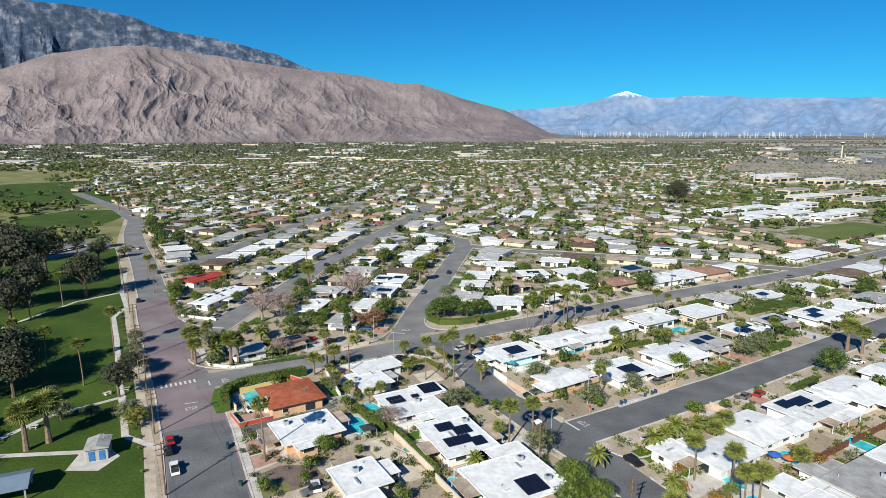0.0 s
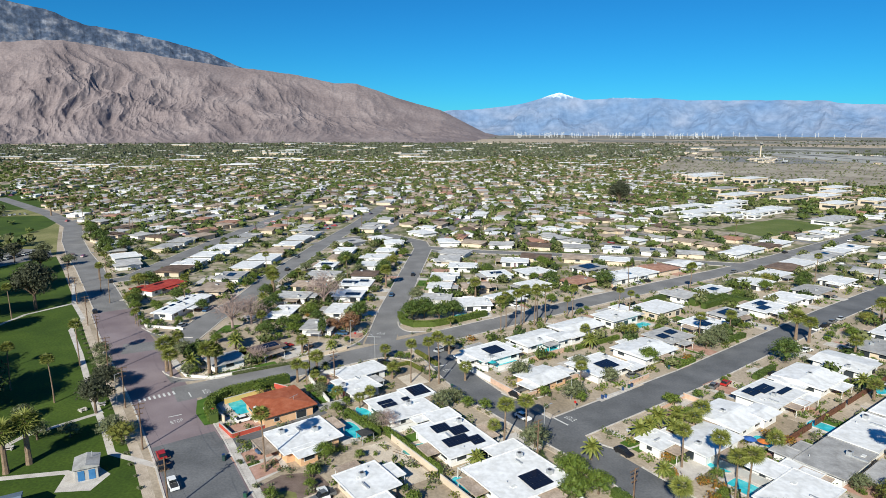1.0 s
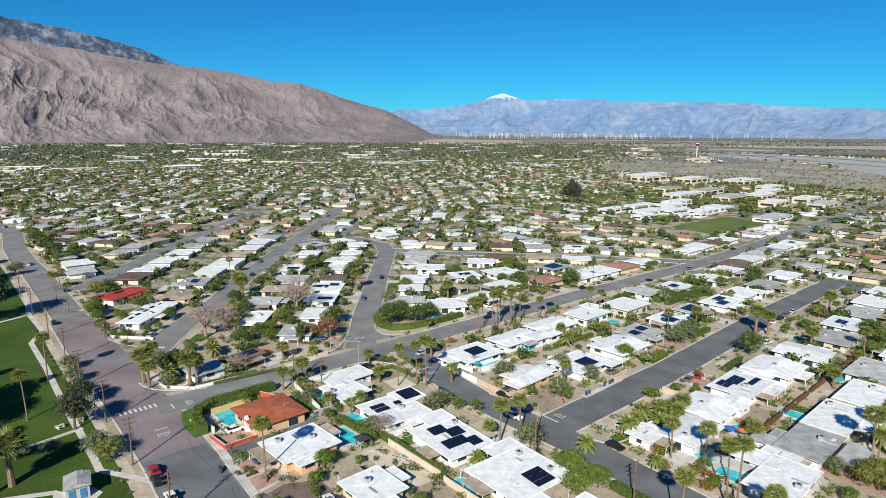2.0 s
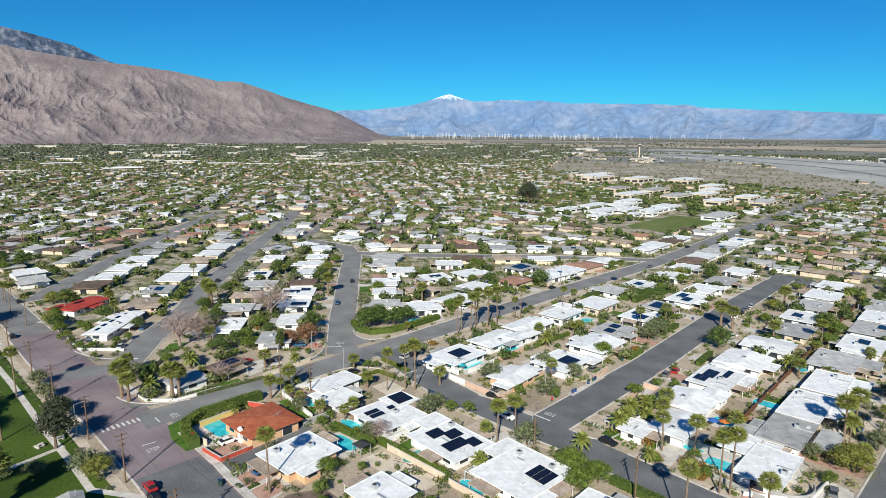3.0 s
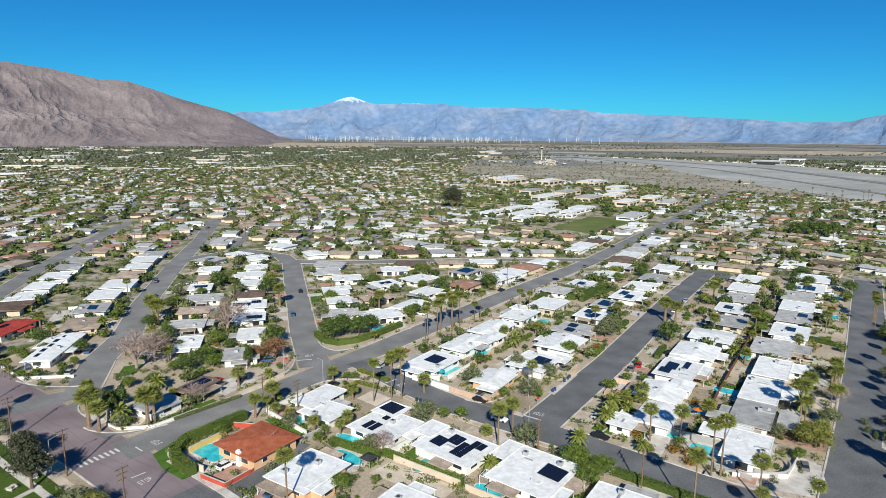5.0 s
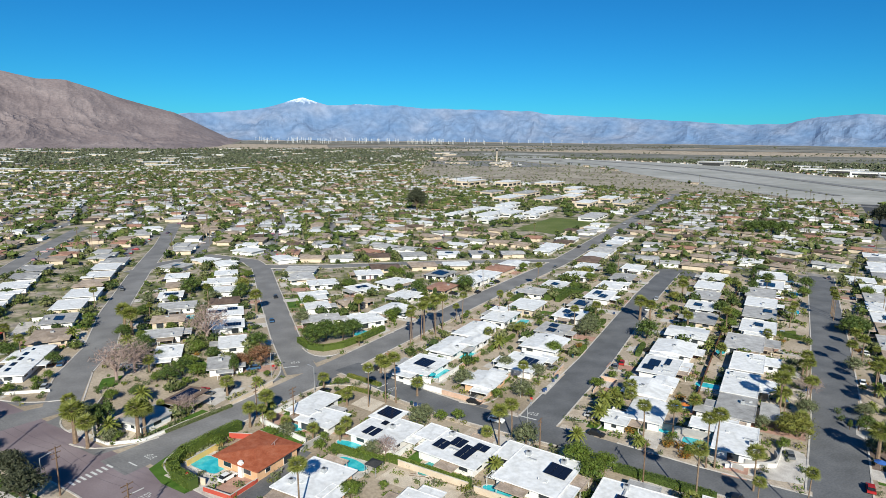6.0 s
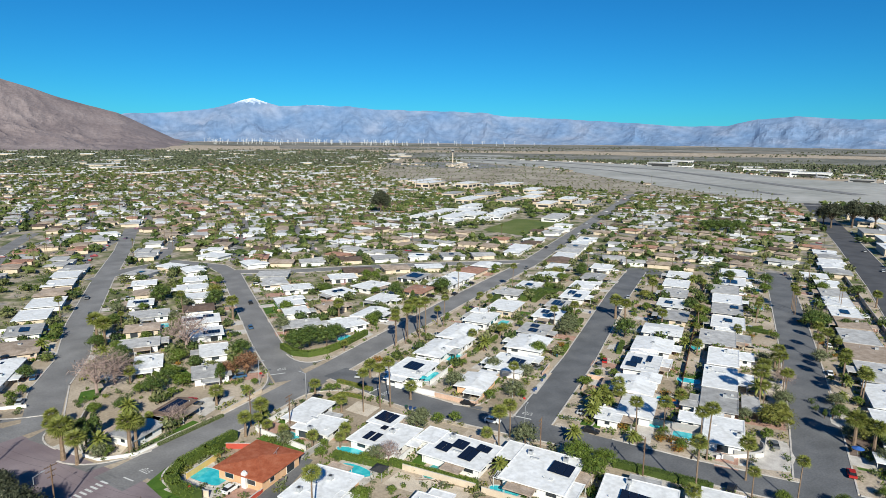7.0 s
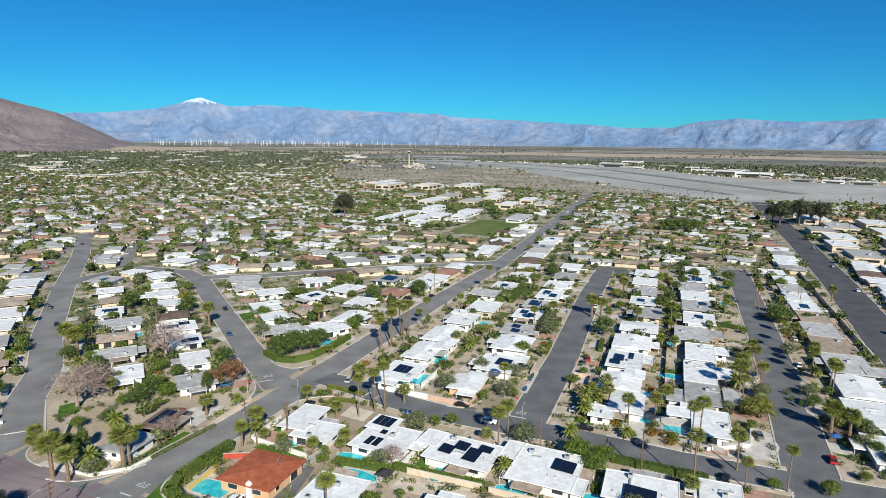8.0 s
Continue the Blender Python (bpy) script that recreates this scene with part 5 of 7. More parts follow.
# palms along the palm street, the court and the gardens between
row("palm_mid", (51.7, 114.4), (57, 109.5), (53.8, 84.5), (109.8, 104), (128.2, 115.6), (124.5, 112.5), (141.7, 100.8), (128, 90.2), (188.4, 156.2), (15.1, 128.7), (20.9, 131), (104, 108.5, 1.2))
row("palm_tall", (52.6, 96), (54.4, 95), (36, 86), (-38.7, 121.5, 1.05), (-5, 166, 0.9), (0.5, 166, 0.95), (3.1, 164.5), (30.2, 208.9), (33, 213), (36, 211), (39, 214.5), (41, 218), (44, 214), (46.5, 219.5), (49, 217), (80, 222, 0.85), (83, 219, 0.8))
row("palm_thick", (92.3, 77.4, 1.1), (93.2, 73.2, 0.9), (-93.8, 126.4, 1.15), (-91, 130, 1.2), (132.2, 190), (135, 187, 0.9), (-78.7, 182), (-76, 177.6, 0.85), (-64.6, 176.4), (-63, 178, 0.9), (-61, 269.5, 1.1), (-63, 277, 1.1))
row("palm_tall", (-117.8, 171.7), (-101.4, 162), (-132.7, 179.3), (-157.7, 224.1), (-156.3, 242.2), (-107.2, 189.2), (-128, 262, 0.9), (-150, 312, 0.9), (-140, 282, 0.9))
row("palm_short", (-12.2, 184.5), (8.7, 188.1, 1.2), (13, 131, 0.9), (62, 129, 1.1), (66, 133, 1.2), (58, 130), (-39.4, 193.5, 1.2), (11, 166, 1.1), (75, 117, 1.1))
row("date", (47, 126, 0.9), (50.5, 128.5), (54, 131.5, 1.05), (56, 127.5, 0.85), (45.5, 110.5, 0.7), (-81, 274), (-62, 199, 1.0), (33, 119.5, 0.9))
# named trees
row("ficus", (114.9, 170.5, 1.15), (-1.5, 224, 1.0), (3.5, 228, 1.05), (9, 224.5, 0.9), (15, 228.5, 0.85), (-1, 232, 0.8), (-22.1, 229, 0.9), (-54, 211.5, 0.75), (-55, 294, 0.7), (196.7, 136, 0.9), (171, 179, 0.8))
row("round", (71, 174, 0.95), (26, 111.5, 1.15), (30, 106.5, 0.95), (24.5, 105, 1.0), (-44.9, 213.4, 0.9), (-54.4, 235.7, 0.7), (36.5, 240.5, 0.95), (153.7, 189.9, 0.8), (0.4, 347, 0.9), (-26.4, 125.4, 0.78))
row("olive", (39, 150.5, 1.05), (53, 160.5, 0.85), (-14.6, 139.4, 0.8), (2.5, 148.5, 0.95), (-78, 141, 1.0), (101, 188, 1.3), (96, 184.5, 1.1))
row("gold", (88, 96.5, 1.0), (-74.7, 138, 0.9))
row("bare", (-62.5, 227.4, 1.6), (-68, 221, 1.2), (-36.9, 246, 1.35), (-12.4, 137.6, 0.5), (-52, 186, 0.55), (118, 108.5, 0.6))
row("ficus", (-49, 217.5, 0.7), (-60, 240, 0.75), (-58, 250, 0.7), (-63, 203, 0.6), (-74, 195, 0.55), (-38, 227, 0.6))
row("round", (-46.5, 225, 0.75), (-43, 236, 0.7), (-58, 262, 0.7), (-40, 268, 0.6), (-57, 215, 0.65), (-70, 206, 0.7), (-52, 205, 0.6), (-33, 222, 0.6))
row("rust", (-24.8, 213, 1.3), (-31, 214.5, 0.7))
row("cypress", (-34.2, 208.9, 0.95), (-71.1, 189.6, 1.0), (-73.5, 186, 0.9))
# the park's trees
row("euca", (-168, 240, 1.25), (-154, 255, 1.0), (-160, 217, 0.9), (-188, 264, 1.5), (-182, 228, 1.3), (-200, 300, 1.2), (-232, 316, 1.2), (-208, 238, 1.5), (-228, 262, 1.4), (-250, 300, 1.4), (-262, 340, 1.3), (-290, 320, 1.4))
row("euca", (-150, 165, 1.2), (-143, 157, 1.1), (-161, 172, 1.2), (-118, 108, 0.9), (-112, 96, 0.9))
row("pine", (-116, 154.5, 1.4), (-128, 148, 1.3), (-123, 163, 1.2), (-87.5, 154.5, 0.7), (-91, 168, 0.55), (-145, 160, 1.0), (-150, 180, 0.9), (-175, 195, 1.0), (-108, 105, 0.8), (-190, 330, 0.8), (-170, 290, 0.7), (-215, 352, 0.8))
row("olive", (-95.1, 141.2, 0.9), (-88, 142, 0.7), (-112, 135, 0.9), (-104, 152, 0.8), (-104, 197, 0.9), (-99, 186, 0.9), (-92, 176, 0.8))
row("bloom", (48, 111), (50, 117.5), (55, 105), (53, 107.5), (52, 101.5), (57, 119, 0.9), (79, 125), (82, 122))


def hedge(pts, width, height, leaf, label):
    """Clipped hedge along a line."""
    vs = []
    p = [Vector(q) for q in pts]
    core = Mb()
    for a, b in zip(p, p[1:]):
        ln = (b - a).length
        m, ang = (a + b) / 2, math.degrees(math.atan2(b.y - a.y, b.x - a.x))
        core.box(m.x - p[0].x, m.y - p[0].y, 0, ln + width * 0.5, width * 0.8, height * 0.92, ang)
        n = int(ln * 110)
        s, u, t = prng.random(n), prng.uniform(-0.5, 0.5, n), prng.random(n)
        face = prng.random(n)
        u = np.where(face < 0.5, u, np.sign(u) * 0.5)
        t = np.where(face < 0.5, 1.0, t)
        d = np.array((b - a).normalized())
        nr = np.array((-d[1], d[0]))
        c = np.column_stack([np.array(a) - np.array(p[0]) + np.outer(s * ln, d) + np.outer(u * width, nr), t * height])
        e1 = prng.normal(size=(n, 3))
        e1 /= np.linalg.norm(e1, axis=1)[:, None]
        e2 = np.cross(e1, prng.normal(size=(n, 3)))
        e2 /= np.linalg.norm(e2, axis=1)[:, None]
        q = np.stack([c - e1 * 0.15, c - e2 * 0.1, c + e1 * 0.15, c + e2 * 0.1], axis=1).reshape(-1, 3)
        vs.append(q)
    v = np.concatenate(vs)
    e = thing("hedge", p[0].x, p[0].y, 0, 0, label, "hedge", "hedges")
    part("core", core, LEAF_DARK, e)
    part("foliage", quad_mesh("foliage", v, np.arange(len(v)).reshape(-1, 4), leaf), leaf, e)


hedge([(-55.6, 146), (-58.4, 152), (-58.8, 157), (-55.6, 161.8), (-49, 165.6), (-41, 169.8)], 2.4, 2.6, LEAF_GREEN, "tall clipped green hedge round the pool garden")
hedge([(-6, 231), (-5, 222), (-1, 217.5), (6, 217.5), (16, 222), (28, 229)], 2.0, 2.2, LEAF_GREEN, "tall green hedge round the corner lot")
hedge([(-2, 190), (4, 178)], 1.2, 1.2, LEAF_GOLD, "low yellow-green hedge along the kerb")
hedge([(33, 105.5), (43, 86.5)], 1.8, 1.8, LEAF_DARK, "dense green hedge along the street")
hedge([(104.5, 188.5), (115.5, 194.5)], 2.0, 1.8, LEAF_DARK, "dense green hedge along the street")
hedge([(120, 230), (150, 247)], 2.5, 2.4, LEAF_DARK, "dense green hedge between gardens")
hedge([(78, 169), (86, 174)], 1.6, 1.4, LEAF_GREEN, "green hedge beside the lawn")
hedge([(97, 158.5), (107, 165)], 1.8, 1.6, LEAF_DARK, "green hedge along the court")
hedge([(163, 150.5), (172.5, 145.8)], 1.4, 1.4, LEAF_GREEN, "green hedge beside a driveway")
hedge([(-40, 185), (-58, 177)], 1.0, 0.8, LEAF_OLIVE, "low hedge on the corner lot")


def scatter(kinds, weights, n, region, margin_h, margin_r, rng, cap):
    """Plants between houses, clear of streets and footprints."""
    made = 0
    for i in range(n):
        x, y = region(rng)
        if open_ground(x, y) or math.hypot(x, y) > cap:
            continue
        if road_gap(x, y) < margin_r or house_gap(x, y) < margin_h:
            continue
        kind = rng.choices(kinds, weights)[0]
        if kind in ("ficus", "round", "gold", "bare", "palm_tall") and math.hypot(x, y) < 215:
            kind = rng.choice(("small", "olive", "palm_short", "date"))
        plant(kind, x, y, rng.uniform(0.65, 1.1))
        made += 1
    return made


def town_spot(rng):
    r, az = math.sqrt(rng.uniform(75 ** 2, 430 ** 2)), radians(rng.uniform(-42, 74))
    return r * math.sin(az) - 20, r * math.cos(az)


def near_spot(rng):
    r, az = math.sqrt(rng.uniform(70 ** 2, 250 ** 2)), radians(rng.uniform(-30, 65))
    return r * math.sin(az) - 15, r * math.cos(az)


def garden_stuff():
    """Low planting of every yard, too many to count."""
    srng = random.Random(33)
    blocks = {}
    for i in range(7500):
        r, az = math.sqrt(srng.uniform(75 ** 2, 430 ** 2)), radians(srng.uniform(-42, 74))
        x, y = r * math.sin(az) - 20, r * math.cos(az)
        if open_ground(x, y) or road_gap(x, y) < 0.8 or house_gap(x, y) < 0.3:
            continue
        blocks.setdefault((srng.choice("aabbc"), r < 225), []).append((x, y, srng.uniform(0.4, 1.5)))
    for px, py, hw, hd, c, s in RECTS:
        if max(hw, hd) > 14 or math.hypot(px, py) > 430:
            continue
        for i in range(12):
            u, v = srng.uniform(-1, 1) * (hw + 1.4), srng.uniform(-1, 1) * (hd + 1.4)
            if srng.random() < 0.5:
                u = math.copysign(hw + srng.uniform(0.7, 2.4), u)
            else:
                v = math.copysign(hd + srng.uniform(0.7, 2.4), v)
            x, y = px + c * u - s * v, py + s * u + c * v
            if not open_ground(x, y) and road_gap(x, y) > 1.2 and house_gap(x, y) > 0.35:
                blocks.setdefault((srng.choice("aaaabbc"), math.hypot(x, y) < 225), []).append((x, y, srng.uniform(0.7, 1.9)))
    for (key, near), spots in sorted(blocks.items()):
        leaf, name, label = {"a": (LEAF_GREEN, "garden_planting", "green garden planting of the yards"), "b": (LEAF_OLIVE, "desert_planting", "grey-green desert planting of the yards"), "c": (LEAF_GOLD, "yellow_planting", "yellow-green planting of the yards")}[key]
        p = np.array(spots)
        v, f = leaf_quads(np.array([(0, 0, .5), (.5, .1, .4), (-.4, .4, .45), (-.1, -.5, .4)]), np.full(4, 0.6), 48 if near else 12, 0.19 if near else 0.38, 0.85, 0.4)
        n = len(p)
        a = prng.uniform(0, 6.28, n)
        c, s = np.cos(a)[:, None], np.sin(a)[:, None]
        q = v[None] * p[:, 2][:, None, None]
        w = np.stack([q[..., 0] * c - q[..., 1] * s + p[:, 0][:, None], q[..., 0] * s + q[..., 1] * c + p[:, 1][:, None], np.maximum(q[..., 2], 0.02)], -1).reshape(-1, 3)
        tagged(new(name, quad_mesh(name, w, np.arange(len(w)).reshape(-1, 4), leaf)), label, "planting", "", "stuff")


garden_stuff()
for kx, ky, kw, kd in ((-57.5, 155, 9, 24), (-48, 169, 20, 6), (5, 222, 34, 14), (-48, 146, 14, 12), (-60, 178, 12, 10)):
    keep(kx, ky, kw, kd, 30)
prng2 = random.Random(21)
scatter(("bush", "bush_dark", "bush_olive", "small", "palm_short", "bloom"), (5, 4, 4, 3, 1, 0.6), 1050, near_spot, 0.7, 1.0, prng2, 260)
scatter(("olive", "round", "ficus", "palm_mid", "palm_tall", "small", "palm_thick", "date", "gold", "cypress", "bare"), (5, 6, 5, 4, 3, 5, 2, 2, 1.5, 1.5, 0.7), 900, town_spot, 0.9, 1.4, prng2, 335)

# ---- the town further out ----
def far_mesh(name, blocks, mats, label, category):
    """blocks: (vertices (n, k, 3), face list of one piece, material index of each face)."""
    vs, fs, ms, base = [], [], [], 0
    for v, f, m in blocks:
        n, k, _ = v.shape
        vs.append(v.reshape(-1, 3))
        for face, mi in zip(f, m):
            fs.append(np.array(face)[None, :] + base + np.arange(n)[:, None] * k)
            ms.append(np.full(n, mi))
        base += n * k
    me = bpy.data.meshes.new(name)
    me.from_pydata(np.concatenate(vs).tolist(), [], [q for block in fs for q in block.tolist()])
    for m in mats:
        me.materials.append(m)
    me.polygons.foreach_set("material_index", np.concatenate(ms).astype(np.int32))
    return tagged(new(name, me), label, category, "", "stuff")


def placed(template, x, y, z, a, sx, sy, sz):
    t = np.asarray(template)[None] * np.stack([sx, sy, sz], 1)[:, None, :]
    c, s = np.cos(a)[:, None], np.sin(a)[:, None]
    return np.stack([t[..., 0] * c - t[..., 1] * s + x[:, None], t[..., 0] * s + t[..., 1] * c + y[:, None], t[..., 2] + z[:, None]], -1)


rise_v = np.vectorize(rise)
HOUSE_T = [(-.44, -.42, 0), (.44, -.42, 0), (.44, .42, 0), (-.44, .42, 0), (-.44, -.42, .72), (.44, -.42, .72), (.44, .42, .72), (-.44, .42, .72),
           (-.5, -.5, .72), (.5, -.5, .72), (.5, .5, .72), (-.5, .5, .72), (-.5, -.5, .8), (.5, -.5, .8), (.5, .5, .8), (-.5, .5, .8), (-.28, 0, 1), (.28, 0, 1)]
HOUSE_F = [(0, 1, 5, 4), (1, 2, 6, 5), (2, 3, 7, 6), (3, 0, 4, 7), (8, 11, 10, 9), (8, 9, 13, 12), (9, 10, 14, 13), (10, 11, 15, 14), (11, 8, 12, 15), (12, 13, 17, 16), (13, 14, 17), (14, 15, 16, 17), (15, 12, 16)]
HOUSE_M = [0, 0, 0, 0, 1, 1, 1, 1, 1, 1, 1, 1, 1]
FLAT_T = [p if p[2] < 0.9 else (p[0], p[1], .81) for p in HOUSE_T]
frng = np.random.default_rng(17)
FAIRWAYS = [[(-300, 405), (-262, 440), (-262, 480), (-278, 552), (-335, 545), (-352, 495)], [(-430, 560), (-600, 800), (-470, 905), (-350, 840), (-287, 690), (-330, 598)], [(-640, 420), (-760, 560), (-560, 640), (-440, 520), (-470, 430)], [(-700, 880), (-900, 1000), (-700, 1090), (-520, 980), (-560, 900)]]
BIG = []          # footprints of the large buildings: x, y, reach


def warp(x, y):
    """The side streets bend with the ground."""
    return x + 45 * noise.noise(Vector((x * 0.004, y * 0.004, 1.0))), y + 45 * noise.noise(Vector((x * 0.004, y * 0.004, 8.0)))


BLOCK = 44.0


def side_streets():
    """Narrow lanes between the rows of lots, and the cars along them."""
    mb, spots = Mb(), []
    for a, test in ((-11.0, lambda x, y: x < 0.35 * y - 60), (G30, lambda x, y: x >= 0.35 * y - 60)):
        for i in range(-24, 24):
            last = None
            for j in range(-65, 66):
                p = Vector(warp(*turn(a, i * BLOCK, j * 15.0)))
                r, az = p.length, math.degrees(math.atan2(p.x, p.y))
                good = 335 < r < 960 and p.y > 40 and -46 < az < 78 and test(p.x, p.y) and not open_ground(p.x, p.y) and road_gap(p.x, p.y) > -3 and house_gap(p.x, p.y) > 3
                if good and last is not None:
                    d = (p - last).normalized()
                    nrm = Vector((-d.y, d.x)) * 3.6
                    mb.add([(*(last + nrm), 0.012), (*(last - nrm), 0.012), (*(p - nrm), 0.012), (*(p + nrm), 0.012)], [(0, 1, 2, 3)])
                    for side in (-1, 1):
                        if frng.random() < 0.45:
                            q = last.lerp(p, frng.random()) + nrm * side * frng.uniform(0.7, 1.5)
                            spots.append((q.x, q.y, math.atan2(d.y, d.x) + (0 if frng.random() < 0.6 else 1.57)))
                last = p if good else None
    structure("road_side", mb, ASPHALT, "narrow grey asphalt lanes between the rows of houses", "road")
    return np.array(spots)


def town_lots(r0, r1, pitch, block, thin):
    """Lots in rows along side streets; the rows turn with the valley."""
    out = []
    for a, test in ((-11.0, lambda x, y: x < 0.35 * y - 60), (G30, lambda x, y: x >= 0.35 * y - 60)):
        n, m = int(2 * r1 / block) + 1, int(2 * r1 / pitch) + 1
        for i in range(-n // 2, n // 2):
            for s in (-0.285, 0.285):
                for j in range(-m // 2, m // 2):
                    if frng.random() < thin:
                        continue
                    u, v = (i + s) * block + frng.normal() * 1.2, j * pitch + frng.normal() * 1.5
                    x, y = turn(a, u, v)
                    wx, wy = x, y
                    x, y = warp(x, y)
                    x, y = x + frng.normal() * 1.6, y + frng.normal() * 1.6
                    r = math.hypot(x, y)
                    if not (r0 < r < r1) or y < 40 or not test(x, y):
                        continue
                    az = math.degrees(math.atan2(x, y))
                    if not (-46 < az < 78) or open_ground(x, y):
                        continue
                    if az > 27 and r > 1250 and not (az > 38 and 1500 < r < 2300):
                        continue
                    if any(abs(x - bx) + abs(y - by) < br for bx, by, br in BIG):
                        continue
                    out.append((x, y, radians(a + 90) + 0.9 * noise.noise(Vector((wx * 0.004, wy * 0.004, 4.0))) + frng.normal() * 0.06))
    return out

CAR_T = [(-.5, -.5, .18), (.5, -.5, .18), (.5, .5, .18), (-.5, .5, .18), (-.5, -.5, .6), (.5, -.5, .56), (.5, .5, .56), (-.5, .5, .6), (-.36, -.42, .6), (.22, -.42, .6), (.22, .42, .6), (-.36, .42, .6), (-.26, -.34, 1), (.06, -.34, 1), (.06, .34, 1), (-.26, .34, 1)]
CAR_F = [(0, 1, 5, 4), (1, 2, 6, 5), (2, 3, 7, 6), (3, 0, 4, 7), (4, 5, 6, 7), (8, 9, 13, 12), (9, 10, 14, 13), (10, 11, 15, 14), (11, 8, 12, 15), (12, 13, 14, 15)]
FAR_PAINT = material("far_car_paint", [(0.7, 0.7, 0.69), (0.02, 0.02, 0.022), (0.35, 0.36, 0.37), (0.1, 0.1, 0.11), (0.6, 0.6, 0.6), (0.28, 0.03, 0.03), (0.05, 0.08, 0.16)], by="island", rough=0.35)


def fill_far():
    spots = side_streets()
    n = len(spots)
    far_mesh("distant_cars", [(placed(CAR_T, spots[:, 0], spots[:, 1], np.full(n, 0.05), spots[:, 2], np.full(n, 4.6), np.full(n, 1.8), np.full(n, 1.5)), CAR_F, [0] * 10)], [FAR_PAINT], "small parked cars along the distant lanes", "cars")
    near = [p for p in town_lots(330, 950, 18.5, BLOCK, 0.05) if house_gap(p[0], p[1]) > 9 and road_gap(p[0], p[1]) > 8]
    mid = [p for p in town_lots(950, 1700, 20, 48, 0.08) if road_gap(p[0], p[1]) > 9]
    far = town_lots(1700, 2950, 26, 60, 0.3)
    lots = np.array(near + mid + far)
    r = np.hypot(lots[:, 0], lots[:, 1])
    kind = frng.choice(6, len(lots), p=[0.23, 0.18, 0.15, 0.25, 0.11, 0.08])
    names = [("distant_white_houses", ROOF_WHITE, WALL_WHITE, FLAT_T), ("distant_pale_houses", ROOF_PALE, WALL_WHITE, FLAT_T), ("distant_grey_houses", ROOF_PALE, WALL_CREAM, HOUSE_T), ("distant_tan_houses", ROOF_TAN, WALL_CREAM, HOUSE_T), ("distant_brown_houses", ROOF_BROWN, WALL_CREAM, HOUSE_T), ("distant_red_houses", ROOF_SALMON, WALL_CREAM, HOUSE_T)]
    for k, (name, roof, wall, t) in enumerate(names):
        p = lots[kind == k]
        n = len(p)
        z = rise_v(np.hypot(p[:, 0], p[:, 1]))
        blocks = [(placed(t, p[:, 0], p[:, 1], z, p[:, 2], frng.uniform(12.5, 17, n), frng.uniform(10, 13.5, n), frng.uniform(3.1, 3.8, n)), HOUSE_F, HOUSE_M)]
        for share, lo, hi, height in ((0.85, 6, 10, 2.9), (0.6, 4, 7, 2.6)):
            w = frng.random(n) < share
            q, m = p[w], int(w.sum())
            u, v = frng.uniform(-7, 7, m), frng.choice((-1, 1), m) * frng.uniform(3, 6, m)
            c, sn = np.cos(q[:, 2]), np.sin(q[:, 2])
            blocks.append((placed(FLAT_T, q[:, 0] + c * u - sn * v, q[:, 1] + sn * u + c * v, z[w], q[:, 2], frng.uniform(lo, hi, m), frng.uniform(lo, hi, m), frng.uniform(height, height + 0.35, m)), HOUSE_F, HOUSE_M))
        far_mesh(name, blocks, [wall, roof], "rows of low distant houses among trees", "houses")
    n = 150
    az, rr = np.radians(frng.uniform(-44, 29, n)), np.sqrt(frng.uniform(1250 ** 2, 2950 ** 2, n))
    x, y = rr * np.sin(az), rr * np.cos(az)
    ok = np.array([not open_ground(a, b) for a, b in zip(x, y)])
    x, y, rr, n = x[ok], y[ok], rr[ok], int(ok.sum())
    far_mesh("distant_large_buildings", [(placed(FLAT_T, x, y, rise_v(rr), frng.uniform(-0.3, 0.6, n), frng.uniform(25, 80, n), frng.uniform(16, 30, n), frng.uniform(6, 10, n)), HOUSE_F, HOUSE_M)], [WALL_CREAM, ROOF_WHITE], "long low pale buildings of the far town", "buildings")
    # trees among them
    groups = []
    for lo, hi, per, quads, size, base in ((330, 950, 5.8, 18, 0.34, 3.2), (950, 1700, 5.6, 9, 0.46, 3.7), (1700, 2950, 4.6, 4, 0.62, 5.0)):
        p = lots[(r >= lo) & (r < hi)]
        rep = np.repeat(p, int(per) + 1, axis=0)
        rep = rep[frng.random(len(rep)) < per / (int(per) + 1)]
        off = frng.uniform(-1, 1, (len(rep), 2)) * np.array([14, 14])
        x, y = rep[:, 0] + off[:, 0], rep[:, 1] + off[:, 1]
        inside = np.array([road_gap(a, b) > 1.5 for a, b in zip(x, y)]) if lo < 900 else np.ones(len(x), bool)
        groups.append((x[inside], y[inside], quads, size, base))
    # golf course and the foot of the mountains
    gx, gy = frng.uniform(-1300, -230, 9000), frng.uniform(300, 1500, 9000)
    ok = np.array([west_of_park_road(a, b) and road_gap(a, b) > 3 and math.hypot(a, b) > 330 and a > -1.05 * b and (frng.random() < 0.09 or not any(in_poly(a, b, f) for f in FAIRWAYS)) and not in_poly(a, b, [(-246, 355), (-245, 396), (-214, 388), (-203, 368), (-226, 322)]) and noise.noise(Vector((a * 0.006, b * 0.006, 2.0))) > -0.2 for a, b in zip(gx, gy)])
    groups.append((gx[ok], gy[ok], 15, 0.4, 4.4))
    az, rr = np.radians(frng.uniform(-48, 34, 7000)), np.sqrt(frng.uniform(1500 ** 2, 3150 ** 2, 7000))
    tx, ty = rr * np.sin(az), rr * np.cos(az)
    ok = np.array([not in_poly(a, b, AIR) and frng.random() < (36 - math.degrees(math.atan2(a, b))) / 14 for a, b in zip(tx, ty)])
    groups.append((tx[ok], ty[ok], 4, 0.62, 3.8))
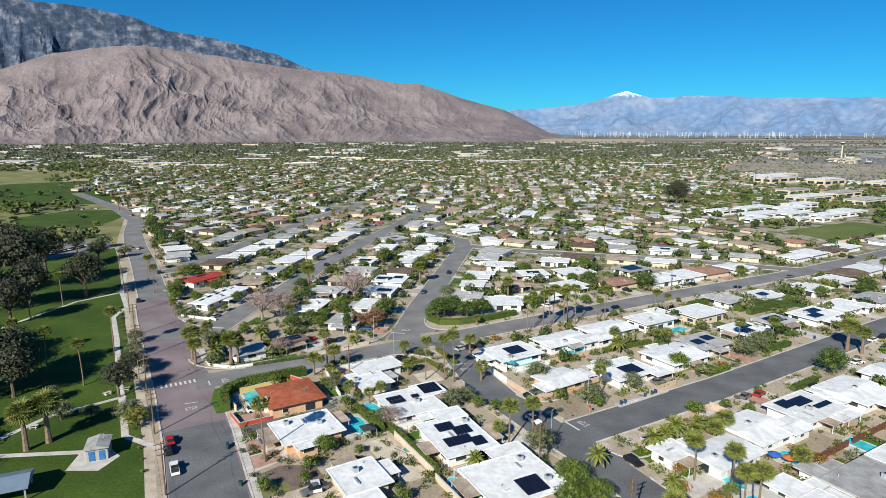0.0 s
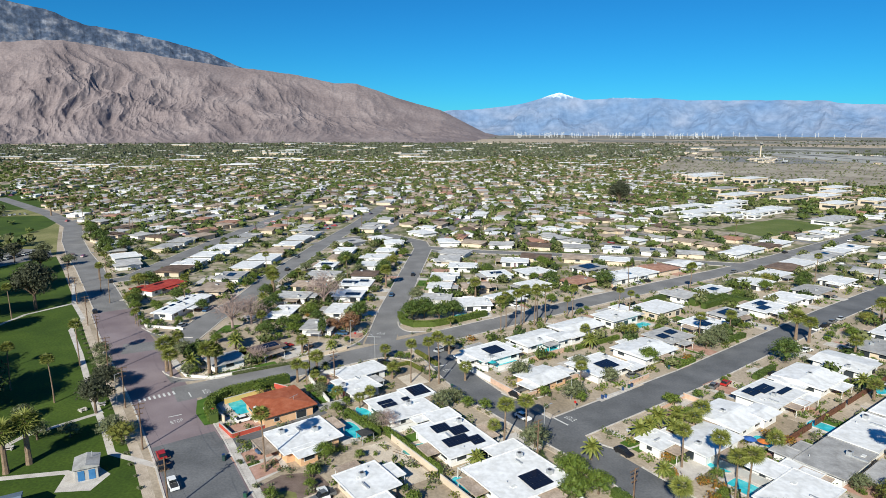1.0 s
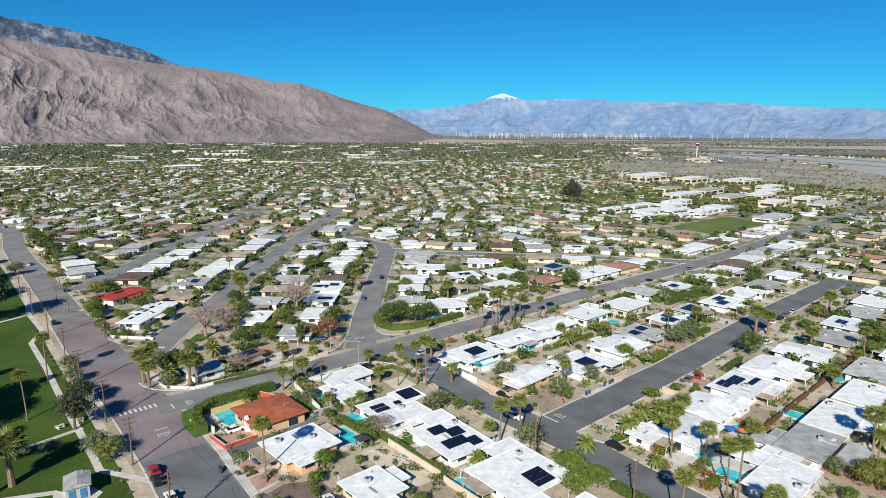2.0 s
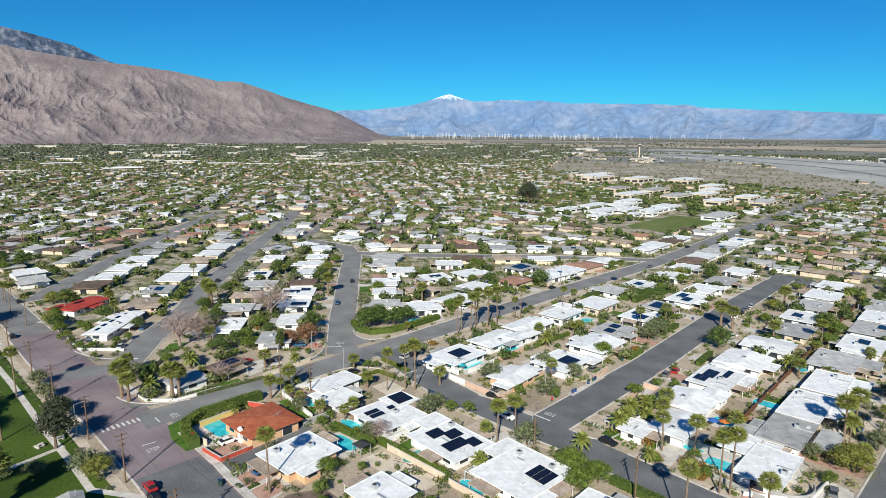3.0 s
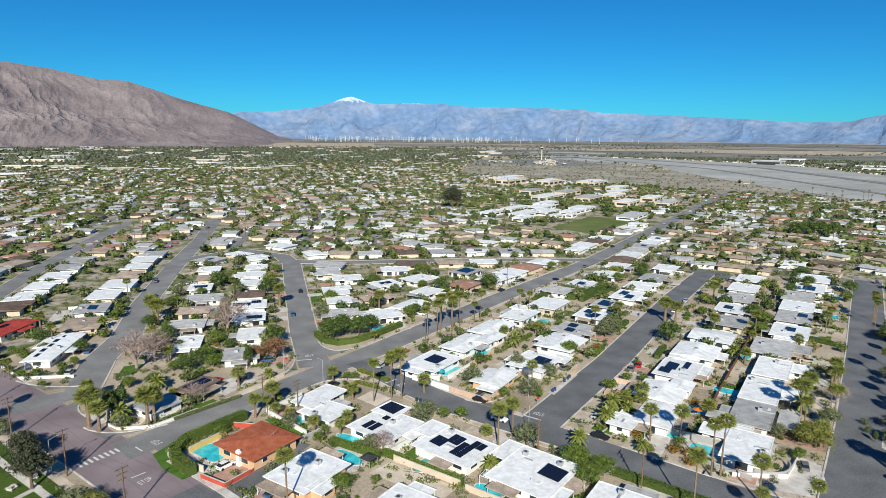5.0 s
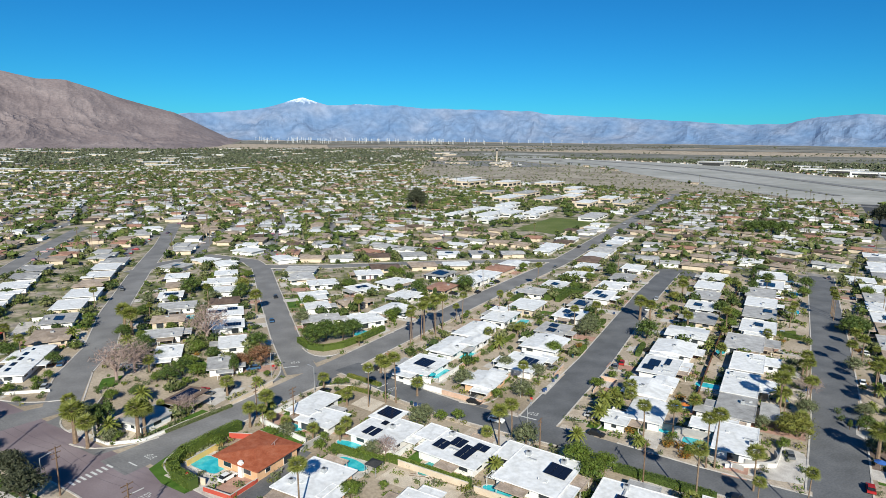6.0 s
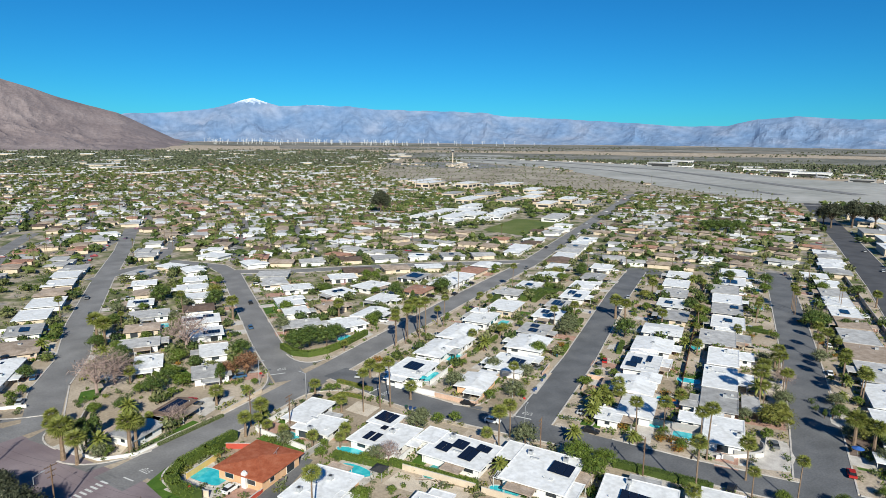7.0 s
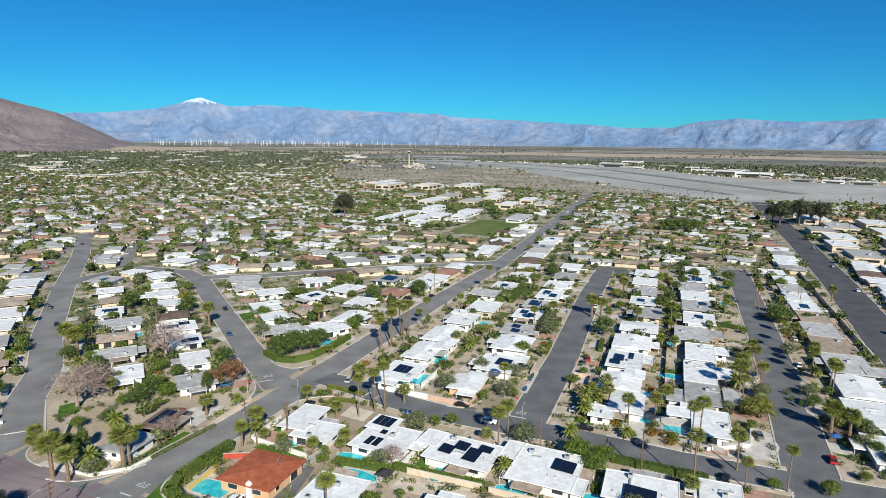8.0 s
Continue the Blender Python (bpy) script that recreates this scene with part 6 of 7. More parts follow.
    az, rr = np.radians(frng.uniform(10, 76, 5000)), frng.uniform(2500, 3900, 5000)
    tx, ty = rr * np.sin(az), rr * np.cos(az)
    ok = np.array([noise.noise(Vector((a * 0.0006, b * 0.003, 6.0))) > 0.05 and not in_poly(a, b, AIR) for a, b in zip(tx, ty)])
    groups.append((tx[ok], ty[ok], 4, 0.62, 4.0))
    az, rr = np.radians(frng.uniform(30, 78, 6500)), np.sqrt(frng.uniform(1480 ** 2, 2350 ** 2, 6500))
    ox, oy = rr * np.sin(az), rr * np.cos(az)
    ok = np.array([not open_ground(a, b) for a, b in zip(ox, oy)])
    groups.append((ox[ok], oy[ok], 4, 0.62, 3.8))
    bx, by = frng.uniform(215, 640, 1500), frng.uniform(440, 780, 1500)
    cx, cy = frng.uniform(300, 820, 1500), frng.uniform(70, 420, 1500)
    bx, by = np.concatenate([bx, cx]), np.concatenate([by, cy])
    field = [(244, 382), (360, 432), (325, 482), (236, 436)]
    ok = np.array([house_gap(a, b) > 1.5 and road_gap(a, b) > 2 and not in_poly(a, b, field) and not in_poly(a, b, AIR) and (b > 440 or b < 0.55 * a - 20) for a, b in zip(bx, by)])
    groups.append((bx[ok], by[ok], 18, 0.34, 3.4))
    hx, hy = [], []
    for px, py, _ in HOUSES:
        for i in range(8):
            if math.hypot(px, py) > 190:
                x, y = px + frng.uniform(-15, 15), py + frng.uniform(-15, 15)
                if house_gap(x, y) > 0.6 and road_gap(x, y) > 1.4 and not open_ground(x, y):
                    hx.append(x)
                    hy.append(y)
    groups.append((np.array(hx), np.array(hy), 90, 0.17, 2.9))
    leafs = (LEAF_FAR_A, LEAF_FAR_B, LEAF_FAR_C, LEAF_HAZY)
    sets = {0: [], 1: [], 2: [], 3: []}
    trunks = []
    for x, y, quads, size, base in groups:
        for k in range(3):
            sel = frng.integers(0, 3, len(x)) == k if k else np.ones(len(x), bool) * (frng.random(len(x)) < 0.34)
            n = int(sel.sum())
            cs = np.array([(0, 0, .55), (.45, .1, .42), (-.4, .25, .45), (0, -.42, .4), (.1, .35, .62)])
            v, f = leaf_quads(cs, np.full(5, 0.52), quads, size, 0.8, 0.75)
            v, f = with_lumps(v, f, cs[:4] if quads > 14 else cs[:2] if quads > 8 else cs[:1], 0.34 if quads > 32 else 0.46 if quads > 8 else 0.6)
            s = base * frng.uniform(0.5, 1.25, n)
            z = rise_v(np.hypot(x[sel], y[sel])) + s * 0.25
            sets[k if quads > 8 else 3].append((placed(v, x[sel], y[sel], z, frng.uniform(0, 6.28, n), s * frng.choice((1.0, 1.0, 1.0, 1.15 if quads > 32 else 2.2), n), s, s * frng.uniform(0.75, 1.4, n)), f, [0] * len(f)))
            if quads > 32:
                st = [(math.cos(i * 2.09) * 0.05, math.sin(i * 2.09) * 0.05, h) for h in (-0.05, 1.0) for i in range(3)]
                trunks.append((placed(st, x[sel], y[sel], z - s * 0.25, np.zeros(n), s, s, s * 0.6), [(0, 1, 4, 3), (1, 2, 5, 4), (2, 0, 3, 5)], [0] * 3))
    for k, name in ((0, "distant_dark_trees"), (1, "distant_green_trees"), (2, "distant_olive_trees"), (3, "dusty_far_trees")):
        far_mesh(name, sets[k], [leafs[k]], "mixed green trees between the distant houses", "trees")
    far_mesh("distant_tree_trunks", trunks, [BARK], "brown trunks of the distant trees", "trees")
    # palms further out
    p = lots[(r < 1500) & (frng.random(len(r)) < 0.6)]
    x, y = p[:, 0] + frng.uniform(-12, 12, len(p)), p[:, 1] + frng.uniform(-12, 12, len(p))
    ok = np.array([road_gap(a, b) > 1.5 for a, b in zip(x, y)])
    x, y, n = x[ok], y[ok], int(ok.sum())
    hgt = frng.uniform(7, 15, n)
    st = [(math.cos(i * 2.09) * 0.2, math.sin(i * 2.09) * 0.2, h) for h in (0, 1) for i in range(3)]
    one = np.ones(n)
    stems = (placed(st, x, y, rise_v(np.hypot(x, y)), np.zeros(n), one, one, hgt), [(0, 1, 4, 3), (1, 2, 5, 4), (2, 0, 3, 5)], [1] * 3)
    fr, ff = [], []
    for i in range(20):
        a, up = i * 2.4, 1.2 - 1.9 * i / 20
        d, sd = np.array([math.cos(a) * math.cos(up), math.sin(a) * math.cos(up), math.sin(up)]), np.array([-math.sin(a), math.cos(a), 0])
        fr += [d * 0.1, d * 1.2 + sd * 0.3, d * 1.75 - np.array([0, 0, 0.3]), d * 1.2 - sd * 0.3]
        ff.append(tuple(range(4 * i, 4 * i + 4)))
    sc = frng.uniform(0.8, 1.2, n)
    heads = (placed(np.array(fr), x, y, rise_v(np.hypot(x, y)) + hgt, frng.uniform(0, 6, n), sc, sc, sc), ff, [0] * 20)
    far_mesh("distant_palms", [stems, heads], [LEAF_PALM, PALM_BARK], "slender fan palms among the distant houses", "palm trees")
    # scrub on the sandy lot
    x, y = frng.uniform(470, 1150, 2600), frng.uniform(420, 1700, 2600)
    ok = np.array([open_ground(a, b) and not in_poly(a, b, AIR) and not in_poly(a, b, SCHOOL) and a > 300 for a, b in zip(x, y)])
    x, y, n = x[ok], y[ok], int(ok.sum())
    v, f = leaf_quads(np.array([(0, 0, .3), (.4, 0, .25), (-.3, .3, .3)]), np.full(3, 0.5), 9, 0.5, 0.7, 0.4)
    s = frng.uniform(1.0, 3.0, n)
    far_mesh("desert_scrub", [(placed(v, x, y, np.full(n, 0.2), frng.uniform(0, 6, n), s, s, s * 0.8), f.tolist(), [0] * len(f))], [LEAF_OLIVE], "low grey-green desert scrub on sand", "scrub")


LEAF_FAR_A = material("far_leaf_dark", [(0.024, 0.042, 0.011), (0.044, 0.07, 0.016), (0.068, 0.095, 0.024)], by="island", rough=0.7)
LEAF_FAR_B = material("far_leaf_green", [(0.05, 0.076, 0.015), (0.085, 0.112, 0.024), (0.125, 0.15, 0.038)], by="island", rough=0.7)
LEAF_FAR_C = material("far_leaf_olive", [(0.074, 0.086, 0.031), (0.123, 0.135, 0.049), (0.172, 0.178, 0.074)], by="island", rough=0.7)
# olive greyed in its colour to stand for haze over the farthest trees
LEAF_HAZY = material("far_leaf_hazy", [(0.05, 0.062, 0.035), (0.085, 0.098, 0.055), (0.13, 0.14, 0.085)], by="island", rough=0.8)
# ---- large buildings of the school, the shops and the airport ----


def building(x, y, w, d, h, a=G30, roof=None, wall=None, label="", name="school_building", z=0.0):
    BIG.append((x, y, max(w, d) * 0.75))
    keep(x, y, w + 2, d + 2, a)
    e = thing(name, x, y, z, a, label, "building", "large flat buildings")
    part("wall", Mb().box(0, 0, 0, w - 1, d - 1, h), wall or WALL_WHITE, e)
    r = part("roof", roof_mesh(w, d, "flat"), roof or ROOF_WHITE, e)
    r.location = (0, 0, h)
    for side, (length, off) in enumerate(((w - 1, (d - 1) / 2), (d - 1, (w - 1) / 2), (w - 1, (d - 1) / 2), (d - 1, (w - 1) / 2))):
        n = min(3, max(1, int(length / 9))) if side in (0, 3) else 0
        for i in range(n):
            o = part("window", Mb().box(0, -off, h * 0.35, length / n * 0.7, 0.12, h * 0.35), GLASS, e)
            o.matrix_basis = pose(0, 0, 0, 0, 0, 90 * side) @ pose((i + 0.5) / n * length - length / 2, 0, 0)
    o = new("air_conditioner", AC[0])
    o.parent, o.matrix_basis = e, Matrix.LocRotScale((rnd.uniform(-.35, .35) * w, rnd.uniform(-.3, .3) * d, h + 0.2), None, (2, 2, 1.5))
    return e


SCH = "long white school building with a flat white roof"
for k, q in enumerate(((262, 500, 40, 16), (292, 512, 34, 24), (318, 500, 36, 14), (276, 540, 40, 14), (312, 545, 36, 18), (346, 520, 30, 20), (332, 566, 40, 14), (352, 452, 46, 17), (246, 478, 24, 12), (238, 520, 30, 12), (282, 478, 18, 9), (300, 478, 12, 8))):
    building(*q, 3.4 if k % 3 else 4.2, roof=ROOF_PALE if k == 7 else ROOF_WHITE, label=SCH)
SHOP = "tan stucco commercial block with a flat pale roof"
for q in ((372, 620, 50, 22), (410, 590, 46, 20), (420, 535, 36, 18), (458, 515, 40, 18), (456, 600, 40, 20), (480, 560, 36, 18), (500, 640, 44, 20), (430, 660, 50, 20), (540, 690, 44, 20), (395, 690, 40, 18)):
    building(*q, 6.0, roof=ROOF_PALE if q[0] % 4 else ROOF_WHITE, wall=WALL_CREAM, label=SHOP, name="shop_building")
sheet("sand_lot", [(378, 950), (519, 1035), (552, 930), (380, 868)], 0.2, SAND, "pale bare sand lot behind the shops", "ground")
for q in ((505, 935, 90, 22, 5), (455, 840, 60, 26, 9), (500, 800, 50, 24, 9), (560, 770, 60, 30, 8)):
    building(*q, a=G30, label="long pale flat-roofed warehouse", name="warehouse", wall=WALL_CREAM)
TERM = "pale airport terminal building on the apron"
for q in ((905, 1400, 60, 14, 5), (950, 1470, 50, 16, 5), (880, 1340, 34, 14, 4), (850, 1540, 70, 14, 4), (1000, 1500, 26, 12, 5)):
    building(*q, a=-50, roof=ROOF_PALE, wall=WALL_CREAM, label=TERM, name="terminal_building")
HANG = "broad low hangar beside the runway"
for k, q in enumerate(((1520, 1190, 40, 80, 12), (1425, 780, 36, 60, 11), (1370, 690, 36, 80, 11), (1290, 555, 22, 46, 6), (1300, 500, 22, 40, 6), (1750, 1280, 60, 60, 12), (1310, 450, 22, 50, 6), (1600, 960, 40, 60, 8), (1480, 880, 30, 50, 7), (1650, 1080, 40, 50, 7), (1560, 820, 30, 50, 7), (1460, 640, 34, 40, 7), (1420, 520, 30, 40, 6))):
    e = building(*q, a=G30 - 12, roof=ROOF_WHITE if k % 2 == 0 else ROOF_PALE, wall=WALL_WHITE if k % 3 else WALL_GREY, label=HANG, name="hangar")
    # solid dark panel on the wall replaces the shade inside the open mouth
    if k < 7:
        part("hangar_door", Mb().box(-q[2] / 2 + 0.4, 0, 0, 0.5, q[3] * 0.62, q[4] * 0.72), DARK, e, "dark panel in place of the shaded open hangar mouth")


def airliner(x, y, a):
    """Parked passenger jet: body, wings, tail fin and tail planes."""
    e = thing("airliner", x, y, 0.9, a, "white passenger jet parked on the apron", "airplane", "parked airplanes")
    part("fuselage", Mb().cone((-14, 0, 3.4), (11, 0, 3.2), 1.9, 1.9, 10).cone((11, 0, 3.2), (16, 0, 2.9), 1.9, 0.4, 10).cone((-14, 0, 3.4), (-20, 0, 4.4), 1.9, 0.3, 10), WALL_WHITE, e)
    for sy in (-1, 1):
        part("wing", Mb().prism([(3, sy * 1.6), (-2.5, sy * 1.6), (-7, sy * 16), (-5, sy * 16)][::sy], 2.3, 2.6), ROOF_PALE, e)
        part("tailplane", Mb().prism([(-15.5, sy * 0.8), (-18.5, sy * 0.8), (-20.5, sy * 6), (-19, sy * 6)][::sy], 4.2, 4.4), ROOF_PALE, e)
        part("engine", Mb().cone((2.5, sy * 5.6, 1.5), (-1.5, sy * 5.6, 1.5), 0.9, 0.7, 8), METAL, e)
    part("tail_fin", Mb().add([(-14, -.15, 5), (-19, -.15, 5), (-21.5, -.15, 11), (-19, -.15, 11), (-14, .15, 5), (-19, .15, 5), (-21.5, .15, 11), (-19, .15, 11)], [(0, 1, 2, 3), (7, 6, 5, 4), (0, 4, 5, 1), (1, 5, 6, 2), (2, 6, 7, 3), (3, 7, 4, 0)]), WALL_WHITE, e)
    for gx, gy in ((9, 0), (-2, 2.4), (-2, -2.4)):
        part("wheel_leg", Mb().cone((gx, gy, -0.5), (gx, gy, 2.4), 0.35, 0.2, 6), TYRE, e)


TYRE = material("tyre_rubber", [(0.015, 0.015, 0.015), (0.03, 0.03, 0.03)], 4, 2, 0.9)
for ax, ay, aa in ((1375, 800, 70), (1318, 640, 250), (1480, 1080, 110), (960, 1420, 60), (920, 1330, 40), (1010, 1530, 20)):
    airliner(ax, ay, aa)
BLV = "low flat-roofed building beside the boulevard"
for q in ((395, 165, 34, 18), (430, 190, 30, 18), (470, 205, 36, 20), (505, 232, 30, 20), (545, 230, 40, 24), (590, 270, 44, 24), (350, 130, 26, 16), (640, 300, 44, 24), (440, 150, 36, 20), (490, 170, 40, 20), (540, 190, 40, 22), (600, 220, 40, 22)):
    building(*q, 5.0, wall=WALL_CREAM, roof=ROOF_PALE if q[0] % 2 else ROOF_WHITE, label=BLV, name="shop_building")
tower = thing("control_tower", 1048, 1624, 0, 0, "cream airport control tower with a dark cab", "tower")
part("shaft", Mb().cone((0, 0, 0), (0, 0, 34), 2.0, 1.6, 10), WALL_CREAM, tower)
part("cab", Mb().cone((0, 0, 34), (0, 0, 39), 3.6, 4.6, 10), GLASS, tower, "dark glazed cab")
part("cap", Mb().cone((0, 0, 39), (0, 0, 40.5), 4.9, 4.0, 10), WALL_WHITE, tower)
fill_far()
row("euca", (217, 566, 1.3), (220, 572, 1.1), (533, 278, 1.2), (552, 268, 1.3), (567, 255, 1.2), (545, 290, 1.0), (580, 268, 1.0))
row("ficus", (398, 318, 1.5), (405, 312, 1.6), (412, 308, 1.6), (420, 303, 1.5))

# ---- wind farm in the pass ----
turbine = thing("wind_turbine", 0, -600, 0, 0, "slim white wind turbine in the pass", "wind turbine", "wind farm")
part("tower", Mb().cone((0, 0, 0), (0, 0, 40), 1.6, 1.1, 6), FRAME, turbine)
rot = Mb().box(0, 0.6, 39.4, 1.6, 3.2, 1.6)
for i in range(3):
    a = radians(90 + 120 * i)
    rot.cone((0, -1.4, 40.2), (math.cos(a) * 15, -1.4, 40.2 + math.sin(a) * 15), 0.8, 0.2, 4)
part("rotor", rot, FRAME, turbine)
wr = random.Random(4)
for i in range(160):
    az, r = radians(wr.uniform(12.5, 30.5) if i < 140 else wr.uniform(31, 43)), wr.choice((3850, 3960, 4080, 4200, 4340)) + wr.uniform(-25, 25)
    m = Matrix.LocRotScale((-42 + r * math.sin(az), r * math.cos(az), rise(r)), Euler((0, 0, -az + wr.uniform(-0.5, 0.5))), [wr.uniform(0.65, 0.95)] * 3)
    if i == 0:
        turbine.matrix_basis = m
    else:
        copy_thing(turbine, m)

# ---- cars ----
CAR_GLASS = material("car_glass", [(0.012, 0.014, 0.016), (0.025, 0.028, 0.03)], 2, 2, 0.07, spec=0.6)
PAINTS = {"white": (0.75, 0.75, 0.74), "silver": (0.4, 0.41, 0.42), "black": (0.015, 0.015, 0.017), "grey": (0.13, 0.135, 0.14), "red": (0.35, 0.02, 0.02), "blue": (0.04, 0.1, 0.2), "beige": (0.4, 0.34, 0.25)}


def side_profile(mb, prof, y0, y1, pinch=0.0):
    n = len(prof)
    top = max(p[1] for p in prof)
    vs = [(x, y0 + pinch * (z / top), z) for x, z in prof] + [(x, y1 - pinch * (z / top), z) for x, z in prof]
    return mb.add(vs, [tuple(range(n)), tuple(range(2 * n - 1, n - 1, -1))] + [(i, n + i, n + (i + 1) % n, (i + 1) % n) for i in range(n)])


CAR_PROTO = {}


def car(shade, x, y, a, shape="car"):
    key = (shade, shape)
    if key in CAR_PROTO:
        return copy_thing(CAR_PROTO[key], pose(x, y, 0.045, 0, 0, a))
    c = PAINTS[shade]
    paint = bpy.data.materials.get("car_paint_" + shade) or material("car_paint_" + shade, [c, tuple(v * 1.12 for v in c)], 0.8, 3, 0.28, spec=0.5)
    e = thing("pickup" if shape == "pickup" else "car", x, y, 0.045, a, f"{shade} {'pickup truck' if shape == 'pickup' else 'passenger car'} standing on asphalt", "car", "cars")
    long = 5.6 if shape == "pickup" else 4.6
    h = long / 2
    if shape == "pickup":
        body = [(-h, .45), (-h, 1.0), (-h + .05, 1.05), (.3, 1.05), (1.4, 1.02), (h - .25, .95), (h, .8), (h, .4), (h - .3, .32), (-h + .3, .32)]
        cab = [(-.75, 1.05), (-.65, 1.72), (.35, 1.74), (1.15, 1.05)]
    else:
        body = [(-h, .5), (-h + .05, .95), (-h + .5, 1.0), (.9, .98), (h - .3, .82), (h, .65), (h, .38), (h - .3, .28), (-h + .3, .28)]
        cab = [(-h + .35, 1.0), (-h + .95, 1.5), (.2, 1.52), (1.05, .98)]
    part("body", side_profile(Mb(), body, -0.9, 0.9, 0.06).box((cab[1][0] + cab[2][0]) / 2, 0, cab[2][1] - 0.02, cab[2][0] - cab[1][0] + 0.1, 1.34, 0.05), paint, e)
    part("cabin_glass", side_profile(Mb(), cab, -0.8, 0.8, 0.14), CAR_GLASS, e)
    if shape == "pickup":
        part("bed", Mb().box(-1.75, 0, 1.052, 1.9, 1.5, 0.012), DARK, e)
    for sx in (-1, 1):
        for sy in (-1, 1):
            part("wheel", Mb().cone((sx * long * 0.31, sy * 0.93, 0.33), (sx * long * 0.31, sy * 0.7, 0.33), 0.33, 0.33, 10), TYRE, e)
    CAR_PROTO[key] = e
    return e


car("black", 23.5, 153.3, -57)
car("black", 41.2, 121, -62)
car("red", -63, 130, 118)
car("black", -61.5, 125.5, 118)
car("white", -56.8, 118, 118, "pickup")
car("white", -48.2, 146.2, 30)
car("white", -25.5, 111.5, 110)
car("black", -143, 300, 118)
car("black", -128, 248, 118)
car("grey", 61.5, 163.5, 10)
car("grey", 81.5, 154, 40)
car("red", 86, 155.5, 40)
car("white", 22.4, 140.3, -57)
car("grey", 75.8, 89.3, 40)
car("red", 77.2, 71.6, 30)
car("white", 172.7, 119.5, 40)
car("red", 198, 141.3, 80)
car("white", 142.1, 105.2, 30)
car("black", 47, 84, 20)
car("red", -45.5, 199.8, 40)
car("grey", -44.5, 196, 40)
car("black", -38, 197.5, 60)
car("black", -13, 181.5, 30)
car("silver", 6, 190.5, 40)
car("black", 9, 192, 40)
car("black", 3, 300, 80)
car("blue", -8.6, 262, 80)
car("grey", 2.5, 252, 80)
car("blue", -84, 246, 80)
car("silver", -87.5, 226, 75)
car("black", -62, 318, 80)
car("grey", -61, 350, 80)
car("white", 147, 199, 32)
car("black", 153, 202.5, 32)
car("grey", 159, 206.5, 32)
car("silver", 165.5, 210, 32)
car("white", 128, 178.5, 20)
car("white", 126, 182.5, 20)
car("black", 95, 262, 30)
car("grey", 170, 291, 30)
car("black", 230, 337, 31)
car("white", 300, 371, 31)
car("silver", 352, 168, 29)
car("white", 290, 134, 29)
car("silver", 420, 205, 29)
cr = random.Random(8)
for sx, sy, sa, along in SLABS:
    if math.hypot(sx, sy) > 60 and cr.random() < 0.45:
        car(cr.choice(("white", "silver", "black", "grey", "grey", "white", "blue", "beige")), sx, sy, sa + (0 if along else 90) + cr.uniform(-5, 5) + 180 * cr.randrange(2), cr.choice(("car", "car", "car", "pickup")))
for i in range(12):
    px, py = turn(75, -18 + i * 3.1, 0)
    car(cr.choice(("white", "silver", "black", "grey")), -224 + px, 362 + py, 165)

# ---- poles and lamps ----


def utility_pole(x, y, a, h=11.5):
    e = thing("utility_pole", x, y, 0, a, "weathered wooden utility pole with crossarms", "utility pole", "utility poles")
    part("pole", Mb().cone((0, 0, -0.2), (0, 0, h), 0.19, 0.13, 7), WOOD, e)
    for z, w in ((h - 0.5, 2.6), (h - 1.6, 2.2), (h - 2.8, 1.6)):
        ins = Mb().box(0, 0.14, z, w, 0.12, 0.14)
        for u in (-0.46, -0.2, 0.2, 0.46):
            ins.cone((u * w, 0.14, z + 0.14), (u * w, 0.14, z + 0.34), 0.05, 0.04, 5)
        part("crossarm", ins, WOOD, e)
    return e


LINE = [(-40, 84), (-53.5, 109), (-67.3, 134), (-80, 157), (-94.5, 182), (-107, 205), (-122, 231), (-140, 262), (-158, 294)]
for x, y in LINE:
    utility_pole(x - 1.2, y, 29)
YARD = [(33.5, 98), (20.5, 119), (-27, 166), (-35, 174.5), (57, 186), (18.5, 196), (-24, 131), (5, 138)]
for x, y in YARD[:4]:
    utility_pole(x, y, G30, 10.5)


def wires(a, b, h):
    p, q = Vector((*a, h)), Vector((*b, h))
    d = (q - p).normalized()
    side = Vector((-d.y, d.x, 0))
    e = thing("power_line", 0, 0, 0, 0, "thin black power lines between utility poles", "power line", "power lines")
    for off in (-1.0, 1.0):
        cu = bpy.data.curves.new("wire", "CURVE")
        cu.dimensions, cu.bevel_depth, cu.bevel_resolution = "3D", 0.018, 0
        sp = cu.splines.new("POLY")
        sp.points.add(8)
        for k in range(9):
            s = k / 8
            sp.points[k].co = (*(p.lerp(q, s) + side * off - Vector((0, 0, 1.1 * 4 * s * (1 - s)))), 1)
        cu.materials.append(DARK)
        new("wire", cu).parent = e


for a, b in zip(LINE, LINE[1:]):
    wires((a[0] - 1.2, a[1]), (b[0] - 1.2, b[1]), 11.35)


def street_lamp(x, y, a, h=8.2):
    e = thing("street_lamp", x, y, 0, a, "grey metal street lamp with a short arm", "street lamp", "street lamps")
    part("pole", Mb().cone((0, 0, 0), (0, 0, h), 0.11, 0.07, 7), METAL, e)
    part("arm", Mb().cone((0, 0, h - 0.1), (1.8, 0, h + 0.25), 0.05, 0.04, 5), METAL, e)
    part("lamp_head", Mb().box(2.1, 0, h + 0.18, 0.7, 0.28, 0.13), METAL, e)


street_lamp(24.9, 129.8, 30)
street_lamp(-15.5, 183.5, 120)
street_lamp(-35, 175.5, 120)
street_lamp(-84.5, 160, 30)
street_lamp(38, 150, -60)
street_lamp(-24, 202, -60)
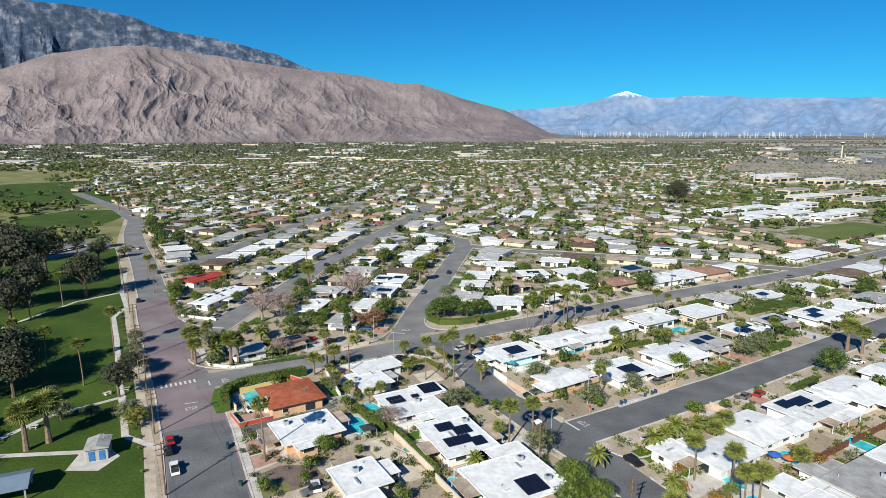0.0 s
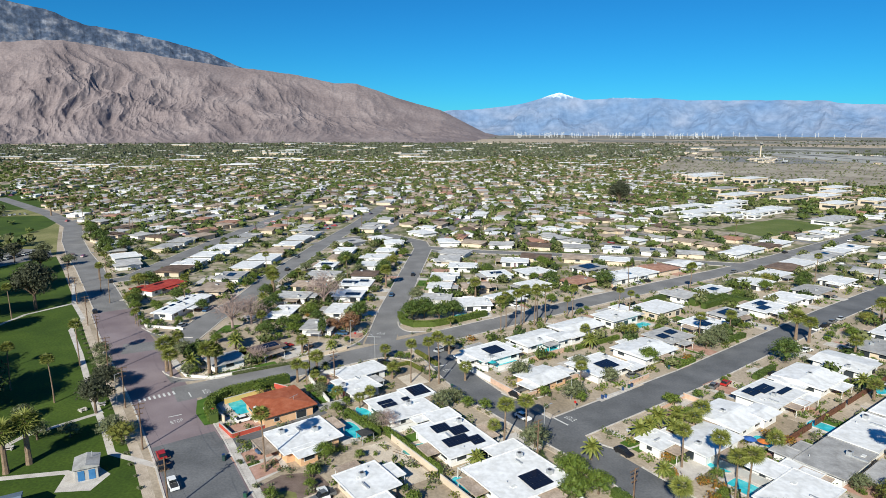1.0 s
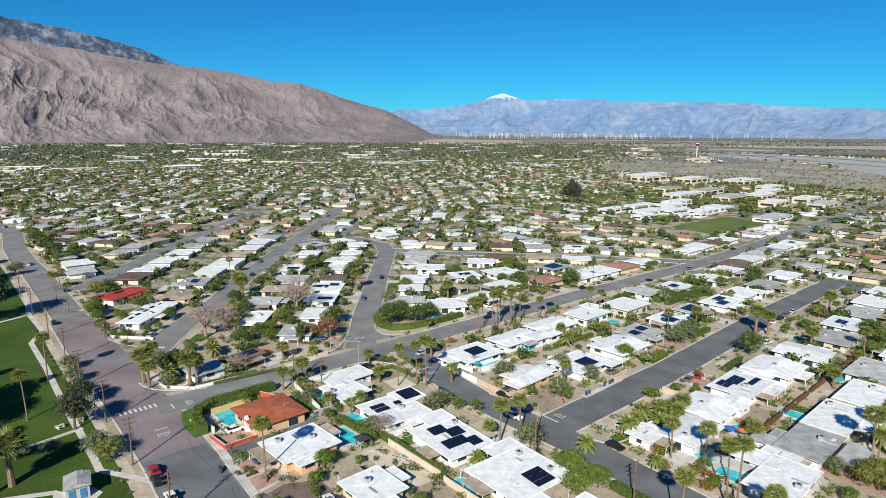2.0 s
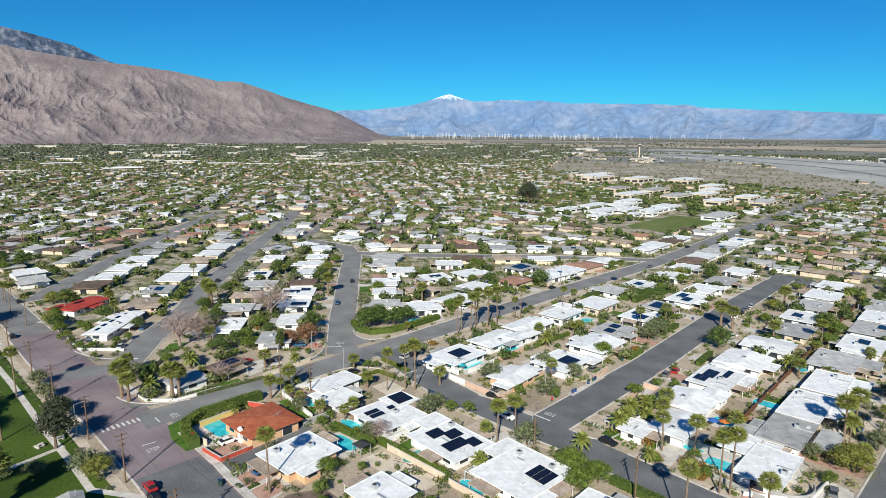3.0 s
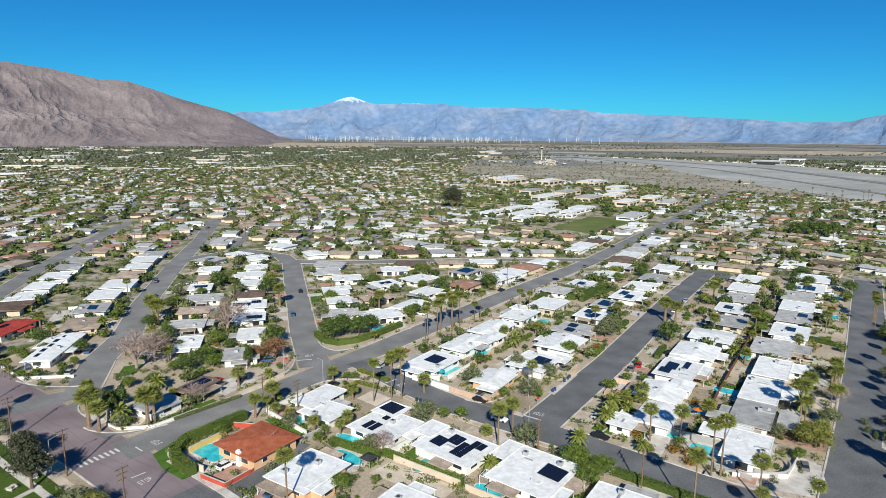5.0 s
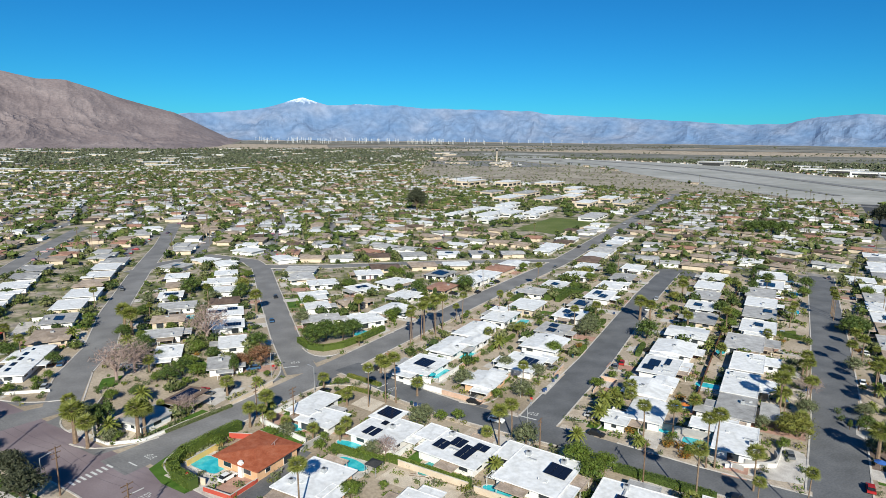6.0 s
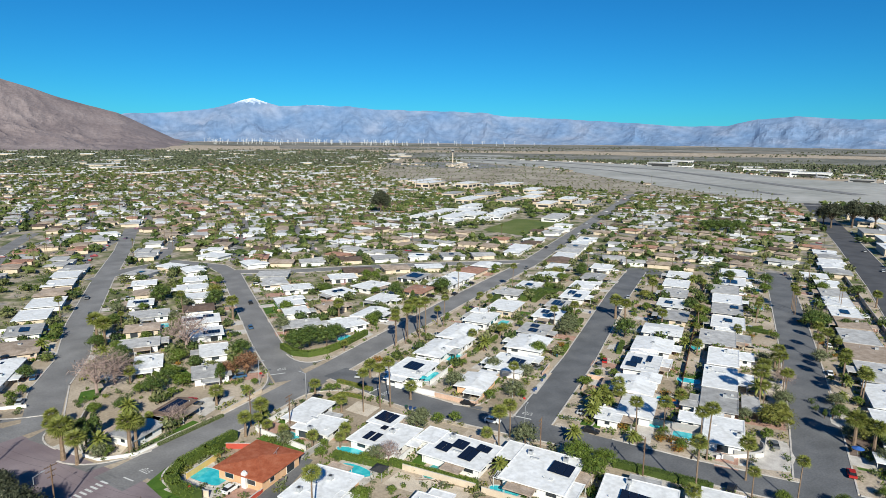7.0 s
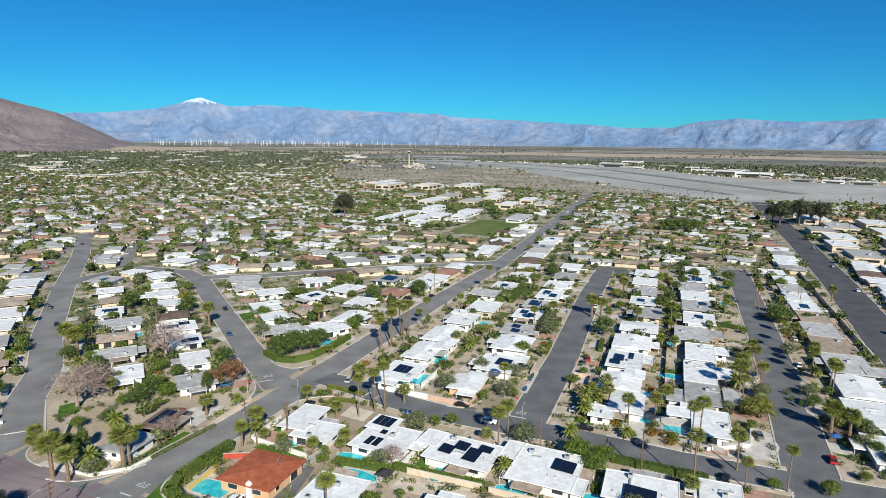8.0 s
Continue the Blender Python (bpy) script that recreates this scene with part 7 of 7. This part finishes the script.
SIGN_RED = material("sign_red", [(0.45, 0.02, 0.02), (0.5, 0.03, 0.03)], 2, 2, 0.5)


def stop_sign(x, y, a):
    e = thing("stop_sign", x, y, 0, a, "red octagonal stop sign on a post", "road sign", "road signs")
    part("post", Mb().cone((0, 0, 0), (0, 0, 2.2), 0.04, 0.04, 5), METAL, e)
    part("plate", Mb().cone((0, -0.06, 2.45), (0, -0.04, 2.45), 0.42, 0.42, 8), SIGN_RED, e)
    cu = bpy.data.curves.new("lettering", "FONT")
    cu.body, cu.size, cu.align_x, cu.align_y = "STOP", 0.3, "CENTER", "CENTER"
    cu.materials.append(FRAME)
    o = new("lettering", cu)
    o.parent, o.matrix_basis = e, pose(0, -0.065, 2.45, 90, 0, 0)


stop_sign(-56.5, 148.5, 29)
stop_sign(-22.5, 205, 169)
stop_sign(37, 143.5, 120)

# ---- park hut and shelter ----
BLUE_DOOR = material("blue_painted_door", [(0.03, 0.13, 0.3), (0.05, 0.17, 0.36)], 1, 3, 0.5)
BLUE_ROOF = material("blue_grey_metal_roof", [(0.17, 0.23, 0.3), (0.22, 0.28, 0.35)], 0.6, 4, 0.5, metal=0.2)
hut = thing("park_hut", -76.3, 124.5, 0, 20, "small grey park hut with blue doors", "hut")
part("wall", Mb().box(0, 0, 0, 4.2, 5.0, 2.8), WALL_GREY, hut)
part("roof", roof_mesh(5.0, 6.0, "gable", 0.25), ROOF_PALE, hut).location = (0, 0, 2.8)
for dx in (-1.0, 1.0):
    part("door", Mb().box(dx, -2.53, 0.02, 1.2, 0.1, 2.2), BLUE_DOOR, hut, "blue painted door")
part("vent_pipe", Mb().cone((1, 1, 2.8), (1, 1, 4.6), 0.08, 0.08, 6), METAL, hut)
shelter = thing("picnic_shelter", -87, 108.5, 0, 25, "open picnic shelter with a blue-grey metal roof", "shelter")
part("roof", roof_mesh(11, 8, "gable", 0.3), BLUE_ROOF, shelter).location = (0, 0, 2.7)
for dx in (-4.8, 4.8):
    for dy in (-3.3, 3.3):
        part("post", Mb().box(dx, dy, 0, 0.3, 0.3, 2.75), WALL_GREY, shelter)


def bench(x, y, a):
    e = thing("park_table", x, y, 0, a, "concrete picnic table with benches in the park", "picnic table", "picnic tables")
    part("tabletop", Mb().box(0, 0, 0.7, 1.9, 0.8, 0.08), CONCRETE, e)
    part("bench", Mb().box(0, 0.75, 0.42, 1.9, 0.3, 0.07), CONCRETE, e)
    part("bench", Mb().box(0, -0.75, 0.42, 1.9, 0.3, 0.07), CONCRETE, e)
    for dx in (-0.6, 0.6):
        part("leg", Mb().box(dx, 0, 0, 0.15, 1.6, 0.7), CONCRETE, e)


bench(-88, 159, 20)
bench(-91.5, 156, 50)
bench(-99, 137, 10)

# ---- bins at the kerb ----
BIN = material("bin_plastic", [(0.02, 0.06, 0.2), (0.03, 0.04, 0.05), (0.02, 0.09, 0.05)], by="object", rough=0.5)


def bin_at(x, y, a):
    e = thing("wheelie_bin", x, y, 0.04, a, "blue plastic wheelie bin standing at the kerb", "bin", "bins")
    part("body", Mb().box(0, 0, 0.05, 0.58, 0.66, 0.95), BIN, e)
    part("lid", Mb().box(0, 0.02, 1.0, 0.64, 0.74, 0.07), BIN, e)


for x, y in ((46.8, 149.8), (48, 150.4), (54.6, 154.6), (57, 156), (58.2, 156.8), (75, 168.5), (-49, 128), (-48.6, 127.1), (-41, 112.5), (6.5, 161), (7.2, 159.8), (8, 158.5), (128.5, 201.5), (99, 151.5), (-30, 199), (120, 110.5)):
    bin_at(x, y, rnd.uniform(0, 90))

# garden umbrellas and a shade sail by the pools
CLOTH_TEAL = material("teal_canvas", [(0.02, 0.3, 0.34), (0.03, 0.38, 0.42)], 1, 3, 0.8)
CLOTH_ORANGE = material("orange_canvas", [(0.5, 0.14, 0.03), (0.6, 0.2, 0.05)], 1, 3, 0.8)
CLOTH_BLUE = material("blue_canvas", [(0.03, 0.1, 0.35), (0.05, 0.14, 0.42)], 1, 3, 0.8)


def umbrella(x, y, cloth, label):
    e = thing("garden_umbrella", x, y, 0.06, 0, label, "umbrella", "umbrellas")
    part("pole", Mb().cone((0, 0, 0), (0, 0, 2.5), 0.03, 0.03, 5), METAL, e)
    part("canopy", Mb().cone((0, 0, 2.15), (0, 0, 2.7), 1.5, 0.05, 8), cloth, e)


umbrella(18, 175.5, CLOTH_TEAL, "teal canvas umbrella beside the pool")
umbrella(20.5, 174.3, CLOTH_TEAL, "teal canvas umbrella beside the pool")
umbrella(74, 119.5, CLOTH_ORANGE, "orange canvas umbrella beside the pool")
umbrella(71.5, 121, CLOTH_BLUE, "blue canvas umbrella beside the pool")
umbrella(-45.5, 151, CLOTH_ORANGE, "orange canvas umbrella beside the pool")


def lounger(x, y, a):
    e = thing("sun_lounger", x, y, 0.06, a, "white sun lounger on a pool deck", "lounger", "sun loungers")
    part("seat", Mb().box(0.3, 0, 0.3, 1.3, 0.62, 0.08), FRAME, e)
    b = part("backrest", Mb().box(-0.35, 0, 0, 0.7, 0.62, 0.08), FRAME, e)
    b.matrix_basis = pose(-0.35, 0, 0.32, 0, 35, 0)
    for dx in (-0.3, 0.8):
        part("leg", Mb().box(dx, 0, 0, 0.06, 0.56, 0.3), METAL, e)


for x, y, a in ((-45.8, 156, 120), (-45, 157.4, 120), (-44.2, 158.8, 120), (22, 173.8, 30), (30, 178.2, 30), (-24.5, 137, 30), (58, 105.5, 120)):
    lounger(x, y, a)

# ---- ground patches, walls and planting of particular yards ----
BROWN_GRAVEL = material("brown_gravel", [(0.12, 0.085, 0.07), (0.17, 0.125, 0.105), (0.22, 0.165, 0.14)], 0.4, 6, 0.95, speck=0.2, speck_scale=5)


def patch(pts, mat, label, z=0.040):
    sheet("yard_patch", pts, z, mat, label, "yard")


patch([(-36, 167), (-33.5, 168), (-26.5, 153), (-29, 152)], GARDEN_LAWN, "green lawn strip behind a terracotta roof")
patch([(-33.4, 169.4), (-25.6, 174.6), (-24.6, 170), (-26.4, 157), (-28.6, 157.4)], GARDEN_LAWN, "bright green lawn beside a white house")
patch([(-9, 170), (-3, 173.5), (0.5, 166), (-5.5, 162.5)], SAND, "pale sand yard behind a hedge")
patch([(-18.5, 130), (-12.5, 132.5), (-2.5, 116), (-8.5, 113)], SAND, "pale dirt yard with building rubble")
patch([(-10.5, 133), (-4.5, 136.5), (-3, 133), (-9, 130)], GARDEN_LAWN, "green lawn beside the pool")
patch([(12.5, 130.5), (19.8, 134), (16, 124), (20.5, 127)][:2] + [(24.5, 126.5), (19, 123)], CONCRETE, "pale concrete drive beside the street")
patch([(79.4, 94.5), (80.5, 88.5), (74.2, 83), (66, 80.5), (62, 85), (58.5, 89.5), (67.5, 88.2)], CONCRETE, "pale concrete corner drive", 0.046)
patch([(111.2, 91.9), (113, 83), (101.5, 83.5), (103, 87.5)], CONCRETE, "pale concrete drive across the street")
patch([(38, 85), (44, 86.5), (50, 75.5), (43, 70)], BRICK_PAVE, "rose paved front yard")
patch([(116.3, 115), (122.5, 110.8), (110.6, 104), (103.5, 107)], SAND, "pale sand front yard with palms")
patch([(150.5, 138.3), (150, 130), (141, 126), (136.9, 133.2)], CONCRETE, "pale concrete front drive")
patch([(71, 119), (80, 124.5), (84, 118), (75, 112.5)], BRICK_PAVE, "rose tiled pool terrace")
patch([(57.5, 139), (73, 147.5), (77, 141), (62, 132)], BRICK_PAVE, "rose paved front court")
patch([(46, 148), (60, 156.5), (63, 151), (50, 146)][:2] + [(60, 158), (45, 150)], CONCRETE, "pale concrete pavement by the kerb")
patch([(12, 190), (8, 186), (13, 176), (22, 172), (20, 186)], SAND, "pale sand corner yard")
patch([(20.5, 159), (30, 165), (36, 152), (27, 148.5)], DIRT, "dry corner lot with weeds", 0.038)
patch([(78, 168.5), (86, 173), (82, 178), (75, 174)], GARDEN_LAWN, "green front lawn by the court")
patch([(-65, 174.5), (-46, 184.5), (-47.5, 187), (-66.5, 177)], GARDEN_LAWN, "lawn strip on the corner lot")
patch([(-74, 183), (-67, 177), (-64, 182), (-70, 196), (-76, 193)], SAND, "pale sand garden on the corner lot")
patch([(-50, 197), (-41, 201), (-33, 197), (-44, 188)], CONCRETE, "pale concrete drive of the corner lot")
patch([(-74, 216), (-68, 218), (-66, 226), (-72, 226)], GARDEN_LAWN, "small green lawn by the street")
patch([(-46, 219), (-40, 221), (-41, 228), (-47, 226)], GARDEN_LAWN, "small green back lawn")
patch([(-58, 150.5), (-45, 158), (-41.5, 151), (-54, 145)], CONCRETE, "pale pool terrace of the walled garden", 0.02)
patch([(-52, 143.5), (-46, 147), (-43, 142.5), (-49, 139)], BRICK_PAVE, "rose paved forecourt", 0.032)
patch([(-48.5, 130.5), (-40, 136), (-34, 123), (-40.6, 116.6)], CONCRETE, "pale concrete drive with parked cars", 0.036)
patch([(-47.4, 128.6), (-45, 124.9), (-37.6, 130.4), (-40.2, 134.2)], BRICK_PAVE, "rose paved strip across a drive", 0.044)
patch([(-44, 122.6), (-41.2, 117.8), (-35.2, 122.4), (-37.4, 127.2)], BRICK_PAVE, "rose paved strip across a drive", 0.044)
patch([(-46.2, 126), (-44.1, 123.2), (-40.4, 125.6), (-43.0, 129.2)], LAWN, "planted bed in a paved front yard", 0.049)
patch([(-53, 136.4), (-46.6, 131.6), (-27.6, 148.6), (-30.6, 152.6), (-43, 141), (-49, 137.2)], ASPHALT_DARK, "dark asphalt drive beside the red wall", 0.041)
patch([(-39.7, 115.4), (-35.1, 120), (-27.8, 120.5), (-24.6, 115.4), (-27.3, 106), (-36.6, 106)], BROWN_GRAVEL, "dark brown gravel drive", 0.038)
patch([(-36.9, 111.4), (-35, 113.4), (-33, 113.9), (-31.1, 113), (-30.3, 109.7), (-31.5, 106.5), (-36, 106.5)], DRY_LAWN, "dry round bed in a gravel drive", 0.046)
row("bush_dark", (-44.6, 125.2, 0.5), (-43.4, 126.2, 0.5), (-42.4, 127, 0.5), (-34, 110.5, 0.8))
row("bush_olive", (-43.6, 127.6, 0.7), (-45.2, 126.2, 0.6), (-42, 125.6, 0.7), (-32.5, 109, 0.9), (-39.5, 115.8, 0.9))
PLANKS = thing("plank_pile", -7.5, 124.5, 0.045, 125, "heap of weathered planks and rubble in a dirt yard", "planks")
for i in range(14):
    o = part("plank", Mb().box(0, 0, 0, rnd.uniform(1.5, 3.6), 0.16, 0.05), WOOD if i % 3 else CONCRETE, PLANKS)
    o.matrix_basis = pose(rnd.uniform(-4, 4), rnd.uniform(-1.4, 1.4), 0.055 * (i % 4), 0, 0, rnd.uniform(-40, 40))
patch([(-63.6, 159.5), (-61.6, 151.5), (-57.6, 144.6), (-55.2, 145.6), (-59, 152), (-59.4, 158), (-56, 163), (-58.5, 164.4)], GARDEN_LAWN, "green lawn strip outside the hedge", 0.043)
patch([(47, 177), (57, 182), (60, 178), (50, 172)], GARDEN_LAWN, "green lawn beside a fence")

garden_wall(-11.6, 135.3, -3.6, 139.2, 1.7)
garden_wall(-11.4, 132.7, -1.9, 116.2, 1.5, WALL_CREAM, "long cream block wall beside a yard")
garden_wall(-1.5, 114.5, 4.5, 104, 1.5, WALL_CREAM, "long cream block wall beside a yard")
garden_wall(-30, 150, -22.5, 153.6, 1.7, WALL_GREY, "grey block wall between two gardens")
garden_wall(53.9, 104.6, 59.5, 90.8, 1.2, WALL_GREY, "low grey wall along the street")
garden_wall(22, 172, 33, 178, 1.6)
garden_wall(33, 178, 47, 186, 1.7, WALL_ROSE, PEACHW)
garden_wall(58, 158, 66, 163, 1.2, WALL_ROSE, PEACHW)
garden_wall(69.5, 148.5, 76, 138, 1.4, WALL_ROSE, "rose block wall round a front court")
garden_wall(60, 142, 69.5, 148, 0.9, WALL_ROSE, "rose block wall round a front court")
garden_wall(173, 92, 250, 136.8, 1.9, WALL_CREAM, "long cream block wall along the boulevard")
garden_wall(250, 136.8, 327, 181.5, 1.9, WALL_CREAM, "long cream block wall along the boulevard")
garden_wall(-76, 194, -71, 211, 1.5, WALL_GREY, "grey block wall along the side street")
garden_wall(190, 293, 240, 323, 1.7, WALL_CREAM, "long cream block wall along the cross street")
garden_wall(250, 382, 352, 433, 1.8, WALL_CREAM, "long cream block wall beside the school field")


def curved_wall():
    """Rounded grey garden wall at the street corner."""
    e = thing("curved_wall", 68, 92, 0, 0, "rounded grey stucco wall at the street corner", "wall")
    mb = Mb()
    n, cx, cy, r = 14, 0.0, 2.6, 6.0
    for i in range(n):
        a0, a1 = radians(200 + 130 * i / n), radians(200 + 130 * (i + 1) / n)
        mb.prism([(cx + r * math.cos(a0), cy + r * math.sin(a0)), (cx + r * math.cos(a1), cy + r * math.sin(a1)), (cx + (r - 0.25) * math.cos(a1), cy + (r - 0.25) * math.sin(a1)), (cx + (r - 0.25) * math.cos(a0), cy + (r - 0.25) * math.sin(a0))], 0, 1.5)
    part("wall", mb, WALL_GREY, e)


curved_wall()
hedge([(-12.7, 136), (-1.2, 116.6)], 1.1, 1.9, LEAF_GREEN, "clipped green hedge beside a block wall")
hedge([(-22.6, 147), (-14.4, 135)], 1.3, 1.8, LEAF_GREEN, "clipped green hedge beside a pool")
hedge([(-14, 176), (-5, 180.5), (-1, 174)], 1.0, 1.0, LEAF_GOLD, "low yellow-green hedge round a yard")
hedge([(164.7, 151), (168, 140.5)], 1.6, 1.7, LEAF_DARK, "dark clipped hedge beside a driveway")
hedge([(203, 129), (214, 122.5)], 3.0, 2.8, LEAF_DARK, "tall dark clipped hedge between lots")
hedge([(70, 197), (52, 188)], 1.2, 1.5, LEAF_GREEN, "green hedge beside a fence")
hedge([(118, 235), (134, 243), (142, 232)], 4.0, 2.8, LEAF_DARK, "massive dark hedge round a garden")
hedge([(100, 239), (112, 246)], 2.5, 2.4, LEAF_DARK, "dark hedge along the cross street")
row("gold", (87.5, 94.5, 1.15))
row("palm_mid", (47.5, 79.5, 0.75), (96, 104.6, 1.3), (134.7, 98.2), (122.6, 87.7, 1.15), (179.6, 152.1, 0.9), (162, 115.3), (153, 114.5))
row("palm_tall", (53.5, 72.6, 0.8), (106.2, 103, 0.7), (210, 151, 0.85), (213, 153, 0.85), (207, 149, 0.8), (216, 155, 0.9), (233, 141, 0.8), (238, 144, 0.8))
row("date", (60, 133.5, 0.9), (-30.5, 176.5, 0.6), (-33, 172.5, 0.6))
row("ficus", (191, 134.5, 0.9), (196, 132, 0.8), (206.4, 127.5, 0.5), (40.5, 243, 0.6))
row("small", (9, 148, 1.1), (13.4, 146.2), (-1.5, 151.8, 0.8))
row("palm_short", (-10.3, 169.5), (-16.6, 153.4, 0.9), (-19.4, 150.6, 0.8), (-25.4, 154.4, 0.9), (-30.2, 162.4, 0.8), (-32.7, 167.6, 0.8))
row("olive", (6.3, 152.1, 0.75), (47.5, 171, 0.9), (152, 113, 0.9))
row("bush_dark", (62.2, 138.8, 0.8), (69, 91.5, 1.0), (66, 92.5, 0.9))


def pergola(x, y, a, w, d):
    e = thing("pergola", x, y, 0, a, "white slatted pergola beside a house", "pergola", "pergolas")
    for sx in (-1, 1):
        for sy in (-1, 1):
            part("post", Mb().box(sx * w / 2, sy * d / 2, 0, 0.12, 0.12, 2.3), FRAME, e)
    for sx in (-1, 1):
        part("beam", Mb().box(sx * w / 2, 0, 2.3, 0.1, d + 0.4, 0.16), FRAME, e)
    n = int(d / 0.5)
    for i in range(n + 1):
        part("slat", Mb().box(0, -d / 2 + d * i / n, 2.46, w + 0.5, 0.12, 0.06), FRAME, e)


gazebo = thing("gazebo", -17.6, 132.8, 0.04, 30, "dark canopy on four posts beside a pool", "gazebo")
part("canopy", Mb().add([(-1.7, -1.7, 2.3), (1.7, -1.7, 2.3), (1.7, 1.7, 2.3), (-1.7, 1.7, 2.3), (0, 0, 3.0)], [(3, 2, 1, 0), (0, 1, 4), (1, 2, 4), (2, 3, 4), (3, 0, 4)]), DARK, gazebo)
for gx in (-1.5, 1.5):
    for gy in (-1.5, 1.5):
        part("post", Mb().box(gx, gy, 0, 0.1, 0.1, 2.31), METAL, gazebo)
pergola(4.6, 114, G30, 3.0, 4.0)
pergola(-3, 131.5, G30, 3.2, 4.0)

for i in range(26):
    px, py = -61.5 - i * 2.72, 117.5 + i * 4.85
    plant("bush_olive", px - 1.6, py, rnd.uniform(0.5, 0.9))
row("round", (-113, 249, 0.8), (-118, 262, 0.9), (-104, 249, 0.75), (-121, 272, 0.8), (-98, 252, 0.7))
row("ficus", (-116, 256, 0.7), (-100, 262, 0.7), (-86, 247, 0.6))
row("small", (-101, 228), (-105, 233), (-97, 227), (-90, 230), (-87, 234), (-102, 246), (-110, 240), (-108, 256), (-99, 272))
row("bush_dark", (-106, 238), (-103, 229), (-99, 225), (-108, 243), (-94, 227), (-90, 226), (-112, 252), (-96, 230))
row("palm_mid", (-104, 228, 0.7), (-106, 231, 0.6), (-149, 303, 0.9), (-151, 306, 0.85), (-118, 275, 0.9), (-96, 258, 0.9))
garden_wall(-111, 246, -101, 227, 0.9)
garden_wall(-101, 227, -86, 222, 0.9)
row("ficus", (99, 71.5, 0.65), (103, 75.5, 0.5), (84, 60, 0.7), (80, 55, 0.7))
row("olive", (90, 69, 0.8), (97, 80.5, 0.7), (116, 92, 0.8))
row("gold", (100, 78, 0.55), (94.5, 68.5, 0.6))
row("ficus", (104, 80.5, 0.6), (108, 87.5, 0.55), (88.5, 65.5, 0.55))
# the dark gravel tone also carries the tree shade over this yard
patch([(84, 74), (98, 82), (104, 72), (90, 64)], BROWN_GRAVEL, "brown gravel front yard with cars, darkened in colour for tree shade", 0.042)
row("cypress", (106, 88.5, 0.45), (104.5, 90, 0.4))
row("round", (52, 75, 0.55), (60, 66, 0.7), (73, 63, 0.5))
row("bush_dark", (93, 71), (96, 74), (101, 81), (88, 72), (108, 94), (112, 97))
umbrella(88.5, 75, CLOTH_BLUE, "blue canvas umbrella in a front yard")

# ---- planting and cars by the park road ----
for k, (x, y) in enumerate(((-172, 368), (-178, 381), (-185, 394), (-193, 407), (-201, 420), (-209, 434), (-217, 448), (-166, 376), (-225, 466))):
    if road_gap(x, y) > 2:
        plant(("round", "ficus")[k % 2], x, y, 1.15)
row("palm_thick", (-293, 549, 1.2), (-288.6, 557, 1.15), (-287, 578, 1.2), (-276, 579, 1.1), (-275, 601, 1.2), (-269, 611, 1.15))
row("olive", (-208.8, 369.6, 1.5), (-254.5, 417.5, 1.1), (-181.4, 341, 1.2))
for k in range(7):
    car(("white", "silver", "grey")[k % 3], -337 + k * 3.1, 545 + k * 2.0, 120)
car("white", -240, 372, 20)
car("blue", -228.9, 347, 70)
